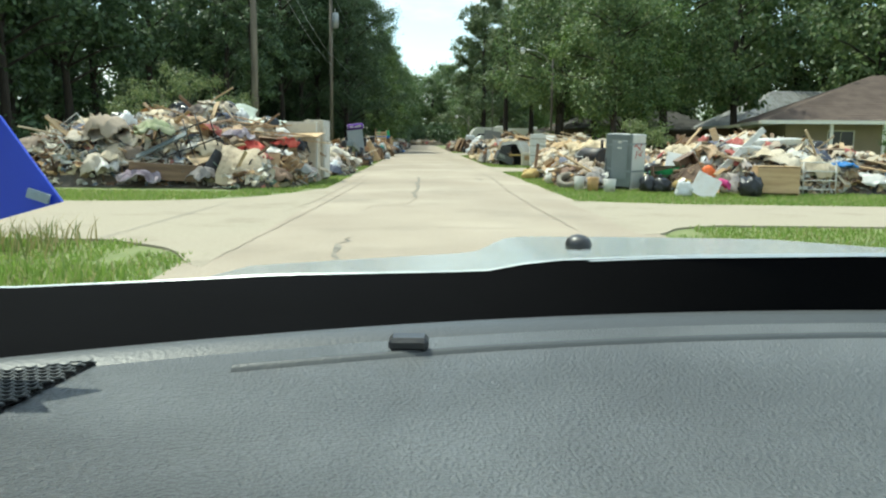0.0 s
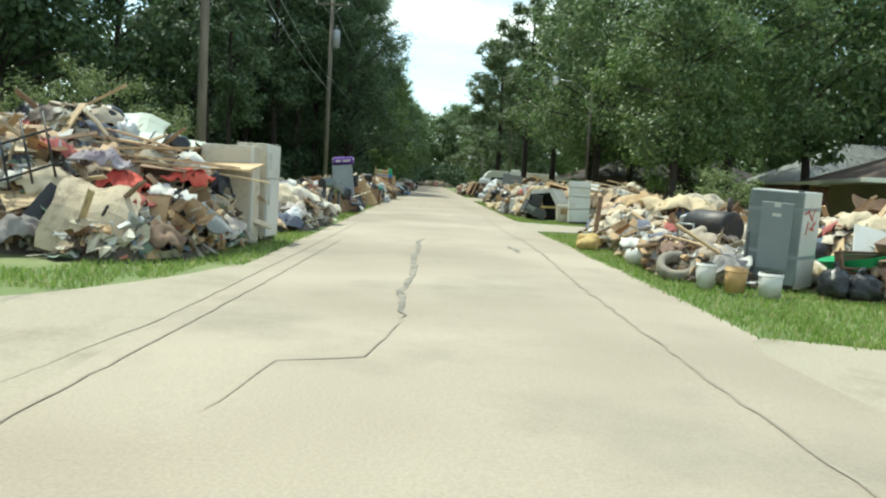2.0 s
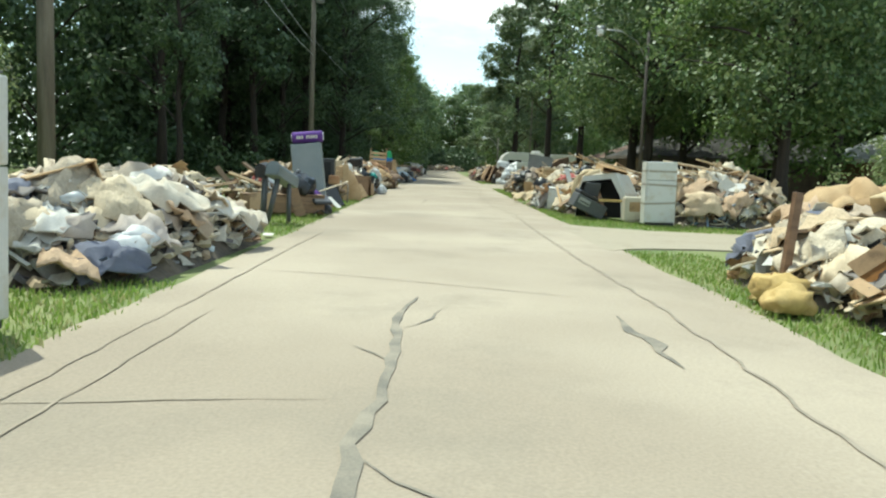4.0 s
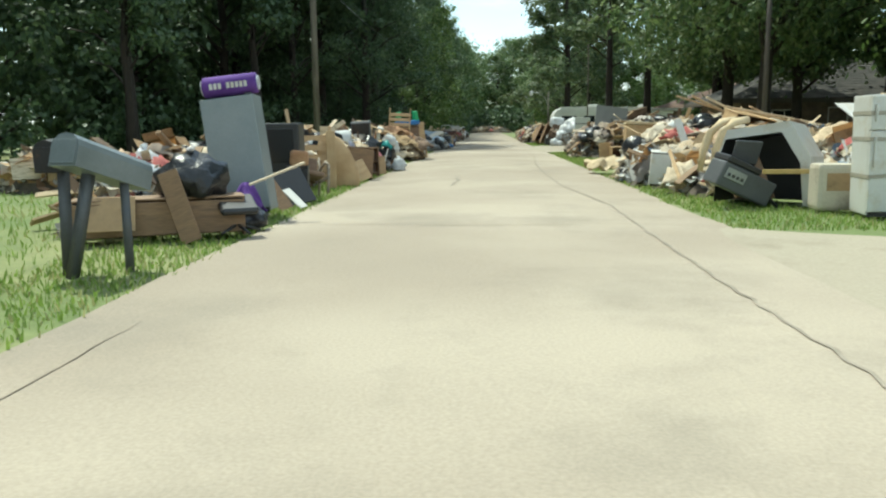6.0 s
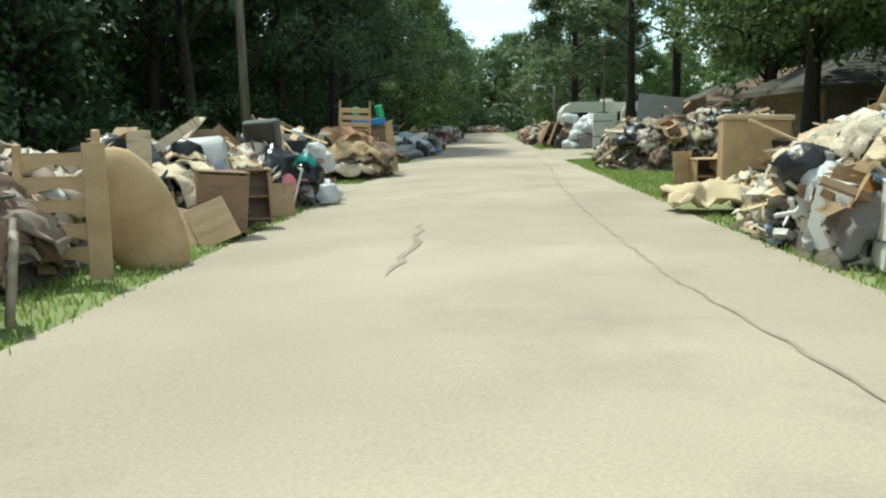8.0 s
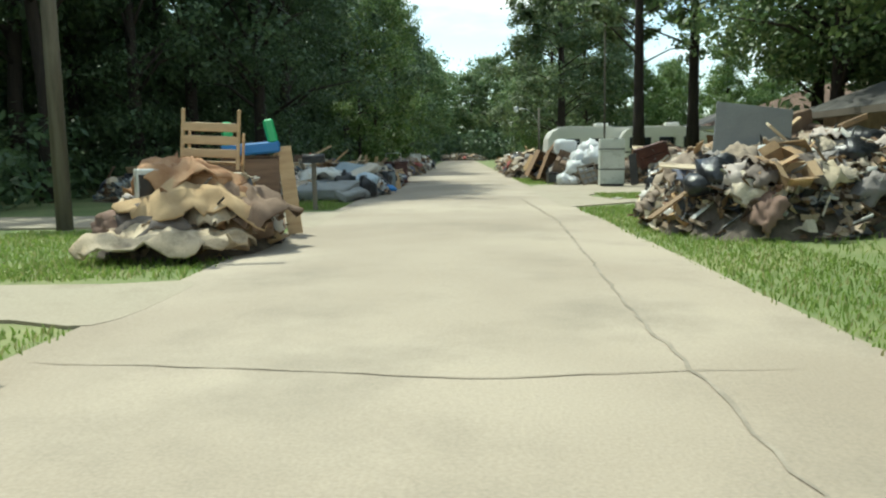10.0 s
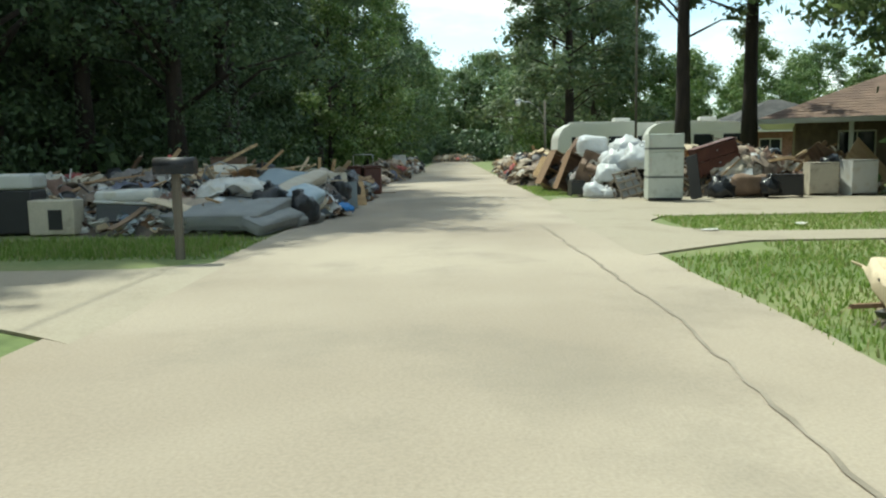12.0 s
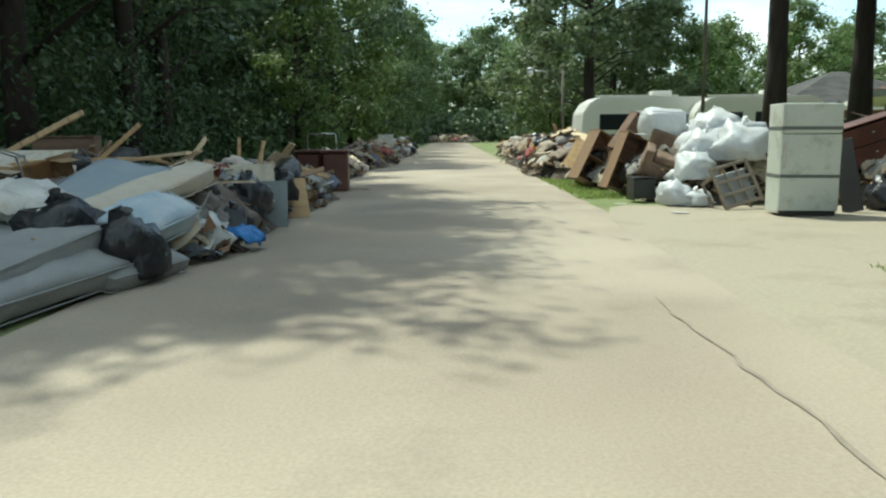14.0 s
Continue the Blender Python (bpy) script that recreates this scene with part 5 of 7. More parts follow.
root = thing("office_chair", "upturned black office chair on the verge", "chair", pose(-2.95, 40.3, 0, 0, 0, 30))
part("seat", box(.46, .46, .09, (0, 0, .34), (20, 0, 0), bevel=.03), MAT["black_plastic"], root)
for k in range(5):
    a = k * 72
    part("leg", tube([(0, 0, .14), (.28 * math.cos(radians(a)), .28 * math.sin(radians(a)), .05)], [.025, .015], 6), MAT["black_plastic"], root)

# long sideboard group
cabinet("sideboard", pose(-3.85, 40.15, 0, 0, 0, 24), 1.95, .5, .47, MAT["mid_wood"], "long low brown wooden sideboard on the verge", 0)
root = thing("mailbox", "grey and black mailboxes sagging on leaning wooden posts", "mailbox", pose(-3.42, 37.75, 0, 0, 0, -14))


def letter_box(name, at, length, w, h, rot, mat, label):
    """A letter box with a domed top, its front to the south."""
    bm = bmesh.new()
    prof = [(-w / 2, 0), (w / 2, 0)] + [(w / 2 * math.cos(a), h * .62 + h * .38 * math.sin(a)) for a in (0, .5, 1.05, 1.57, 2.1, 2.64, 3.14)]
    a, b = [[bm.verts.new((x, y, z)) for x, z in prof] for y in (0, length)]
    bm.faces.new(a)
    bm.faces.new(list(reversed(b)))
    for k in range(len(prof)):
        bm.faces.new((a[k], b[k], b[(k + 1) % len(prof)], a[(k + 1) % len(prof)]))
    bmesh.ops.recalc_face_normals(bm, faces=bm.faces[:])
    ob = part(name, bm, MAT[mat], root, label, pose(*at, *rot))
    part("flap", box(w * .9, .012, h * .72, (0, -.008, .02), bevel=.003), MAT[mat], ob)
    return ob


letter_box("grey_box", (.02, -.32, 1.0), .98, .30, .30, (-17, 0, 0), "slate_enamel", "grey sagging letter box")
letter_box("black_box", (-.34, -.12, .92), .55, .24, .30, (4, 0, 16), "black_metal", "black letter box")
part("post", tube([(-.36, .05, -.05), (-.30, .02, .94)], [.075, .075], 4), MAT["grey_plastic"], root)
part("post", tube([(-.18, -.10, -.05), (.02, .0, .96)], [.06, .06], 4), MAT["grey_plastic"], root)
part("post", tube([(.10, .34, -.05), (.10, .34, .86)], [.055, .055], 4), MAT["grey_plastic"], root)
leaning_board(-3.3, 39.72, .24, .88, 10, 6, "mid_wood", "reddish wooden board leaning against a sideboard", roll=-20)
leaning_board(-4.2, 39.55, .55, .42, 24, 18, "card", "pink-tan cardboard leaning on a sideboard", z=.14)
bag(-3.55, 40.45, .47, .95, "bagblack", 21, tall=.55)
bag(-3.05, 41.0, 0, .55, "bagblack", 22, tall=.55)
cloth(-3.35, 41.85, .05, .42, .4, .4, "purple_cloth", "crumpled purple cloth on the verge", 23)
leaning_board(-3.25, 41.7, .08, .85, 70, -62, "plank", "pale plank leaning across a refrigerator", z=.52, t=.03)
leaning_board(-3.2, 43.4, .30, .70, 34, 62, "mid_wood", "brown board leaning at the kerb of the grass", roll=-14)
leaning_board(-3.0, 43.7, .15, .52, 56, 50, "white_paint", "white panel lying on the grass", roll=-12)
bag(-4.6, 41.4, .7, .42, "bagwhite", 25)

# dark television cabinet and slatted crib group
root = thing("television", "large dark rear-projection television with its screen shut off", "television", pose(-4.05, 45.4, 0, 0, 0, 5))
part("cabinet_body", box(1.2, .62, 1.40, bevel=.03, seg=2), MAT["black_plastic"], root)
part("screen_pane", box(1.0, .02, .62, (0, -.315, .68), bevel=.008), MAT["screen"], root)
part("speaker_grille", box(1.0, .02, .32, (0, -.315, .14), bevel=.008), MAT["black_plastic"], root)


def scalloped_slat(w, h, t):
    """A slat with a straight top and a hollowed lower edge."""
    bm = bmesh.new()
    top = [(x * w, h) for x in (-.5, -.25, 0, .25, .5)]
    low = [(x * w, d * h) for x, d in ((.5, 0), (.38, .06), (.2, .30), (0, .38), (-.2, .30), (-.38, .06), (-.5, 0))]
    f = bm.faces.new([bm.verts.new((x, 0, z)) for x, z in top + low])
    r = bmesh.ops.extrude_face_region(bm, geom=[f])
    for v in [e for e in r["geom"] if isinstance(e, bmesh.types.BMVert)]:
        v.co.y += t
    bmesh.ops.recalc_face_normals(bm, faces=bm.faces[:])
    return bm


def slatted_headboard(m, w, h, slats, mat, label):
    root = thing("bed_headboard", label, "bed frame", m, "discarded furniture")
    for s in (-1, 1):
        part("side_post", box(.07, .06, h + (.16 if s > 0 else .04), (s * w / 2, 0, 0), bevel=.01), mat, root)
    step = (h - .12) / slats
    for k in range(slats):
        part("slat", scalloped_slat(w - .06, step * .80, .026), mat, root, "", pose(0, -.01, .12 + step * k))
    return root


slatted_headboard(pose(-3.88, 48.0, 0, -7, 0, 6), .72, 1.20, 5, MAT["light_wood"], "tan wooden bed headboard with scalloped slats")
leaning_board(-3.46, 47.95, .20, 1.24, 6, 20, "tan_fabric", "tall tan plywood board standing upright")
single("sofa_cushion", blob(.80, .36, 1.22, .05, 1.2, 61, 3, False), MAT["tan_fabric"], "large rounded tan cushion leaning on its side", "cushion", pose(-3.34, 48.85, .02, 0, 0, 18) @ pose(0, 0, 0, -8, -22, 0), "discarded bedding")
single("foam_cushion", blob(.66, .5, .40, .06, 1.2, 62, 3), MAT["tan_fabric"], "rolled tan foam cushion on furniture", "cushion", pose(-3.72, 45.6, .46, 6, -8, 16), "discarded bedding")
chair = thing("wooden_armchair", "dark wooden armchair with curved arms tipped forward", "chair", pose(-3.50, 46.15, .02, -14, 8, 34), "discarded furniture")
part("seat", soft_box(.46, .46, .11, .04, 5, .02, 4), MAT["brown_fabric"], chair, "brown fabric seat", pose(0, 0, .32))
part("backrest", box(.46, .05, .44, (0, .22, .36), (-10, 0, 0), bevel=.02, seg=2), MAT["brown_fabric"], chair)
for s in (-1, 1):
    x = s * .27
    part("arm_frame", tube([(x, -.24, 0), (x, -.27, .34), (x, -.25, .56), (x, -.12, .64), (x, .08, .60), (x, .24, .52)], [.03, .032, .036, .036, .032, .028], 8), MAT["grey_wood"], chair, "curved wooden arm")
    part("leg", tube([(x, .24, 0), (x, .22, .36), (x, .27, .82)], [.025, .03, .022], 8), MAT["grey_wood"], chair)
    part("side_rail", box(.03, .46, .06, (x, 0, .28), bevel=.008), MAT["grey_wood"], chair)
cabinet("dark_cabinet", pose(-3.45, 45.05, 0, 0, 0, 8), .40, .24, .60, MAT["black_plastic"], "small black cabinet standing before a television")
single("orange_cushion", soft_box(.34, .24, .30, .06, 9, .02, 4), MAT["orange_fabric"], "square orange-tan cushion on a black cabinet", "cushion", pose(-3.42, 45.05, .61, 0, 4, 8), "discarded bedding")
leaning_board(-3.2, 44.3, .60, .70, 36, 42, "black_plastic", "dark panel leaning against a television", t=.035, roll=-10)
leaning_board(-4.1, 50.2, .28, .6, 6, 10, "plank", "weathered board standing in the heap", z=.75)
cabinet("dresser", pose(-3.45, 50.9, 0, 0, 5, 28), .62, .45, .80, MAT["mid_wood"], "scuffed brown wooden cabinet among boards")
leaning_board(-3.72, 50.2, .9, .5, 40, 10, "plank", "broken brown shelf board leaning on a cabinet", roll=14)
leaning_board(-3.2, 50.3, .5, .55, 30, 30, "light_wood", "cream torn panel at the foot of a cabinet", roll=-20)
cabinet("bookcase", pose(-3.35, 51.75, .03, -10, 0, 22), .62, .34, .72, MAT["mid_wood"], "open brown bookcase lying on its back", open_front=True)
leaning_board(-3.3, 53.0, .55, .52, 16, 24, "card", "flattened cardboard leaning at the verge")
root = thing("water_heater", "white cylindrical water heater lying on the heap", "water heater", pose(-4.45, 52.5, .92, 0, 86, 12))
part("tank", tube([(0, 0, -.55), (0, 0, -.5), (0, 0, .5), (0, 0, .55)], [.24, .30, .30, .24], 22), MAT["white_enamel"], root)
part("pipe_stub", tube([(0, .1, .55), (0, .1, .66)], [.02, .02], 8), MAT["steel"], root)
leaning_board(-4.75, 51.5, .12, 1.0, 10, 0, "plank", "weathered pale rail sticking up over a tank", z=.95, t=.03, roll=58)
leaning_board(-4.5, 53.3, .5, .4, 10, 0, "plank", "square weathered panel on the heap", z=.95)
root = thing("monitor", "old dark television set standing on the heap", "television", pose(-4.08, 55.0, 1.0, 4, -3, 6))
part("case", box(.60, .42, .50, bevel=.03), MAT["grey_plastic"], root)
part("screen_pane", box(.52, .02, .40, (0, -.215, .05), bevel=.01), MAT["screen"], root)
root = thing("ceiling_fan", "white and cream ceiling fan dumped on the heap", "fan", pose(-3.55, 55.3, 1.25, 12, 20, 10))
part("motor", tube([(0, 0, -.06), (0, 0, .06)], [.1, .1], 14), MAT["white_paint"], root)
for k in range(4):
    part("blade", box(.5, .12, .012, (.32 * math.cos(k * 1.57), .32 * math.sin(k * 1.57), 0), (0, 0, k * 90), bevel=.003), MAT["light_wood"], root)
leaning_board(-3.3, 55.5, .05, .85, 0, 0, "plank", "pale wooden rod lying over a television", z=1.16, t=.04, roll=-64)
single("play_ball", blob(.33, .33, .32, .04, 1.5, 3), MAT["pink_plastic"], "pink play ball resting among bags", "ball", pose(-3.5, 54.3, .27))
bag(-3.75, 54.4, .38, .75, "bagblack", 31)
bag(-3.35, 55.3, .28, .6, "bagblack", 32)
bag(-3.3, 56.2, .5, .5, "bagwhite", 33)
bag(-3.35, 55.8, .75, .4, "bagwhite", 34)
cloth(-3.35, 54.9, .62, .4, .35, .2, "teal_plastic", "teal cloth among black bags", 35)
root = thing("wicker_basket", "brown wicker basket holding bags", "basket", pose(-3.5, 55.9, 0))
part("basket_body", tube([(0, 0, 0), (0, 0, .2), (0, 0, .4)], [.34, .46, .5], 18, close=False), MAT["mid_wood"], root)
bag(-2.95, 55.0, 0, .45, "bagwhite", 36, "green-tinted clear bag of rubbish on the grass")
leaning_board(-3.25, 53.6, .03, .75, 14, 20, "white_paint", "thin white stick leaning on furniture", roll=18, t=.03)

# blanket heap with a ladder-backed shelf
cloth(-4.1, 63.2, .12, 1.7, 1.5, .9, "orange_fabric", "heaped rust-orange blanket over furniture", 41)
mattress(pose(-3.35, 64.1, .02, 8, -40, 10), .7, .75, .24, "brown_fabric", "brown sofa seat cushion leaning on blankets", "loose_sofa_cushion", "cushion")
mattress(pose(-4.1, 63.0, .80, 4, 6, 20), .9, .7, .4, "orange_fabric", "rust-orange padded seat on top of the heap", "padded_seat", "cushion")
cloth(-4.2, 61.9, .02, 2.1, 1.1, .22, "stained_carpet", "tan crumpled carpet spread on the verge", 42, 4)
cloth(-4.1, 62.6, .30, 1.7, 1.3, .55, "tan_fabric", "tan carpet draped over furniture", 43, 30)
cloth(-3.5, 63.0, .30, 1.2, 1.3, .50, "brown_fabric", "dark brown blanket draped over furniture", 44, 75)
cloth(-4.3, 62.9, .75, 1.3, 1.1, .45, "orange_fabric", "rust-orange spread heaped on top", 45, 50)
mattress(pose(-3.5, 63.2, .25, 20, -12, 25), .8, .9, .3, "brown_fabric", "brown sofa seat tilted on the heap", "loose_sofa_cushion", "cushion")
cloth(-3.5, 63.6, .35, .9, .8, .35, "brown_fabric", "brown blanket folded over the heap", 341, 20)
cloth(-3.7, 62.5, .3, .9, .7, .3, "stained_carpet", "stained beige carpet folded over blankets", 342, 70)
leaning_board(-3.55, 62.2, .8, .5, 46, 14, "card", "flattened brown cardboard on blankets", z=.12, roll=10)
leaning_board(-3.2, 63.3, .55, .5, 40, 40, "tan_fabric", "tan padded panel leaning on blankets", z=.02, roll=-14, t=.06)
leaning_board(-4.4, 62.3, .7, .5, 50, -10, "card", "torn cardboard sheet on blankets", z=.4, roll=-12)
root = thing("wooden_shelf", "light wooden ladder-backed shelf upright on blankets", "shelf", pose(-4.05, 63.4, 1.18, -6, 3, 6))
for s in (-1, 1):
    part("upright", box(.05, .06, .92, (s * .42, 0, 0), bevel=.008), MAT["light_wood"], root)
    part("rear_upright", box(.04, .05, .62, (s * .42, .4, 0), bevel=.008), MAT["light_wood"], root)
for k in range(3):
    part("rail", box(.84, .03, .13, (0, -.01, .18 + .2 * k), bevel=.006), MAT["light_wood"], root)
part("seat_board", box(.84, .42, .03, (0, .2, .1), bevel=.006), MAT["light_wood"], root)
root = thing("microwave", "small white appliance beside the blankets", "appliance", pose(-4.6, 62.5, .72, 0, 0, 30))
part("case", box(.42, .34, .5, bevel=.02), MAT["white_enamel"], root)
part("front_glass", box(.3, .01, .34, (-.03, -.172, .08), bevel=.004), MAT["screen"], root)

# cabinet with the toy table
cabinet("tall_cabinet", pose(-3.98, 65.3, 0, 0, 0, 16), 1.0, .5, 1.35, MAT["dark_wood"], "stained dark cabinet with a plank leaning on it")
leaning_board(-3.18, 65.15, .26, 1.55, 8, 26, "light_wood", "tall tan board leaning upright on a cabinet", t=.03, roll=-4)
leaning_board(-3.85, 64.5, .8, .55, 22, 18, "drywall", "pale stained panel leaning at the foot of a cabinet")
root = thing("toy_table", "upturned blue and green plastic toy table", "toy", pose(-3.95, 65.3, 1.40, 0, -4, 16))
part("table_tray", box(1.0, .6, .2, bevel=.03), MAT["blue_plastic"], root)
for x in (-1, 1):
    for y in (-1, 1):
        part("leg", box(.17, .1, .42, (x * .4, y * .24, .17), (0, x * -8, 0), bevel=.03), MAT["green_plastic"], root)
bag(-4.0, 63.9, .0, .55, "bagblack", 44)

# mailbox and bedding in the shade
root = thing("mailbox", "black metal mailbox on a wooden post in the grass", "mailbox", pose(-4.12, 71.3, 0, 0, 0, 4))
part("post", box(.11, .11, 1.20, bevel=.01), MAT["pole_wood"], root)
bm = tube([(0, -.28, .12), (0, .28, .12)], [.11, .11], 14)
box(.22, .56, .12, (0, 0, 0), bevel=.006, bm=bm)
bx = part("letter_box", bm, MAT["black_metal"], root, "", pose(0, 0, 1.18, 0, 0, 90))
part("flag", box(.012, .05, .16, (.12, .1, .1), bevel=.003), MAT["red_metal"], bx)
mattress(pose(-4.85, 76.0, .16, 7, 0, -8), 1.95, 2.1, .34, "grey_fabric", "grey mattress lying flat at the edge of the heap")
mattress(pose(-3.95, 75.7, .06, 2, 22, -10), .42, 2.1, .26, "grey_fabric", "grey sofa cushion lying on the verge", "sofa_cushion", "cushion")
mattress(pose(-3.62, 76.9, .05, 0, 24, -14), .38, 1.2, .2, "grey_fabric", "long grey cushion rolled at the road edge", "sofa_cushion", "cushion")
root = thing("bathtub", "white fibreglass tub tipped on the heap", "bathtub", pose(-4.55, 77.1, .55, 0, -64, -15))
bm = tube([(0, 0, 0), (0, 0, .08), (0, 0, .42), (0, 0, .45), (0, 0, .42), (0, 0, .1)], [.18, .25, .30, .32, .27, .18], 20, close=True)
part("shell", bm, MAT["white_enamel"], root)
mattress(pose(-4.5, 77.9, .60, 17, 6, -9), .95, 1.95, .24, "bluegrey_fabric", "blue-grey mattress sloping over bags")
mattress(pose(-3.80, 77.6, .40, 12, 24, -12), .62, 1.15, .28, "blue_fabric", "light blue cushion sliding off a heap of bags")
mattress(pose(-3.98, 78.1, .62, 12, 12, -14), .46, 2.3, .26, "cream_cloth", "long beige rolled mattress on the heap", "carpet_roll", "carpet")
cloth(-5.1, 77.2, .52, 1.4, 1.2, .25, "white_paint", "white sheet spread over the heap", 61, 15, "sheet")
leaning_board(-3.85, 81.9, .85, .98, 18, 22, "beige_enamel", "beige panel standing on end in the heap", t=.05)
leaning_board(-3.35, 81.4, .42, .72, 14, 10, "slate_enamel", "dark grey panel standing at the road edge", t=.04)
leaning_board(-3.25, 82.8, .36, .7, 20, 30, "light_wood", "tan board leaning at the road edge")
for k, (x, y, z, ln, turn) in enumerate(((-6.2, 78.6, 1.02, 2.6, 8), (-6.8, 79.2, 1.1, 2.8, -6), (-5.6, 79.4, 1.05, 2.4, 14), (-7.6, 78.2, .98, 2.2, 20), (-5.2, 80.2, 1.0, 2.2, -12))):
    single("lumber_plank", bent_board(ln, .16, .04, .03, 500 + k), MAT["fresh_lumber"], "long pale board lying over the shaded heap", "plank", pose(x, y, z, 0, 4 - 3 * k, turn), "planks on the shaded heap")
root = thing("metal_chair_frame", "bare bent metal chair frame on the shaded heap", "chair", pose(-5.6, 77.8, .72, 0, 10, 20))
for y in (0, .45):
    part("frame_loop", tube([(-.45, y, 0), (-.38, y, .42), (-.1, y, .58), (.25, y, .52), (.5, y, 0)], [.014] * 5, 6), MAT["grey_metal"], root)
for x, z in ((-.38, .42), (.25, .52)):
    part("cross_tube", tube([(x, 0, z), (x, .45, z)], [.012, .012], 6), MAT["grey_metal"], root)
root = thing("tube_stand", "bent steel tube stand resting on trash carts", "stand", pose(-4.1, 89.5, 1.035, 0, 0, 4))
part("tube_loop", tube([(-.36, 0, 0), (-.36, 0, .36), (-.3, 0, .40), (.3, 0, .40), (.36, 0, .36), (.36, 0, 0)], [.016] * 6, 6), MAT["steel"], root)
part("foot_tube", tube([(-.36, 0, .012), (-.36, .3, .012)], [.014, .014], 6), MAT["steel"], root)
part("foot_tube", tube([(.36, 0, .012), (.36, .3, .012)], [.014, .014], 6), MAT["steel"], root)
for k, (x, y, z, s, mt) in enumerate(((-4.3, 76.9, .12, .85, "bagblack"), (-3.65, 76.9, .02, .75, "bagblack"), (-3.45, 79.5, .05, .55, "bagblack"), (-3.35, 78.4, .05, .5, "bagwhite"), (-3.5, 80.6, .25, .7, "bagblack"), (-3.5, 82.6, .3, .6, "bagblack"))):
    bag(x, y, z, s, mt, 51 + k)
cloth(-3.15, 78.9, .03, .6, .45, .15, "blue_plastic", "blue cloth spilling onto the road edge", 60)
root = thing("chest_freezer", "black chest appliance with a white lid in the grass", "appliance", pose(-9.2, 75.8, 0, 0, 0, 8))
part("case", box(1.15, .75, .85, bevel=.04, seg=2), MAT["black_plastic"], root)
part("lid", box(1.2, .8, .3, (0, 0, .86), bevel=.08, seg=3), MAT["white_enamel"], root, "white rounded lid")
part("side_panel", box(.16, .03, .8, (-.5, -.38, .02), bevel=.01), MAT["white_enamel"], root)
root = thing("cooling_unit", "beige metal cabinet with a dark opening", "appliance", pose(-8.05, 75.4, 0, 0, 0, 4))
part("case", box(.85, .5, .66, bevel=.02), MAT["beige_enamel"], root)
# no hole is cut: a black slab stands for the opening's shade
part("dark_opening", box(.26, .02, .38, (.08, -.256, .1), bevel=.005), MAT["black_plastic"], root)
root = thing("covered_bin", "black storage bin with a domed pale lid", "bin", pose(-6.9, 75.9, 0, 0, 4, 12))
part("bin_body", box(1.05, .7, .55, bevel=.05, seg=2), MAT["grey_plastic"], root)
part("lid", box(1.1, .75, .24, (0, 0, .58), (0, -5, 0), bevel=.1, seg=3), MAT["white_enamel"], root, "domed white lid")
part("lid_rim", box(1.14, .78, .05, (0, 0, .54), bevel=.015), MAT["white_paint"], root)
leaning_board(-6.6, 79.2, .07, 1.6, 20, -20, "plank", "pale weathered rail lying on the heap", z=1.0, t=.04, roll=62)
leaning_board(-7.6, 79.0, .09, 1.0, 10, 10, "plank", "broken dark stud sticking out of the heap", z=.85, t=.05, roll=38)
leaning_board(-5.4, 79.6, .06, 1.0, 10, 0, "plank", "thin lath sticking out of the heap", z=.9, t=.03, roll=48)
leaning_board(-5.6, 78.8, .9, .6, 50, 20, "drywall", "white drywall panel on the heap", z=.85)
leaning_board(-6.4, 78.6, .6, .5, 40, -15, "foam", "yellow foam sheet in the heap", z=.7)
cabinet("console_cabinet", pose(-6.6, 81.6, .9, 0, 0, 10), .9, .4, .5, MAT["dark_wood"], "dark console cabinet on the shaded heap")
root = thing("trash_cart", "maroon wheeled trash cart by the verge", "bin", pose(-3.75, 89.5, 0, 0, 0, 6), "trash carts")
part("bin_body", box(.62, .7, .95, bevel=.04), MAT["maroon_plastic"], root)
part("lid", box(.68, .78, .07, (0, 0, .96), bevel=.02), MAT["maroon_plastic"], root)
for s in (-1, 1):
    part("wheel", tube([(s * .25, .36, .1), (s * .31, .36, .1)], [.1, .1], 14), MAT["rubber"], root)
copy_thing(root, pose(-4.42, 89.7, 0, 0, 0, -6))
chair = thing("wooden_chair", "tan wooden chair upside down on the heap", "chair", pose(-4.5, 84.2, .85, 0, 8, 20))
part("seat", box(.45, .45, .05, bevel=.01), MAT["light_wood"], chair)
for sx in (-1, 1):
    for sy in (-1, 1):
        part("leg", box(.045, .045, .45, (sx * .19, sy * .19, .04), (sy * 5, sx * 5, 0), bevel=.006), MAT["light_wood"], chair)
leaning_board(-2.9, 89.2, .12, 2.0, 88, 80, "plank", "weathered plank lying at the road edge", z=.04)
cabinet("white_box", pose(-4.9, 112, 0, 0, 0, 10), .8, .7, 1.4, MAT["white_enamel"], "white appliance standing far along the verge", cat="appliance")

# heap beside the second driveway
root = thing("car_tyre", "dusty worn car tyre leaning back in the grass", "tyre", pose(4.38, 23.95, .19, 32, 0, -14))
bm = bmesh.new()
seg, rs = 28, [(.33, -.08), (.335, .0), (.33, .08), (.29, .10), (.22, .09), (.20, .06), (.20, -.06), (.22, -.09), (.29, -.10)]
ring = [[bm.verts.new((r * math.cos(2 * math.pi * k / seg), r * math.sin(2 * math.pi * k / seg), z)) for r, z in rs] for k in range(seg)]
for k in range(seg):
    for j in range(len(rs)):
        bm.faces.new((ring[k][j], ring[(k + 1) % seg][j], ring[(k + 1) % seg][(j + 1) % len(rs)], ring[k][(j + 1) % len(rs)])).smooth = True
part("tread", bm, MAT["dusty_rubber"], root)


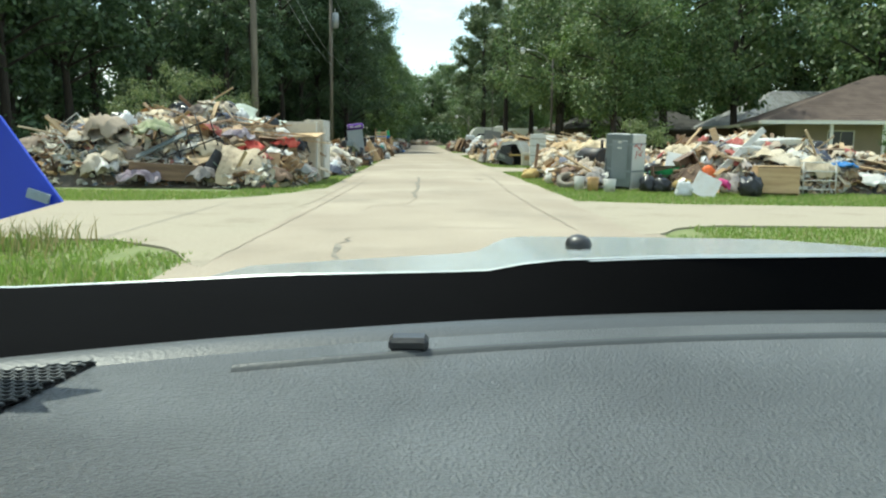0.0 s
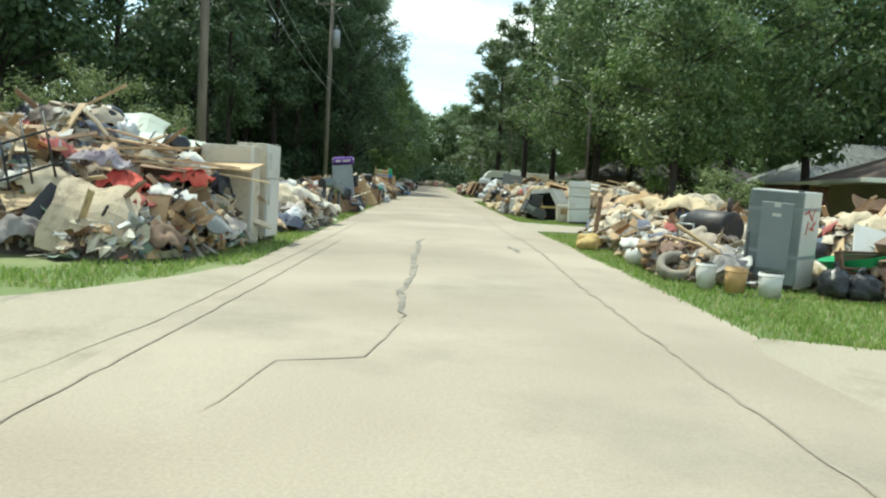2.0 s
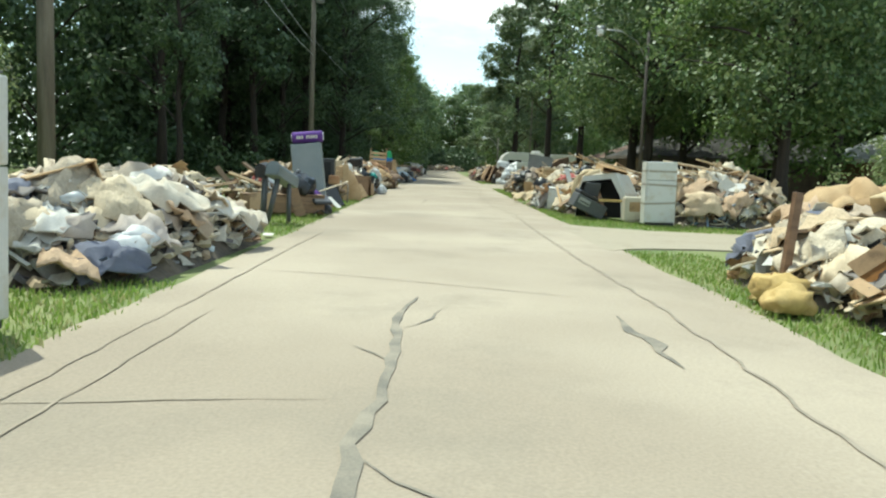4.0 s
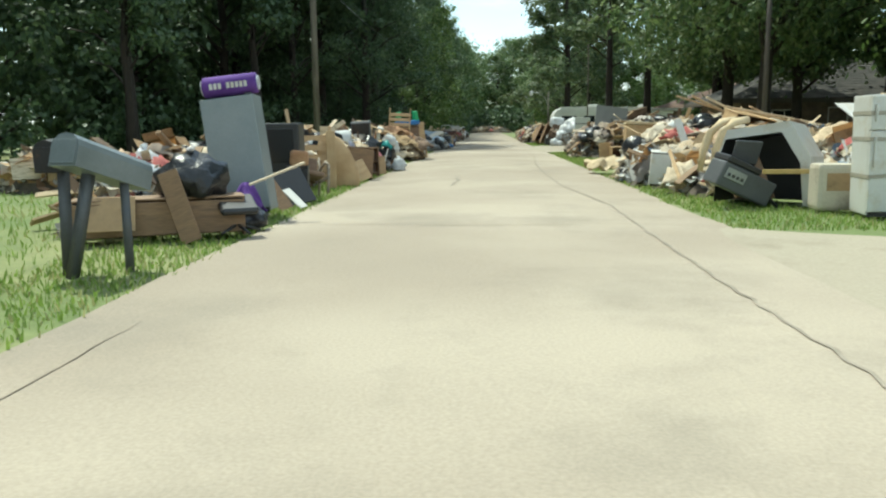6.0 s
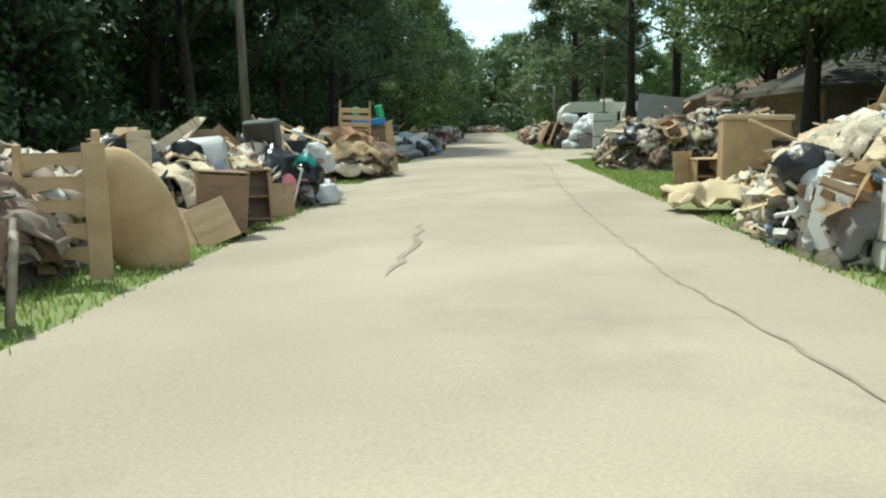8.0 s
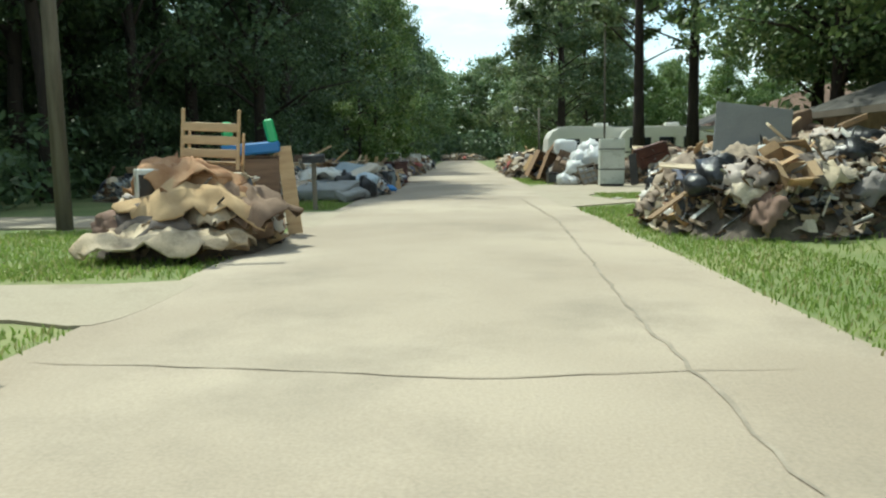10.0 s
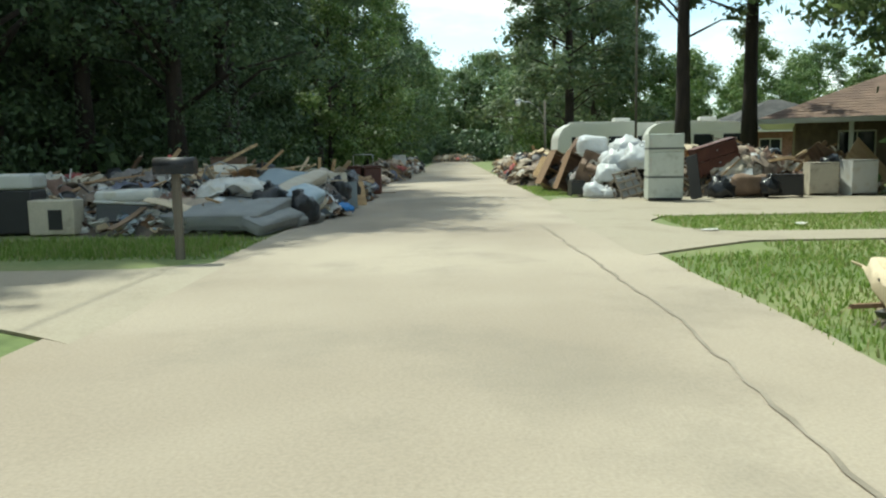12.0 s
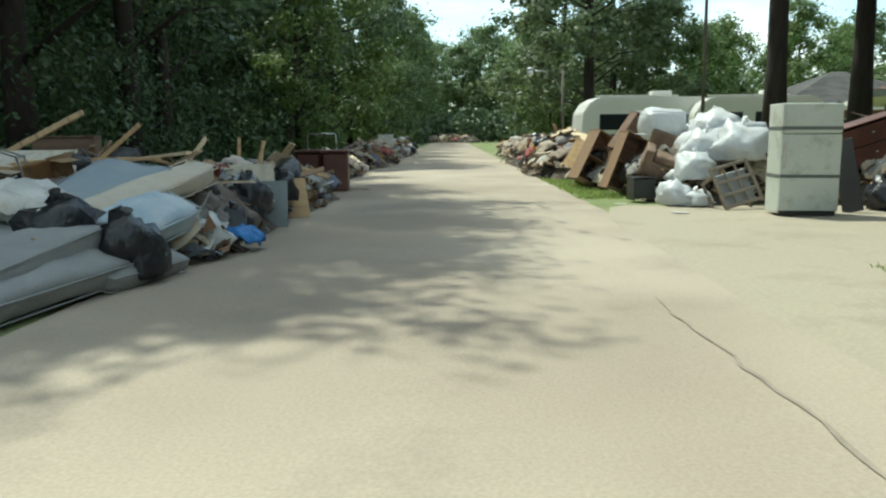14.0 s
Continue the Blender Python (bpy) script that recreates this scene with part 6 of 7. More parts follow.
def bucket(m, mat, label, r=.15, h=.37):
    root = thing("bucket", label, "bucket", m, "buckets on the verge")
    part("pail", tube([(0, 0, 0), (0, 0, h), (0, 0, h), (0, 0, .03)], [r * .86, r, r * .93, r * .8], 18, close=True), MAT[mat], root)
    part("rim", tube([(0, 0, h - .05), (0, 0, h - .035)], [r * 1.05, r * 1.05], 18), MAT[mat], root)
    bm = tube([(math.cos(a) * r * 1.04, 0, h - .06 - math.sin(a) * r * .9) for a in (0, .5, 1.0, 1.57, 2.1, 2.6, 3.14)], [.004] * 7, 5)
    part("wire_handle", bm, MAT["steel"], root)
    return root


bucket(pose(4.50, 22.85, 0), "white_paint", "white plastic bucket standing in the grass")
bucket(pose(4.80, 22.45, 0, 4, 0, 0), "tan_plastic", "tan plastic bucket full of scraps", .16, .36)
bucket(pose(5.18, 22.12, 0), "white_paint", "dirty white bucket with wet clothes", .17, .34)
bucket(pose(4.05, 25.95, .14, 78, 0, 40), "white_paint", "white bucket lying on its side in the grass", .17, .4)
root = thing("barrel_smoker", "black barrel smoker grill on a red frame", "grill", pose(5.35, 25.25, 0, 0, 0, -64))
part("barrel", tube([(-.48, 0, .82), (-.44, 0, .82), (.44, 0, .82), (.48, 0, .82)], [.26, .31, .31, .26], 22), MAT["black_metal"], root)
part("lid_half", box(.5, .4, .34, (-.42, .0, .72), (0, -14, 0), bevel=.12, seg=3), MAT["grey_metal"], root, "grey metal lid")
part("chimney", tube([(.36, 0, 1.07), (.36, 0, 1.37)], [.045, .045], 10), MAT["black_metal"], root)
for x in (-.4, .4):
    for y in (-.24, .24):
        part("leg", box(.035, .035, .68, (x, y, 0), bevel=.004), MAT["red_metal"], root)
for y in (-.24, .24):
    for z in (.18, .42):
        part("rail", box(.8, .03, .04, (0, y, z), bevel=.004), MAT["red_metal"], root)
part("handle_bar", tube([(-.5, -.36, .55), (-.5, -.36, .85), (-.1, -.36, .85), (-.1, -.36, .55)], [.025] * 4, 7), MAT["grey_metal"], root)
leaning_board(7.5, 22.3, .75, .62, 30, -16, "dark_wood", "dark brown board leaning behind an orange cushion", z=.12, roll=-28)
cabinet("dark_headboard", pose(6.9, 22.9, .15, -12, 0, 12), .8, .18, .5, MAT["dark_wood"], "dark wooden headboard with red-brown finish", open_front=True)
for k, (x, y, z, s, mt) in enumerate(((6.3, 22.5, 0, .55, "bagblack"), (6.6, 22.3, 0, .5, "bagblack"), (6.75, 20.8, 0, .45, "bagwhite"), (8.45, 20.9, 0, .65, "bagblack"), (5.0, 30.4, .1, .6, "bagblack"), (5.4, 29.3, .1, .6, "bagblack"))):
    bag(x, y, z, s, mt, 71 + k)
bag(4.0, 29.9, 0, .7, "yellow_sack", 81, tall=.45)
bag(3.85, 29.3, 0, .6, "yellow_sack", 82, tall=.45)
bag(4.25, 30.5, 0, .5, "yellow_sack", 83, tall=.5)
bag(7.15, 22.2, .02, .45, "yellow_sack", 84, "round tan sack at the foot of the heap")
single("orange_cushion", blob(.42, .34, .42, .25, 1.8, 5), MAT["orange_plastic"], "bright orange cushion in the debris", "cushion", pose(7.9, 22.5, .28))
leaning_board(7.1, 20.6, .62, .66, 34, -16, "white_paint", "white square panel leaning at the grass edge", roll=26)
cloth(7.9, 21.4, .12, .4, .3, .2, "magenta_cloth", "magenta cloth beside a white panel", 86)
leaning_board(7.95, 22.4, .16, 2.3, 24, -4, "white_paint", "long white board slanting up from the heap", z=.35, roll=50, t=.05)
leaning_board(8.95, 24.6, .2, .75, 10, 0, "light_wood", "short tan board sticking up from the heap", z=1.05, roll=-20)
cabinet("storage_cabinet", pose(9.35, 21.6, 0, 0, 0, -6), 1.05, .5, .72, MAT["light_wood"], "tan cabinet with a white top and door shut")
mattress(pose(9.35, 23.3, .98, 6, 2, 6), 1.3, .8, .28, "white_enamel", "dirty white mattress on the debris heap")
mattress(pose(10.2, 23.7, 1.26, 4, -2, -6), 1.5, .7, .2, "white_enamel", "white cushion slab on the debris heap")
root = thing("wire_rack", "white metal rack frame standing at the heap", "rack", pose(10.75, 22.1, 0, -6, 0, -4), "discarded furniture")
for s in (-1, 1):
    part("side_post", tube([(s * .42, 0, 0), (s * .42, 0, .85)], [.02, .02], 6), MAT["white_paint"], root)
    part("rear_post", tube([(s * .42, .4, 0), (s * .42, .4, .85)], [.02, .02], 6), MAT["white_paint"], root)
for k in range(4):
    part("cross_bar", tube([(-.42, 0, .12 + .24 * k), (.42, 0, .12 + .24 * k)], [.016, .016], 6), MAT["white_paint"], root)
    part("side_bar", tube([(-.42, 0, .12 + .24 * k), (-.42, .4, .12 + .24 * k)], [.012, .012], 6), MAT["white_paint"], root)
leaning_board(11.6, 22.6, .34, 1.5, 40, 30, "light_wood", "long cream board sloping off the heap", roll=-38)
cloth(11.7, 22.9, .6, .7, .5, .12, "blue_plastic", "blue tarp scrap on the heap", 88)
root = thing("wheelbarrow", "green wheelbarrow tray buried in boards", "wheelbarrow", pose(7.0, 23.3, .38, 0, -12, -14))
part("tray", tube([(0, 0, 0), (0, 0, .2)], [.36, .56], 16, close=False), MAT["green_plastic"], root)
for s in (-1, 1):
    part("handle", tube([(-.2, s * .25, .02), (1.0, s * .3, .2)], [.02, .02], 6), MAT["light_wood"], root)
leaning_board(7.35, 23.4, .75, .62, 40, -12, "white_enamel", "dirty white panel lying on a wheelbarrow", z=.52, roll=12)
curved_sheet(pose(8.3, 24.9, 1.12, 0, 0, 8) @ pose(0, 0, 0, -52, 10, 0), .9, .62, .02, .1, "mid_wood", "rust-brown bent panel on top of the heap", "bent_panel", "panel")
leaning_board(9.1, 22.7, 1.2, .5, 24, 4, "brown_fabric", "brown padded panel below mattresses", z=.3)
for k, (x, y, z, ln, pz, turn) in enumerate(((7.9, 23.6, .95, 1.5, -28, -14), (8.3, 23.7, 1.0, 1.7, -36, -6), (8.6, 24.0, 1.05, 1.6, -22, 20), (7.6, 23.5, .8, 1.3, -50, 8), (9.9, 22.9, .8, 1.4, 30, -4))):
    single("chair_frame_rail", bent_board(ln, .05, .04, .05, 400 + k), MAT["white_paint"], "bent white frame rail in the heap", "rail", pose(x, y, z, 0, pz, turn), "white rails in the heap")
cabinet("dark_bookcase", pose(7.75, 23.0, .22, 0, -30, 8), .5, .35, .8, MAT["dark_wood"], "dark wooden shelf unit tipped over in the heap", open_front=True)
leaning_board(4.14, 30.2, .09, 1.22, 0, 10, "dark_wood", "dark leaning mailbox post in the verge", t=.09, roll=5, name="wooden_post")
cloth(6.2, 30.2, .85, 1.5, 1.3, .3, "foam", "heaped cream insulation blanket", 89)
cloth(5.6, 31.6, .80, 1.3, 1.1, .35, "tan_fabric", "torn tan carpet piled in the heap", 90)
cloth(6.9, 31.0, .95, 1.2, 1.2, .3, "insul", "orange-cream insulation batts in a pile", 91)
cabinet("cardboard_box", pose(5.15, 28.7, 0, 0, 0, 25), .6, .5, .5, MAT["card"], "soaked open cardboard box on the verge", open_front=True, cat="box")
cabinet("cardboard_box", pose(4.95, 27.6, 0, 0, 8, -15), .5, .45, .42, MAT["card"], "torn cardboard box of scraps", open_front=True, cat="box")

# white refrigerator group
root = thing("hot_tub_shell", "white moulded shell with a black hollow side", "shell", pose(4.72, 44.55, 0, 0, 0, -34))
bm = bmesh.new()
prof = [(-.70, 0), (-.66, .78), (-.52, 1.20), (.46, 1.34), (.80, .78), (.88, 0)]
fr = [bm.verts.new((x, -.5, z)) for x, z in prof]
bk = [bm.verts.new((x * .92, .6, z * .95)) for x, z in prof]
inn = [bm.verts.new((x * .9 - .07, -.5, z * .87)) for x, z in prof]
deep = [bm.verts.new((x * .8, .5, z * .85)) for x, z in prof]
for k in range(5):
    bm.faces.new((fr[k], fr[k + 1], bk[k + 1], bk[k]))
    bm.faces.new((fr[k + 1], fr[k], inn[k], inn[k + 1]))
bm.faces.new(bk)
part("outer_shell", bm, MAT["white_enamel"], root)
bm = bmesh.new()
inn = [bm.verts.new((x * .9 - .07, -.495, z * .87)) for x, z in prof]
deep = [bm.verts.new((x * .8, .5, z * .85)) for x, z in prof]
for k in range(5):
    bm.faces.new((inn[k], inn[k + 1], deep[k + 1], deep[k]))
bm.faces.new(deep)
part("hollow_inside", bm, MAT["black_plastic"], root, "black hollow inside")
for k in range(2):
    x, y = 3.86 + .19 * k, 45.55 - .11 * k
    pts = [(x, y, .46), (x + .05, y, .84), (x + .16, y + .02, 1.14), (x + .36, y + .05, 1.33), (x + .62, y + .08, 1.38)]
    single("foam_pad", tube(pts, [.05, .075, .08, .075, .06], 10), MAT["foam"], "bent cream foam pad hanging over the shell", "pad", group="foam pads")
leaning_board(3.62, 45.9, .07, 1.0, 40, -30, "light_wood", "thin pale lath leaning on the heap", z=.2, roll=-38, t=.02)
for k in range(4):
    leaning_board(4.18 + .15 * k, 44.2 - .08 * k, .11, .78, 22, -20, "mid_wood", "reddish wooden slat leaning in the shell", z=.1, roll=-24, t=.03)
root = thing("copier", "dark grey plastic office machine tipped on the grass", "machine", pose(4.02, 43.95, .19, 6, 24, 14))
part("case", box(.98, .5, .40, bevel=.035, seg=2), MAT["grey_plastic"], root)
part("scanner_bed", box(.62, .52, .10, (-.17, 0, .405), bevel=.02), MAT["black_plastic"], root)
part("open_lid", box(.46, .035, .40, (.02, .2, .50), (16, -20, 0), bevel=.012), MAT["grey_plastic"], root, "raised dark lid")
panel = part("control_panel", box(.36, .02, .17, (-.24, -.262, .16), bevel=.006), MAT["grey_metal"], root, "light grey control panel")
for k in range(4):
    part("key", box(.05, .012, .05, (-.36 + .08 * k, -.274, .20), bevel=.003), MAT["black_plastic"], panel)
part("paper_tray", box(.34, .4, .05, (.60, 0, .10), (0, 14, 0), bevel=.012), MAT["black_plastic"], root)
root = thing("toilet_tank", "clear plastic tub of brown scraps beside a refrigerator", "tub", pose(5.25, 43.2, 0))
part("tub_body", box(.56, .42, .70, bevel=.07, seg=2), MAT["beige_enamel"], root)
part("torn_label", box(.34, .012, .26, (.02, -.214, .3), bevel=0), MAT["card"], root, "torn brown cardboard label")
leaning_board(4.75, 43.6, .8, .07, 0, 4, "yellow_sack", "yellow plastic rail lying across the shell", z=.52, t=.05)
leaning_board(6.9, 45.6, .9, .6, 60, 20, "white_paint", "white panel lying on lumber", z=1.35)
for k in range(9):
    single("lumber_plank", bent_board(R.uniform(1.6, 2.6), .12, .035, .02, 160 + k), MAT["fresh_lumber"], "loose plank stacked behind a refrigerator", "plank", pose(7.4 + R.uniform(-.6, .9), 44.3 + R.uniform(-1, 1), 1.1 + .06 * k, R.uniform(-6, 6), R.uniform(-12, 14), R.uniform(-20, 30)), "planks behind the refrigerator")
for k in range(7):
    single("lumber_plank", bent_board(R.uniform(1.6, 2.8), .11, .035, .02, 180 + k), MAT["fresh_lumber"], "broken plank sticking up from the heap", "plank", pose(5.9 + R.uniform(-.7, .9), 49.6 + R.uniform(-1.2, 1.4), 1.25 + .04 * k, R.uniform(-10, 10), R.uniform(8, 30), R.uniform(-30, 40)), "planks on the far heap")
cabinet("wooden_tray", pose(5.6, 48.9, 1.15, 14, 10, 20), 1.0, .5, .35, MAT["light_wood"], "light wooden drawer lying on the heap", open_front=True)
for k, (x, y, z, w, h, tilt, turn) in enumerate(((3.42, 49.1, 0, .5, .70, 10, 24), (3.66, 48.2, 0, .5, .72, 5, -8), (4.1, 49.4, .2, .5, .5, 20, 20))):
    cabinet("white_drawer_unit", pose(x, y, z, tilt, 4, turn), w, .38, h, MAT["white_paint"], "white painted drawer unit tipped at the road edge")
leaning_board(4.3, 48.2, .16, .95, 20, 10, "white_paint", "white strip of trim sticking up", z=.55, roll=-14, t=.03)
cloth(4.1, 50.2, .55, .9, .7, .3, "blue_fabric", "pale blue cloth in the white heap", 95)
bag(3.9, 50.0, .5, .5, "bagblack", 96)
cloth(4.6, 51.2, .85, 1.3, 1.0, .3, "white_paint", "torn white sheeting on the heap", 97)
cloth(5.6, 50.8, 1.0, 1.3, 1.1, .3, "insul", "orange and cream insulation on the heap", 98)
cloth(3.25, 53.2, .03, 1.3, 1.0, .2, "foam", "crumbled cream insulation at the road edge", 99)
root = thing("wooden_headboard", "tan upholstered headboard with a cushion on top", "headboard", pose(4.50, 55.3, 0, -6, 2, 6), "discarded furniture")
part("board_panel", box(1.2, .3, 1.30, bevel=.03), MAT["tan_fabric"], root)
part("top_cushion", box(1.24, .42, .1, (0, 0, 1.29), bevel=.04, seg=2), MAT["foam"], root)
cabinet("plywood_box", pose(3.95, 55.9, 0, 0, 0, 12), .85, .5, .62, MAT["light_wood"], "open tan plywood box at the grass edge", open_front=True, cat="box")
leaning_board(3.42, 55.75, .42, .78, 6, 26, "tan_fabric", "tan plywood side panel standing on the grass")
cloth(4.3, 55.9, .25, .8, .6, .45, "tan_fabric", "tan cloth-covered cushion leaning on a box", 101)
leaning_board(4.9, 54.6, .1, 1.3, 84, -78, "orange_fabric", "orange wooden beam across the heap", z=.95, t=.05)
cabinet("black_cabinet", pose(5.3, 55.2, .3, 0, -10, 20), .7, .5, .7, MAT["black_plastic"], "black cabinet lying in the heap")
cabinet("white_drawer_unit", pose(4.9, 54.5, .25, 70, 0, 40), .5, .35, .7, MAT["white_paint"], "white drawer unit lying on its back")

# brown heap behind the lawn
leaning_board(4.78, 65.5, 1.36, .95, 8, 4, "grey_fabric", "large grey-green plywood sheet standing in the heap", z=1.16, roll=7)
root = thing("bathroom_fixture", "dark upturned recliner on the heap", "chair", pose(6.2, 66.2, 1.2, 160, 14, 30))
part("seat", box(.9, .8, .5, bevel=.1, seg=2), MAT["black_plastic"], root)
sofa(pose(6.1, 67.3, 1.0, 12, -14, 24), 1.9, "brown_fabric", "dark brown sofa thrown on the heap")
leaning_board(4.7, 64.6, .7, .75, 36, 16, "drywall", "pale broken panel at the foot of the heap")
leaning_board(5.2, 64.9, .5, .9, 30, -20, "white_paint", "white panel leaning on debris", roll=20)
cloth(4.4, 65.4, .45, 1.2, 1.0, .35, "brown_fabric", "brown curtain heaped on debris", 111)
cloth(5.0, 66.3, .95, 1.2, 1.0, .3, "tan_fabric", "tan curtain heaped on debris", 112)
cloth(4.2, 66.9, .4, 1.0, .9, .3, "foam", "dirty cream foam at the heap's foot", 113)
bag(4.9, 65.2, .75, .45, "bagwhite", 114)

# sacks beside the freezer
for k, (x, y, z, s, tall) in enumerate(((4.9, 86.8, 1.15, 1.35, .5), (4.5, 85.9, .75, 1.2, .55), (5.1, 85.5, .8, 1.2, .6), (4.1, 85.2, .45, .9, .6), (3.6, 84.7, 0, .75, .6), (3.95, 84.4, 0, .5, .6), (5.4, 86.2, 1.0, 1.0, .6))):
    bag(x, y, z, s, "bagwhite", 121 + k, "bulging white plastic sack of wet clothing", tall)
mattress(pose(3.85, 87.0, 1.22, 0, 4, 12), 1.0, .7, .7, "bagwhite", "white wrapped box of bedding on the heap", "wrapped_box", "box")
chair = thing("open_frame_chair", "grey-brown open-framed wooden armchair tipped on its back", "chair", pose(4.62, 83.75, .06, -24, -14, 14), "discarded furniture")
for sx in (-1, 1):
    part("side_rail", box(.06, .06, .85, (sx * .36, 0, 0), bevel=.01), MAT["grey_wood"], chair)
    part("rear_post", box(.05, .05, .7, (sx * .36, .45, 0), bevel=.01), MAT["grey_wood"], chair)
    part("armrest", box(.07, .5, .05, (sx * .36, .22, .66), bevel=.012), MAT["grey_wood"], chair)
for z in (.03, .26, .5, .78):
    part("cross_rail", box(.72, .04, .06, (0, 0, z), bevel=.01), MAT["grey_wood"], chair)
for sx in (-.13, .11):
    part("spindle", box(.035, .03, .75, (sx, 0, .04), bevel=.006), MAT["grey_wood"], chair)
part("seat_pad", box(.64, .06, .62, (0, .10, .08), bevel=.025), MAT["grey_fabric"], chair, "grey torn seat pad")
cabinet("dresser", pose(7.35, 84.9, .72, 0, -16, 8), 1.3, .55, .85, MAT["maroon_plastic"], "reddish-brown dresser lying at an angle on the heap", 2, "dresser")
leaning_board(6.2, 83.05, .34, 1.30, 14, -40, "black_plastic", "dark panel leaning against a freezer", roll=-15)
cabinet("small_black_cabinet", pose(3.2, 85.9, 0, 0, 0, 10), .45, .4, .45, MAT["black_plastic"], "small black cabinet at the road edge")
cabinet("brown_cabinet", pose(2.65, 89.9, .05, 0, 28, 20), .9, .55, 1.35, MAT["mid_wood"], "brown cabinet leaning over at the road edge", open_front=True)
cabinet("brown_cabinet", pose(2.95, 87.6, .05, 0, 22, 14), .6, .45, 1.35, MAT["mid_wood"], "orange-brown wooden cabinet leaning on sacks", open_front=True)
cabinet("tan_cabinet", pose(2.7, 91.5, .3, 20, 20, 40), 1.0, .5, .8, MAT["light_wood"], "tan cabinet tipped over on the far heap", open_front=True)
mattress(pose(3.3, 97.5, 1.0, 10, -14, 20), 1.2, 1.6, .25, "foam", "yellowed mattress on the far heap")
leaning_board(11.4, 84.9, 1.6, 1.6, 22, 8, "light_wood", "large pale panel leaning on debris", roll=44, z=.05)
leaning_board(9.6, 84.8, .55, 1.9, 26, 8, "light_wood", "long tan panel leaning at a slant on debris", roll=55, z=.35)
leaning_board(9.2, 85.0, .5, 1.9, 10, 8, "dark_wood", "long dark panel sloping off the heap", roll=56, z=.3)
cabinet("storage_chest", pose(8.75, 83.45, 0, 0, 0, -6), .95, .5, .62, MAT["black_plastic"], "black storage chest standing on the drive", cat="chest")
cabinet("stove", pose(10.1, 84.2, 0, 0, 0, -6), .8, .65, .92, MAT["beige_enamel"], "beige kitchen stove standing on the drive", cat="stove")
cabinet("stove", pose(11.1, 84.0, 0, 0, 0, 4), .75, .65, .98, MAT["white_enamel"], "white washing machine standing on the drive", cat="appliance")
mattress(pose(7.9, 83.6, .05, 0, 0, 6), 1.2, .5, .6, "brown_fabric", "brown sofa base on the drive", "ottoman_block", "sofa")
bag(8.3, 83.2, .1, .6, "bagblack", 131)
cabinet("dark_dresser", pose(3.35, 88.9, .85, 6, 34, 10), .7, .5, 1.0, MAT["dark_wood"], "dark brown dresser tilted on top of the heap", 3, "dresser")
sofa(pose(3.9, 86.4, .35, 14, 20, -10), 1.4, "brown_fabric", "dark brown sofa thrown below white sacks", 2)
leaning_board(6.9, 84.0, .05, 1.3, 20, 0, "plank", "thin lath leaning across the heap", z=.35, roll=52, t=.03)
leaning_board(7.6, 83.9, .9, .7, 50, -14, "grey_metal", "bent grey metal panel on the heap", z=.35)
bag(7.0, 83.5, 0, .7, "bagblack", 141)
for k, (x, y) in enumerate(((4.0, 74.3), (5.9, 75.2), (-2.9, 34.9), (3.3, 83.1), (2.6, 84.9))):
    single("litter_scrap", broken_sheet(.34, .2, .008, k + 3), MAT["white_paint"], "flat scrap of white litter on the ground", "litter", pose(x, y, .008, 2, -2, k * 50), "litter")

# ---- poles, lamps, wires ----
def utility_pole(x, y, h, label, arm=False, transformer=False, lean=0, r=.16):
    root = thing("utility_pole", label, "pole", pose(x, y, -.1, 0, lean, 0), "utility poles")
    part("shaft", tube([(0, 0, 0), (0, 0, h * .5), (0, 0, h)], [r, r * .88, r * .7], 12), MAT["pole_wood"], root)
    if arm:
        part("crossarm", box(2.4, .1, .12, (0, -.12, h - 1.0), bevel=.01), MAT["pole_wood"], root)
        for s in (-1, 1):
            part("brace", tube([(s * .75, -.14, h - .95), (0, -.14, h - 1.7)], [.02, .02], 5), MAT["grey_metal"], root)
            part("insulator", tube([(s * 1.1, -.12, h - .88), (s * 1.1, -.12, h - .72)], [.05, .03], 8), MAT["lamp_glass"], root)
    if transformer:
        can = part("transformer", tube([(.36, -.1, h - 3.9), (.36, -.1, h - 3.85), (.36, -.1, h - 2.75), (.36, -.1, h - 2.7)], [.22, .27, .27, .22], 16), MAT["grey_metal"], root)
        part("bushing", tube([(.36, -.1, h - 2.7), (.36, -.1, h - 2.4)], [.04, .03], 7), MAT["grey_metal"], can)
    return root


utility_pole(-7.4, 36.0, 12.0, "weathered wooden utility pole before the woods")
utility_pole(-8.35, 67.0, 14.2, "wooden utility pole with a crossarm and transformer", True, True)
utility_pole(-9.4, 118, 13.0, "far wooden utility pole with a crossarm", True)
utility_pole(6.6, 93.5, 9.5, "slim wooden pole behind the debris", r=.055)


def street_lamp(x, y, h, reach, label, pole="pole_wood"):
    root = thing("street_lamp", label, "street lamp", pose(x, y, -.1), "street lamps")
    part("shaft", tube([(0, 0, 0), (0, 0, h)], [.09, .065], 10), MAT[pole], root)
    pts = [(0, 0, h - 1.3), (-reach * .25, 0, h - .45), (-reach * .6, 0, h - .05), (-reach, 0, h)]
    part("arm", tube(pts, [.035] * 4, 7), MAT["grey_metal"], root)
    head = part("lamp_head", tube([(-reach - .28, 0, h + .02), (-reach, 0, h + .05), (-reach + .12, 0, h + .02)], [.10, .13, .06], 10), MAT["grey_metal"], root)
    part("glass_bowl", blob(.34, .34, .3, .02, 1, 1, 2, False), MAT["lamp_glass"], head, "pale glass bowl", pose(-reach - .1, 0, h - .24))
    return root


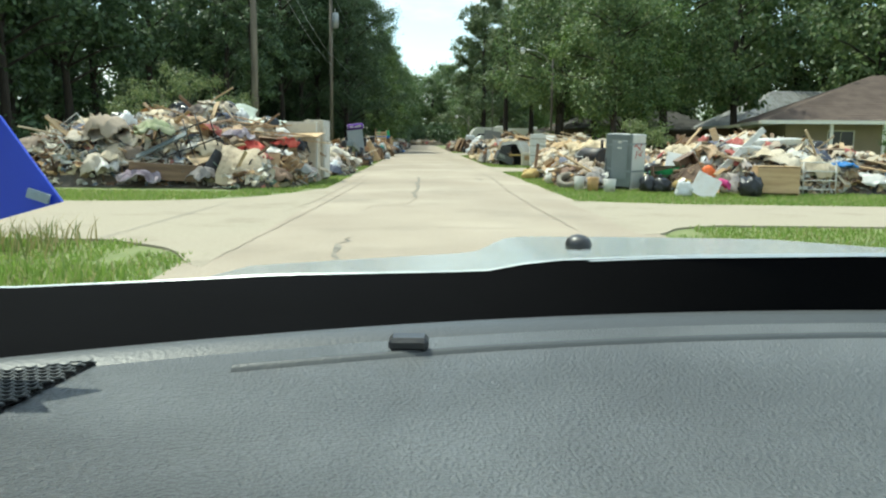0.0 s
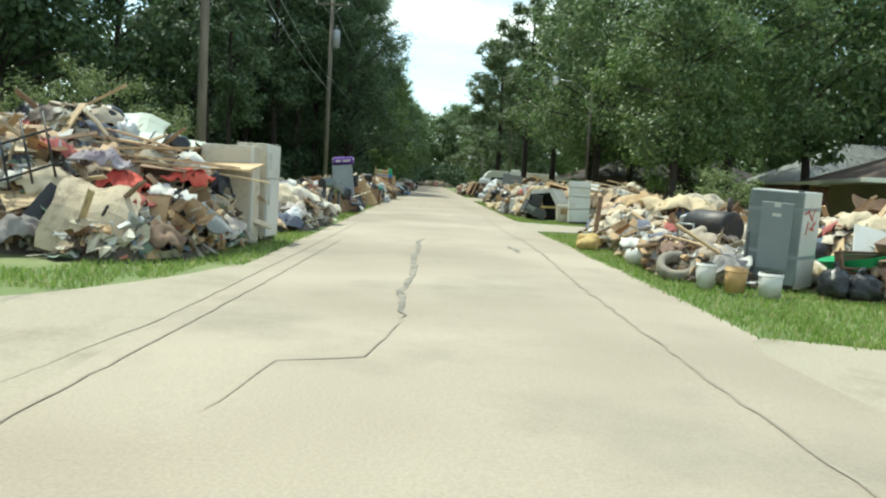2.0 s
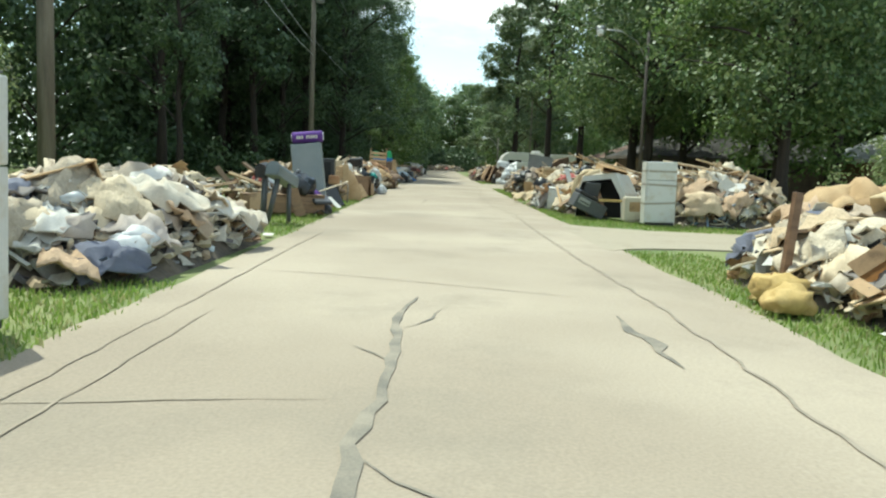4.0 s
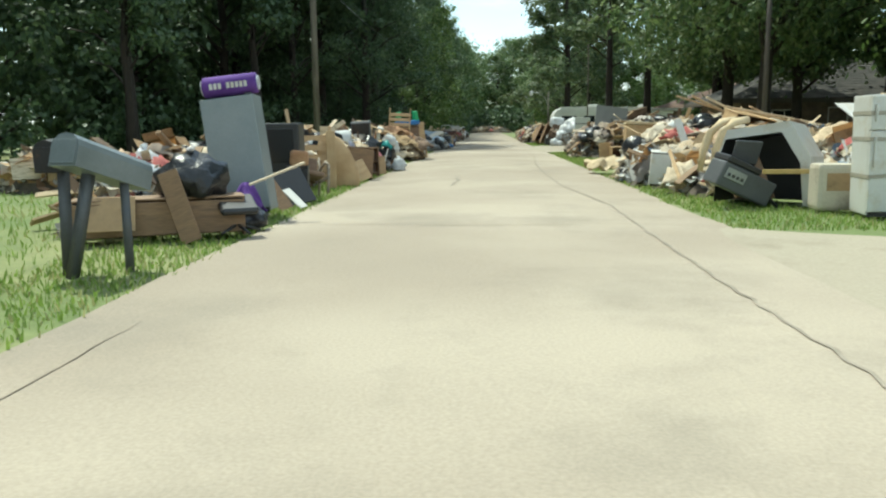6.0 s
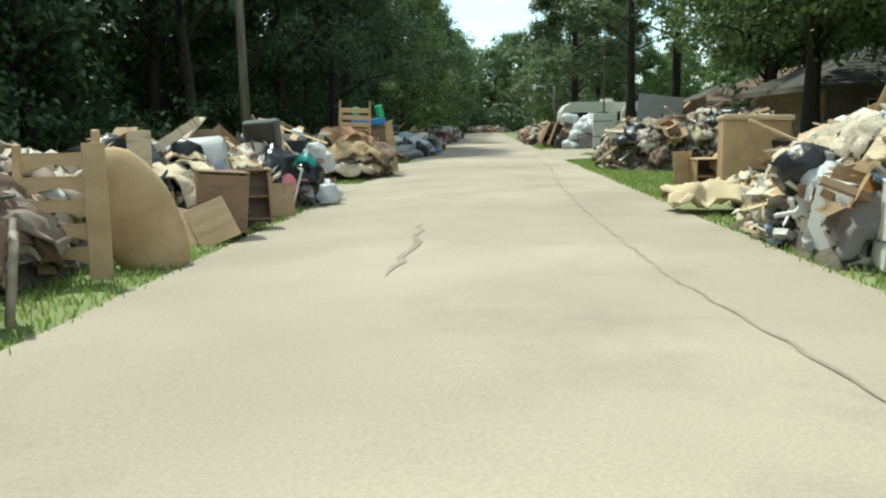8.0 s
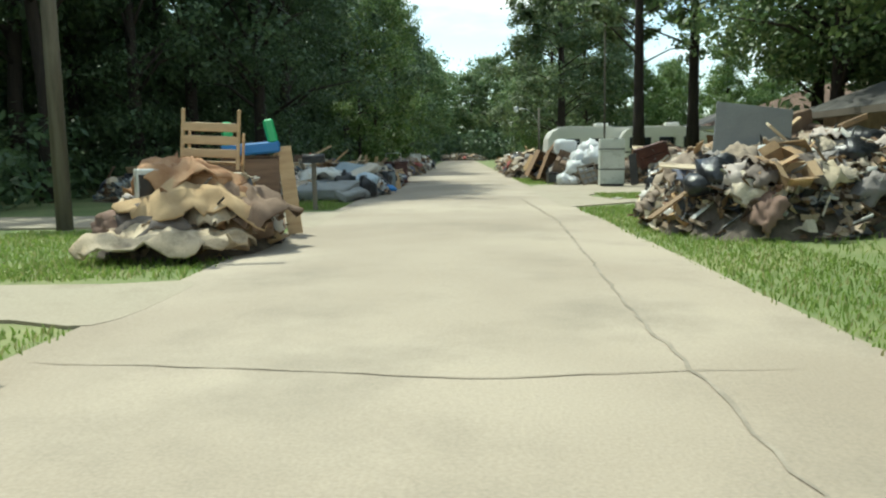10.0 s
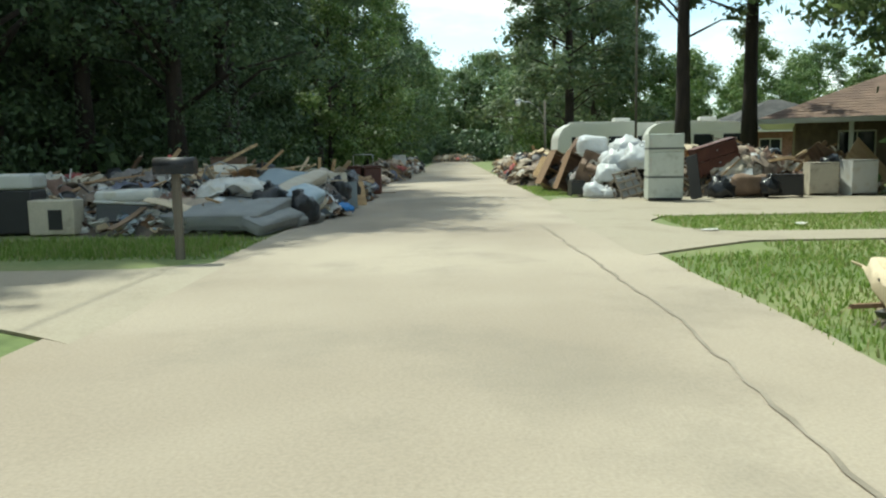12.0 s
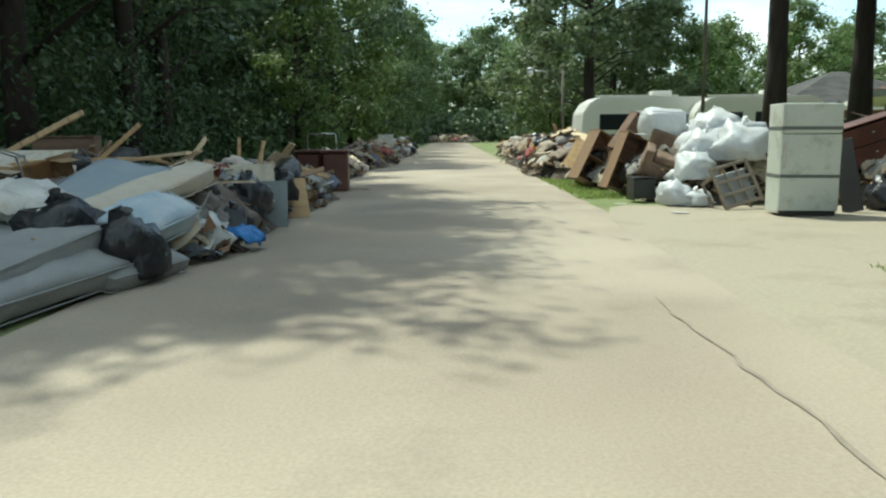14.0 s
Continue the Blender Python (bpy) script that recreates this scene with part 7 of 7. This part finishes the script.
street_lamp(8.3, 56.3, 7.6, 2.0, "street lamp on a dark pole with a curved arm", "dark_trim")
street_lamp(4.5, 111.5, 4.75, 1.6, "slim far street lamp with a curved arm", "pole_wood")
street_lamp(4.6, 158, 6.0, 1.6, "distant street lamp beside the trees", "grey_metal")


def wire(a, b, sag, r=.016):
    pts = [Vector(a).lerp(Vector(b), k / 12) - Vector((0, 0, sag * 4 * (k / 12) * (1 - k / 12))) for k in range(13)]
    return single("overhead_wire", tube(pts, [r] * 13, 4), MAT["grey_metal"], "thin grey overhead wire strung between poles", "wire", group="overhead wires")


wire((-7.4, -20, 10.6), (-7.4, 36, 10.9), .5)
wire((-7.4, 36, 10.9), (-8.35, 67, 8.0), .5)
wire((-7.4, 36, 9.9), (-8.35, 67, 7.3), .6)
wire((-8.35, 67, 13.2), (-9.4, 118, 12.0), .6)
wire((-8.35, 67, 8.2), (-9.4, 118, 9.0), .6)


# ---- houses ----
def house(name, label, x0, x1, y0, y1, eave, ridge, over, wall, roof, hip=True, porch=0, ribs=False, windows=(), turn=0, trim="fascia"):
    """A single-storey house: walls with openings, posts, a pitched roof with overhang."""
    w, d = x1 - x0, y1 - y0
    root = thing(name, label, "house", pose(x0, y0, 0, 0, 0, turn), "houses behind the street")
    t = .2
    # front wall built round its openings
    cuts = sorted(windows)
    x = 0.0
    for a, b, z0, z1 in cuts:
        if a > x:
            part("front_wall", box(a - x, t, eave, ((a + x) / 2, t / 2, 0), bevel=0), MAT[wall], root)
        if z0 > 0:
            part("front_wall", box(b - a, t, z0, ((a + b) / 2, t / 2, 0), bevel=0), MAT[wall], root)
        part("front_wall", box(b - a, t, eave - z1, ((a + b) / 2, t / 2, z1), bevel=0), MAT[wall], root)
        x = b
    part("front_wall", box(w - x, t, eave, ((w + x) / 2, t / 2, 0), bevel=0), MAT[wall], root)
    for sx in (t / 2, w - t / 2):
        part("side_wall", box(t, d - 2 * t, eave, (sx, d / 2, 0), bevel=0), MAT[wall], root)
    part("rear_wall", box(w, t, eave, (w / 2, d - t / 2, 0), bevel=0), MAT[wall], root)
    for a, b, z0, z1 in cuts:
        win = part("window" if z0 > .2 else "door", box(b - a - .1, .04, z1 - z0 - .1, ((a + b) / 2, t * .6, z0 + .05), bevel=0), MAT["glass_dark"] if z0 > .2 else MAT["wall_dark"], root)
        bm = bmesh.new()
        for q in (a + .03, b - .03):
            box(.06, .1, z1 - z0, (q, t * .4, z0), bevel=.004, bm=bm)
        for q in (z0, z1 - .06):
            box(b - a, .1, .06, ((a + b) / 2, t * .4, q), bevel=.004, bm=bm)
        if z0 > .2:
            box(.03, .06, z1 - z0, ((a + b) / 2, t * .45, z0), bevel=0, bm=bm)
        part("frame", bm, MAT["fascia"], win)
    for k in range(porch):
        part("porch_post", box(.16, .16, eave, (over + .6 + k * min(2.6, (w - 2) / max(1, porch - 1)), -over + .25, 0), bevel=.01), MAT["fascia"], root)
    inset = min(d / 2, w / 2) if hip else 0
    pts = [(-over, -over, eave), (w + over, -over, eave), (w + over, d + over, eave), (-over, d + over, eave)]
    r0, r1 = (inset - (0 if hip else over), d / 2, ridge), (w - inset + (0 if hip else over), d / 2, ridge)
    bm = bmesh.new()
    v = [bm.verts.new(p) for p in (*pts, r0, r1)]
    bm.faces.new((v[0], v[1], v[5], v[4]))
    bm.faces.new((v[2], v[3], v[4], v[5]))
    bm.faces.new((v[3], v[0], v[4]))
    bm.faces.new((v[1], v[2], v[5]))
    r = bmesh.ops.extrude_face_region(bm, geom=bm.faces[:])
    for e in r["geom"]:
        if isinstance(e, bmesh.types.BMVert):
            e.co.z += .12
    bmesh.ops.recalc_face_normals(bm, faces=bm.faces[:])
    rf = part("roof", bm, MAT[roof], root)
    if not hip:
        for gx in (.1, w - .1):
            bm = bmesh.new()
            tri = [(gx, 0, eave), (gx, d, eave), (gx, d / 2, ridge - .05)]
            lo, hi = [bm.verts.new((x - .08, y, z)) for x, y, z in tri], [bm.verts.new((x + .08, y, z)) for x, y, z in tri]
            bm.faces.new(lo)
            bm.faces.new(list(reversed(hi)))
            for k in range(3):
                bm.faces.new((lo[k], hi[k], hi[(k + 1) % 3], lo[(k + 1) % 3]))
            part("gable_wall", bm, MAT[wall], root)
    if ribs:
        n = int((w + 2 * over) / .42)
        slope = Vector((0, d / 2 + over, ridge - eave))
        a = math.degrees(math.atan2(slope.z, slope.y))
        for k in range(n + 1):
            x = -over + k * .42
            q = min(1, (x + over) / (inset + over), (w + over - x) / (inset + over)) if hip else 1
            if q > .05:
                part("roof_rib", box(.05, slope.length * q, .035, (x, -over + slope.y * q / 2, eave + .12 + slope.z * q / 2), (a, 0, 0), bevel=0), MAT[roof], rf)
    else:
        n = int((d / 2 + over) / .32)
        bm = bmesh.new()
        for k in range(1, n):
            f = k / n
            xa, xb = -over + f * (r0[0] + over), w + over + f * (r1[0] - w - over)
            y, z = -over + f * (d / 2 + over), eave + .12 + f * (ridge - eave)
            box(xb - xa, .03, .008, ((xa + xb) / 2, y, z + .004), bevel=0, bm=bm)
        tagged(part("shingle_course", bm, MAT[roof], rf), kind="stuff")
    bm = bmesh.new()
    box(w + 2 * over + .04, .03, .2, (w / 2, -over - .02, eave - .1), bevel=.004, bm=bm)
    box(w + 2 * over + .04, .03, .2, (w / 2, d + over + .02, eave - .1), bevel=.004, bm=bm)
    box(.03, d + 2 * over, .2, (-over - .02, d / 2, eave - .1), bevel=.004, bm=bm)
    box(.03, d + 2 * over, .2, (w + over + .02, d / 2, eave - .1), bevel=.004, bm=bm)
    part("fascia_board", bm, MAT[trim], root)
    part("soffit", box(w + 2 * over, d + 2 * over, .03, (w / 2, d / 2, eave - .05), bevel=0), MAT[trim], root)
    return root


h1 = house("bungalow", "tan bungalow with a brown shingle hip roof and porch posts", 20.0, 35.5, 45.8, 57.4, 2.5, 5.4, 1.5, "wall_tan", "shingle_brown", True, 3, False, ((2.2, 3.6, .7, 2.1), (5.0, 6.0, 0, 2.1), (8.0, 9.8, .8, 2.1)), -13)
part("roof_vent", tube([(6.9, 5.4, 5.1), (6.9, 5.4, 5.85)], [.12, .12], 10), MAT["fascia"], h1)
house("metal_roof_house", "low brown house with a ribbed grey metal roof", 23.6, 39, 62.5, 71, 2.6, 5.5, .7, "wall_brick", "metal_roof", True, 0, True, ((2, 3.4, .9, 2.0), (6, 7, 0, 2.1)))
house("shaded_house", "dark brick house under trees with a dark roof", 11.9, 25, 71.5, 79.5, 2.4, 4.5, .8, "wall_dark", "shingle_dark", True, 0, False, ((1.5, 2.8, .8, 2.0), (4.2, 5.2, 0, 2.1), (7, 8.6, .8, 2.0)), 0, "dark_trim")
house("bungalow", "brown bungalow with a red-brown shingle roof and white porch posts", 13.3, 26.6, 94.2, 103, 2.45, 4.7, 1.4, "wall_dark", "shingle_red", True, 4, False, ((1.6, 3.0, .8, 2.05), (4.2, 5.2, 0, 2.1), (7.0, 8.8, .8, 2.05)), -21)
house("far_house", "distant house with a dark grey hip roof", 15.8, 24.5, 111, 119, 2.5, 4.5, .6, "wall_brick", "shingle_dark", True, 0, False, ((2, 3.4, .8, 2.0),))


def trailer(m, l, h, label):
    """A white travel trailer with rounded ends, dark windows and roof units."""
    root = thing("travel_trailer", label, "trailer", m, "parked trailers")
    prof = [(-l / 2 + .1, .55), (-l / 2, 1.2), (-l / 2 + .08, h - .7), (-l / 2 + .35, h - .25), (-l / 2 + .8, h), (l / 2 - .8, h), (l / 2 - .35, h - .25), (l / 2 - .08, h - .7), (l / 2, 1.2), (l / 2 - .1, .55)]
    bm = bmesh.new()
    a = [bm.verts.new((x, -1.2, z)) for x, z in prof]
    b = [bm.verts.new((x, 1.2, z)) for x, z in prof]
    bm.faces.new(a)
    bm.faces.new(list(reversed(b)))
    for k in range(len(prof)):
        bm.faces.new((a[k], b[k], b[(k + 1) % len(prof)], a[(k + 1) % len(prof)]))
    bmesh.ops.recalc_face_normals(bm, faces=bm.faces[:])
    bmesh.ops.bevel(bm, geom=bm.edges[:], offset=.05, segments=2, affect='EDGES')
    part("shell", bm, MAT["rv_shell"], root)
    for x, w in ((-l * .26, 1.3), (l * .05, 1.0), (l * .3, .9)):
        win = part("window", box(w, .03, .62, (x, -1.215, 1.55), bevel=.01), MAT["glass_dark"], root)
        part("frame", box(w + .08, .02, .70, (x, -1.206, 1.51), bevel=.01), MAT["black_plastic"], win)
    part("door", box(.66, .03, 1.7, (l * .17, -1.215, .68), bevel=.01), MAT["fascia"], root)
    part("stripe", box(l * .9, .02, .12, (0, -1.208, 1.2), bevel=0), MAT["grey_plastic"], root)
    part("roof_unit", box(.9, .7, .3, (l * .12, 0, h), bevel=.08, seg=2), MAT["rv_shell"], root)
    part("roof_rail", box(l * .6, .03, .08, (-l * .1, -1.1, h), bevel=.01), MAT["fascia"], root)
    for x in (-.45, .45):
        for y in (-1.0, 1.0):
            part("wheel", tube([(x, y - .1, .34), (x, y + .1, .34)], [.34, .34], 18), MAT["rubber"], root)
    return root


trailer(pose(7.6, 106.3, 0, 0, 0, 4), 6.2, 2.95, "cream travel trailer parked behind the debris")
trailer(pose(12.0, 104.6, 0, 0, 0, -4), 5.6, 2.85, "white travel trailer with a rounded front, parked")


def car(m, paint, label):
    """A parked saloon car."""
    root = thing("parked_car", label, "car", m)
    side = [(-2.2, .35), (-2.25, .75), (-2.1, .92), (-1.2, .98), (-.7, 1.42), (.75, 1.45), (1.45, 1.0), (2.15, .85), (2.25, .5), (2.2, .3)]
    bm = bmesh.new()
    a = [bm.verts.new((x, -.85 + (.16 if z > 1.1 else 0), z)) for x, z in side]
    b = [bm.verts.new((x, .85 - (.16 if z > 1.1 else 0), z)) for x, z in side]
    bm.faces.new(a)
    bm.faces.new(list(reversed(b)))
    for k in range(len(side)):
        bm.faces.new((a[k], b[k], b[(k + 1) % len(side)], a[(k + 1) % len(side)]))
    bmesh.ops.recalc_face_normals(bm, faces=bm.faces[:])
    bmesh.ops.bevel(bm, geom=bm.edges[:], offset=.06, segments=2, affect='EDGES')
    part("body", bm, paint, root)
    for s in (-1, 1):
        for x0, x1 in ((-.62, .02), (.08, .78)):
            part("side_window", box(x1 - x0, .02, .34, ((x0 + x1) / 2, s * .765, 1.03), (s * 20, 0, 0), bevel=.01), MAT["glass_dark"], root)
        for x in (-1.4, 1.35):
            wheel = part("wheel", tube([(x, s * .68, .32), (x, s * .88, .32)], [.32, .32], 20), MAT["rubber"], root)
            part("rim", tube([(x, s * .80, .32), (x, s * .89, .32)], [.19, .19], 14), MAT["steel"], wheel)
        part("headlight", box(.06, .4, .13, (2.2, s * .55, .62), bevel=.02), MAT["lamp_glass"], root)
    return root


car(pose(-13.2, 30.5, 0, 0, 0, 12), MAT["car_paint"], "black saloon car parked behind the debris heap")

# ---- the silver car standing at the start of the street ----
M("dash_grain", [(.078, .086, .093), (.095, .103, .110)], rough=.36, blotch=5, grain=420, amount=.9, bump=1.0, relief=.0034)
M("dash_smooth", [(.055, .06, .063)], rough=.45, blotch=5, grain=300, amount=.15, bump=.1)
M("cowl_black", [(.003, .003, .0035)], rough=1.0, blotch=8, grain=400, amount=.5, bump=.2, relief=.0005)
MAT["cowl_black"].node_tree.nodes["Principled BSDF"].inputs["Specular IOR Level"].default_value = .05
M("silver_paint", [(.62, .66, .66), (.56, .60, .60)], rough=.22, metal=.55, blotch=2, grain=60, amount=.08, bump=.02)
M("seat_cloth", [(.06, .06, .062)], rough=.95, blotch=4, grain=80, amount=.3, bump=.3)
M("sticker_blue", [(.01, .05, .62)], rough=.4, amount=.1, bump=.02)
M("sticker_pale", [(.45, .47, .48)], rough=.5, amount=.1, bump=.02)
CX = 1.20


def far_edge(x):
    return 1.95 - .22 * (abs(x - CX) / .85) ** 2.2


def sheet(xs, ys, at, bm=None):
    """A surface over a grid, given the place of each node."""
    bm = bm or bmesh.new()
    g = [[bm.verts.new(at(u, v)) for v in ys] for u in xs]
    for a, b in zip(g, g[1:]):
        for k in range(len(ys) - 1):
            bm.faces.new((a[k], b[k], b[k + 1], a[k + 1])).smooth = True
    return bm


def span(a, b, n):
    return [a + (b - a) * k / (n - 1) for k in range(n)]


auto = thing("silver_car", "silver car with a grey dashboard standing in the street", "car", pose(0, 0, 0))


def dash_at(x, v):
    y1 = far_edge(x)
    y = 1.42 + (y1 - 1.42) * v
    z = 1.150 - .10 * max(0, .18 - v) ** 1.2 * 3 - .012 * (1 - v) ** 2
    return (x, y, z)


dash = part("dashboard", sheet(span(.30, 2.10, 44), span(0, 1, 16), dash_at), MAT["dash_grain"], auto, "grey grained plastic dashboard top")
part("dash_face", sheet(span(.30, 2.10, 12), span(0, 1, 4), lambda x, v: (x, 1.42 - .10 * v * (1 - v), dash_at(x, 0)[2] - .45 * v)), MAT["dash_smooth"], auto)
part("trim_lip", sheet(span(.30, 2.10, 44), span(0, 1, 7), lambda x, v: (x, far_edge(x) - .052 * (1 - v), 1.1488 + .006 * math.sin(math.pi * v))), MAT["dash_smooth"], dash, "smooth grey edge strip")
# added raised strip that stands for a streak of reflected light
part("defroster_bead", sheet(span(.57, 1.30, 34), span(0, 1, 6), lambda x, v: (x, far_edge(x) - .098 + .013 * v, 1.1490 + .004 * math.sin(math.pi * v))), MAT["dash_smooth"], dash, "reflection streak along the dashboard, built as a raised strip")
sensor = part("light_sensor", box(.028, .020, .010, (.681, far_edge(.681) - .082, 1.151), bevel=.003), MAT["black_plastic"], dash, "small black sensor")
plate = bmesh.new()
edge = [(x, far_edge(x) - .012) for x in span(.36, .485, 8)]
plate.faces.new([plate.verts.new((x, y, 1.1512)) for x, y in [(.36, 1.60), (.467, 1.662), *reversed(edge)]])
grille = part("speaker_plate", plate, MAT["cowl_black"], dash, "black recess of the speaker grille")
bm = bmesh.new()
for i in range(18):
    for j in range(30):
        x = .36 + .0072 * i + (.0036 if j % 2 else 0)
        y = 1.60 + .0068 * j
        if 1.603 + (x - .36) * .58 < y < far_edge(x) - .016 and x < .467 + (y - 1.662) * .1:
            box(.0042, .0014, .0012, (x, y, 1.1514), (0, 0, 32), bevel=0, bm=bm)
            box(.0042, .0014, .0012, (x + .0036, y, 1.1514), (0, 0, -32), bevel=0, bm=bm)
            box(.0014, .0036, .0012, (x, y + .0034, 1.1514), bevel=0, bm=bm)
tagged(part("speaker_grille", bm, MAT["dash_smooth"], grille, "perforated grille mesh"), kind="stuff")


def frit_top(x):
    q = min(x, 2 * CX - x)
    return float(np.interp(q, [.30, .46, .55, .744, .794, .915, 1.10], [1.157, 1.166, 1.172, 1.178, 1.188, 1.194, 1.198]))


part("cowl_band", sheet(span(.28, 2.12, 60), span(0, 1, 5), lambda x, v: (x, far_edge(x) + .004 + (1.952 - far_edge(x)) * v + .012 * v, 1.149 + (frit_top(x) - 1.149) * v)), MAT["cowl_black"], auto, "black dotted band below the windscreen")
bm = sheet(span(.28, 2.12, 60), span(0, 1, 2), lambda x, v: (x, 1.966 + .004 * v, frit_top(x) - .0015 + .0028 * v))
part("windscreen_seal", bm, MAT["silver_paint"], auto, "bright lower edge of the windscreen")


def bonnet_at(x, y):
    q = abs(x - CX)
    dome = .040 / (1 + math.exp((q - .375) / .016)) + .010 * (1 - (q / .9) ** 2)
    z = 1.062 - .055 * max(0, q - .42) + dome - .095 * (y - 2.7)
    return (x, y, z - max(0, y - 3.15) ** 2 * 1.6)


bonnet = part("bonnet", sheet(span(.24, 2.16, 60), span(1.99, 3.42, 22), bonnet_at), MAT["silver_paint"], auto, "silver bonnet with a raised middle")
part("washer_nozzle", blob(.042, .05, .024, .05, 1, 2, 2), MAT["black_plastic"], bonnet, "black washer nozzle", pose(.914, 2.45, bonnet_at(.914, 2.45)[2] - .002))
part("washer_nozzle", blob(.042, .05, .024, .05, 1, 2, 2), MAT["black_plastic"], bonnet, "black washer nozzle", pose(2 * CX - .914, 2.45, bonnet_at(.914, 2.45)[2] - .002))
card = bmesh.new()
corners = [(.29, 1.758, 1.415), (.428, 1.75, 1.308), (.466, 1.745, 1.256), (.29, 1.74, 1.205)]
front = [card.verts.new(c) for c in corners]
back = [card.verts.new((x, y + .003, z)) for x, y, z in corners]
card.faces.new(front)
card.faces.new(list(reversed(back)))
for k in range(4):
    card.faces.new((front[k], back[k], back[(k + 1) % 4], front[(k + 1) % 4]))
bmesh.ops.recalc_face_normals(card, faces=card.faces[:])
st = part("windscreen_card", card, MAT["sticker_blue"], auto, "blue card fixed inside the windscreen")
part("card_panel", box(.12, .002, .075, (.365, 1.744, 1.262), (0, 0, 0), bevel=.001), MAT["sticker_pale"], st, "pale panel on the card")
part("card_mark", box(.014, .002, .006, (.452, 1.7425, 1.257), (0, 18, 0), bevel=0), MAT["blue_fabric"], st)
# outer body
for s in (-1, 1):
    x = CX + s * .95
    side = part("body_side", box(.07, 4.3, .55, (x, 1.15, .42), bevel=.03, seg=2), MAT["silver_paint"], auto)
    part("door_panel", box(.05, 1.15, .42, (x + s * .015, 1.05, .52), bevel=.02), MAT["silver_paint"], side)
    part("door_handle", box(.03, .16, .03, (x + s * .05, .65, .86), bevel=.008), MAT["black_plastic"], side)
    part("upper_side", box(.06, 2.0, .16, (x, .05, .95), bevel=.02), MAT["silver_paint"], auto)
    part("windscreen_pillar", tube([(CX + s * .95, 1.98, 1.08), (CX + s * .90, 1.35, 1.66)], [.035, .04], 8), MAT["silver_paint"], auto)
    part("door_pillar", tube([(CX + s * .93, .55, 1.05), (CX + s * .86, .50, 1.70)], [.04, .04], 8), MAT["black_plastic"], auto)
    part("rear_pillar", tube([(CX + s * .93, -.85, 1.05), (CX + s * .86, -.65, 1.70)], [.06, .06], 8), MAT["silver_paint"], auto)
    part("wing", box(.10, 1.30, .20, (x - s * .03, 2.68, .72), bevel=.05, seg=2), MAT["silver_paint"], auto)
    for y in (2.65, -.25):
        wheel = part("wheel", tube([(CX + s * .74, y, .36), (CX + s * .96, y, .36)], [.36, .36], 24), MAT["rubber"], auto)
        part("rim", tube([(CX + s * .90, y, .36), (CX + s * .975, y, .36)], [.22, .22], 16), MAT["steel"], wheel)
    seat = part("seat", box(.52, .55, .18, (CX + s * .42, .72, .52), bevel=.06, seg=2), MAT["seat_cloth"], auto)
    part("seat_back", box(.50, .16, .55, (CX + s * .42, .40, .62), (12, 0, 0), bevel=.06, seg=2), MAT["seat_cloth"], seat)
    part("headlight", box(.30, .06, .14, (CX + s * .68, 3.44, .78), bevel=.02), MAT["lamp_glass"], auto)
part("roof", box(1.80, 2.0, .06, (CX, .38, 1.69), bevel=.03, seg=2), MAT["silver_paint"], auto)
part("tailgate", box(1.84, .08, .75, (CX, -.98, .42), bevel=.03), MAT["silver_paint"], auto)
part("floor_pan", box(1.8, 4.1, .06, (CX, 1.15, .36), bevel=.01), MAT["seat_cloth"], auto)
part("grille", box(1.2, .06, .34, (CX, 3.44, .56), bevel=.03), MAT["black_plastic"], auto)
part("front_bumper", box(1.96, .16, .2, (CX, 3.44, .36), bevel=.05, seg=2), MAT["silver_paint"], auto)
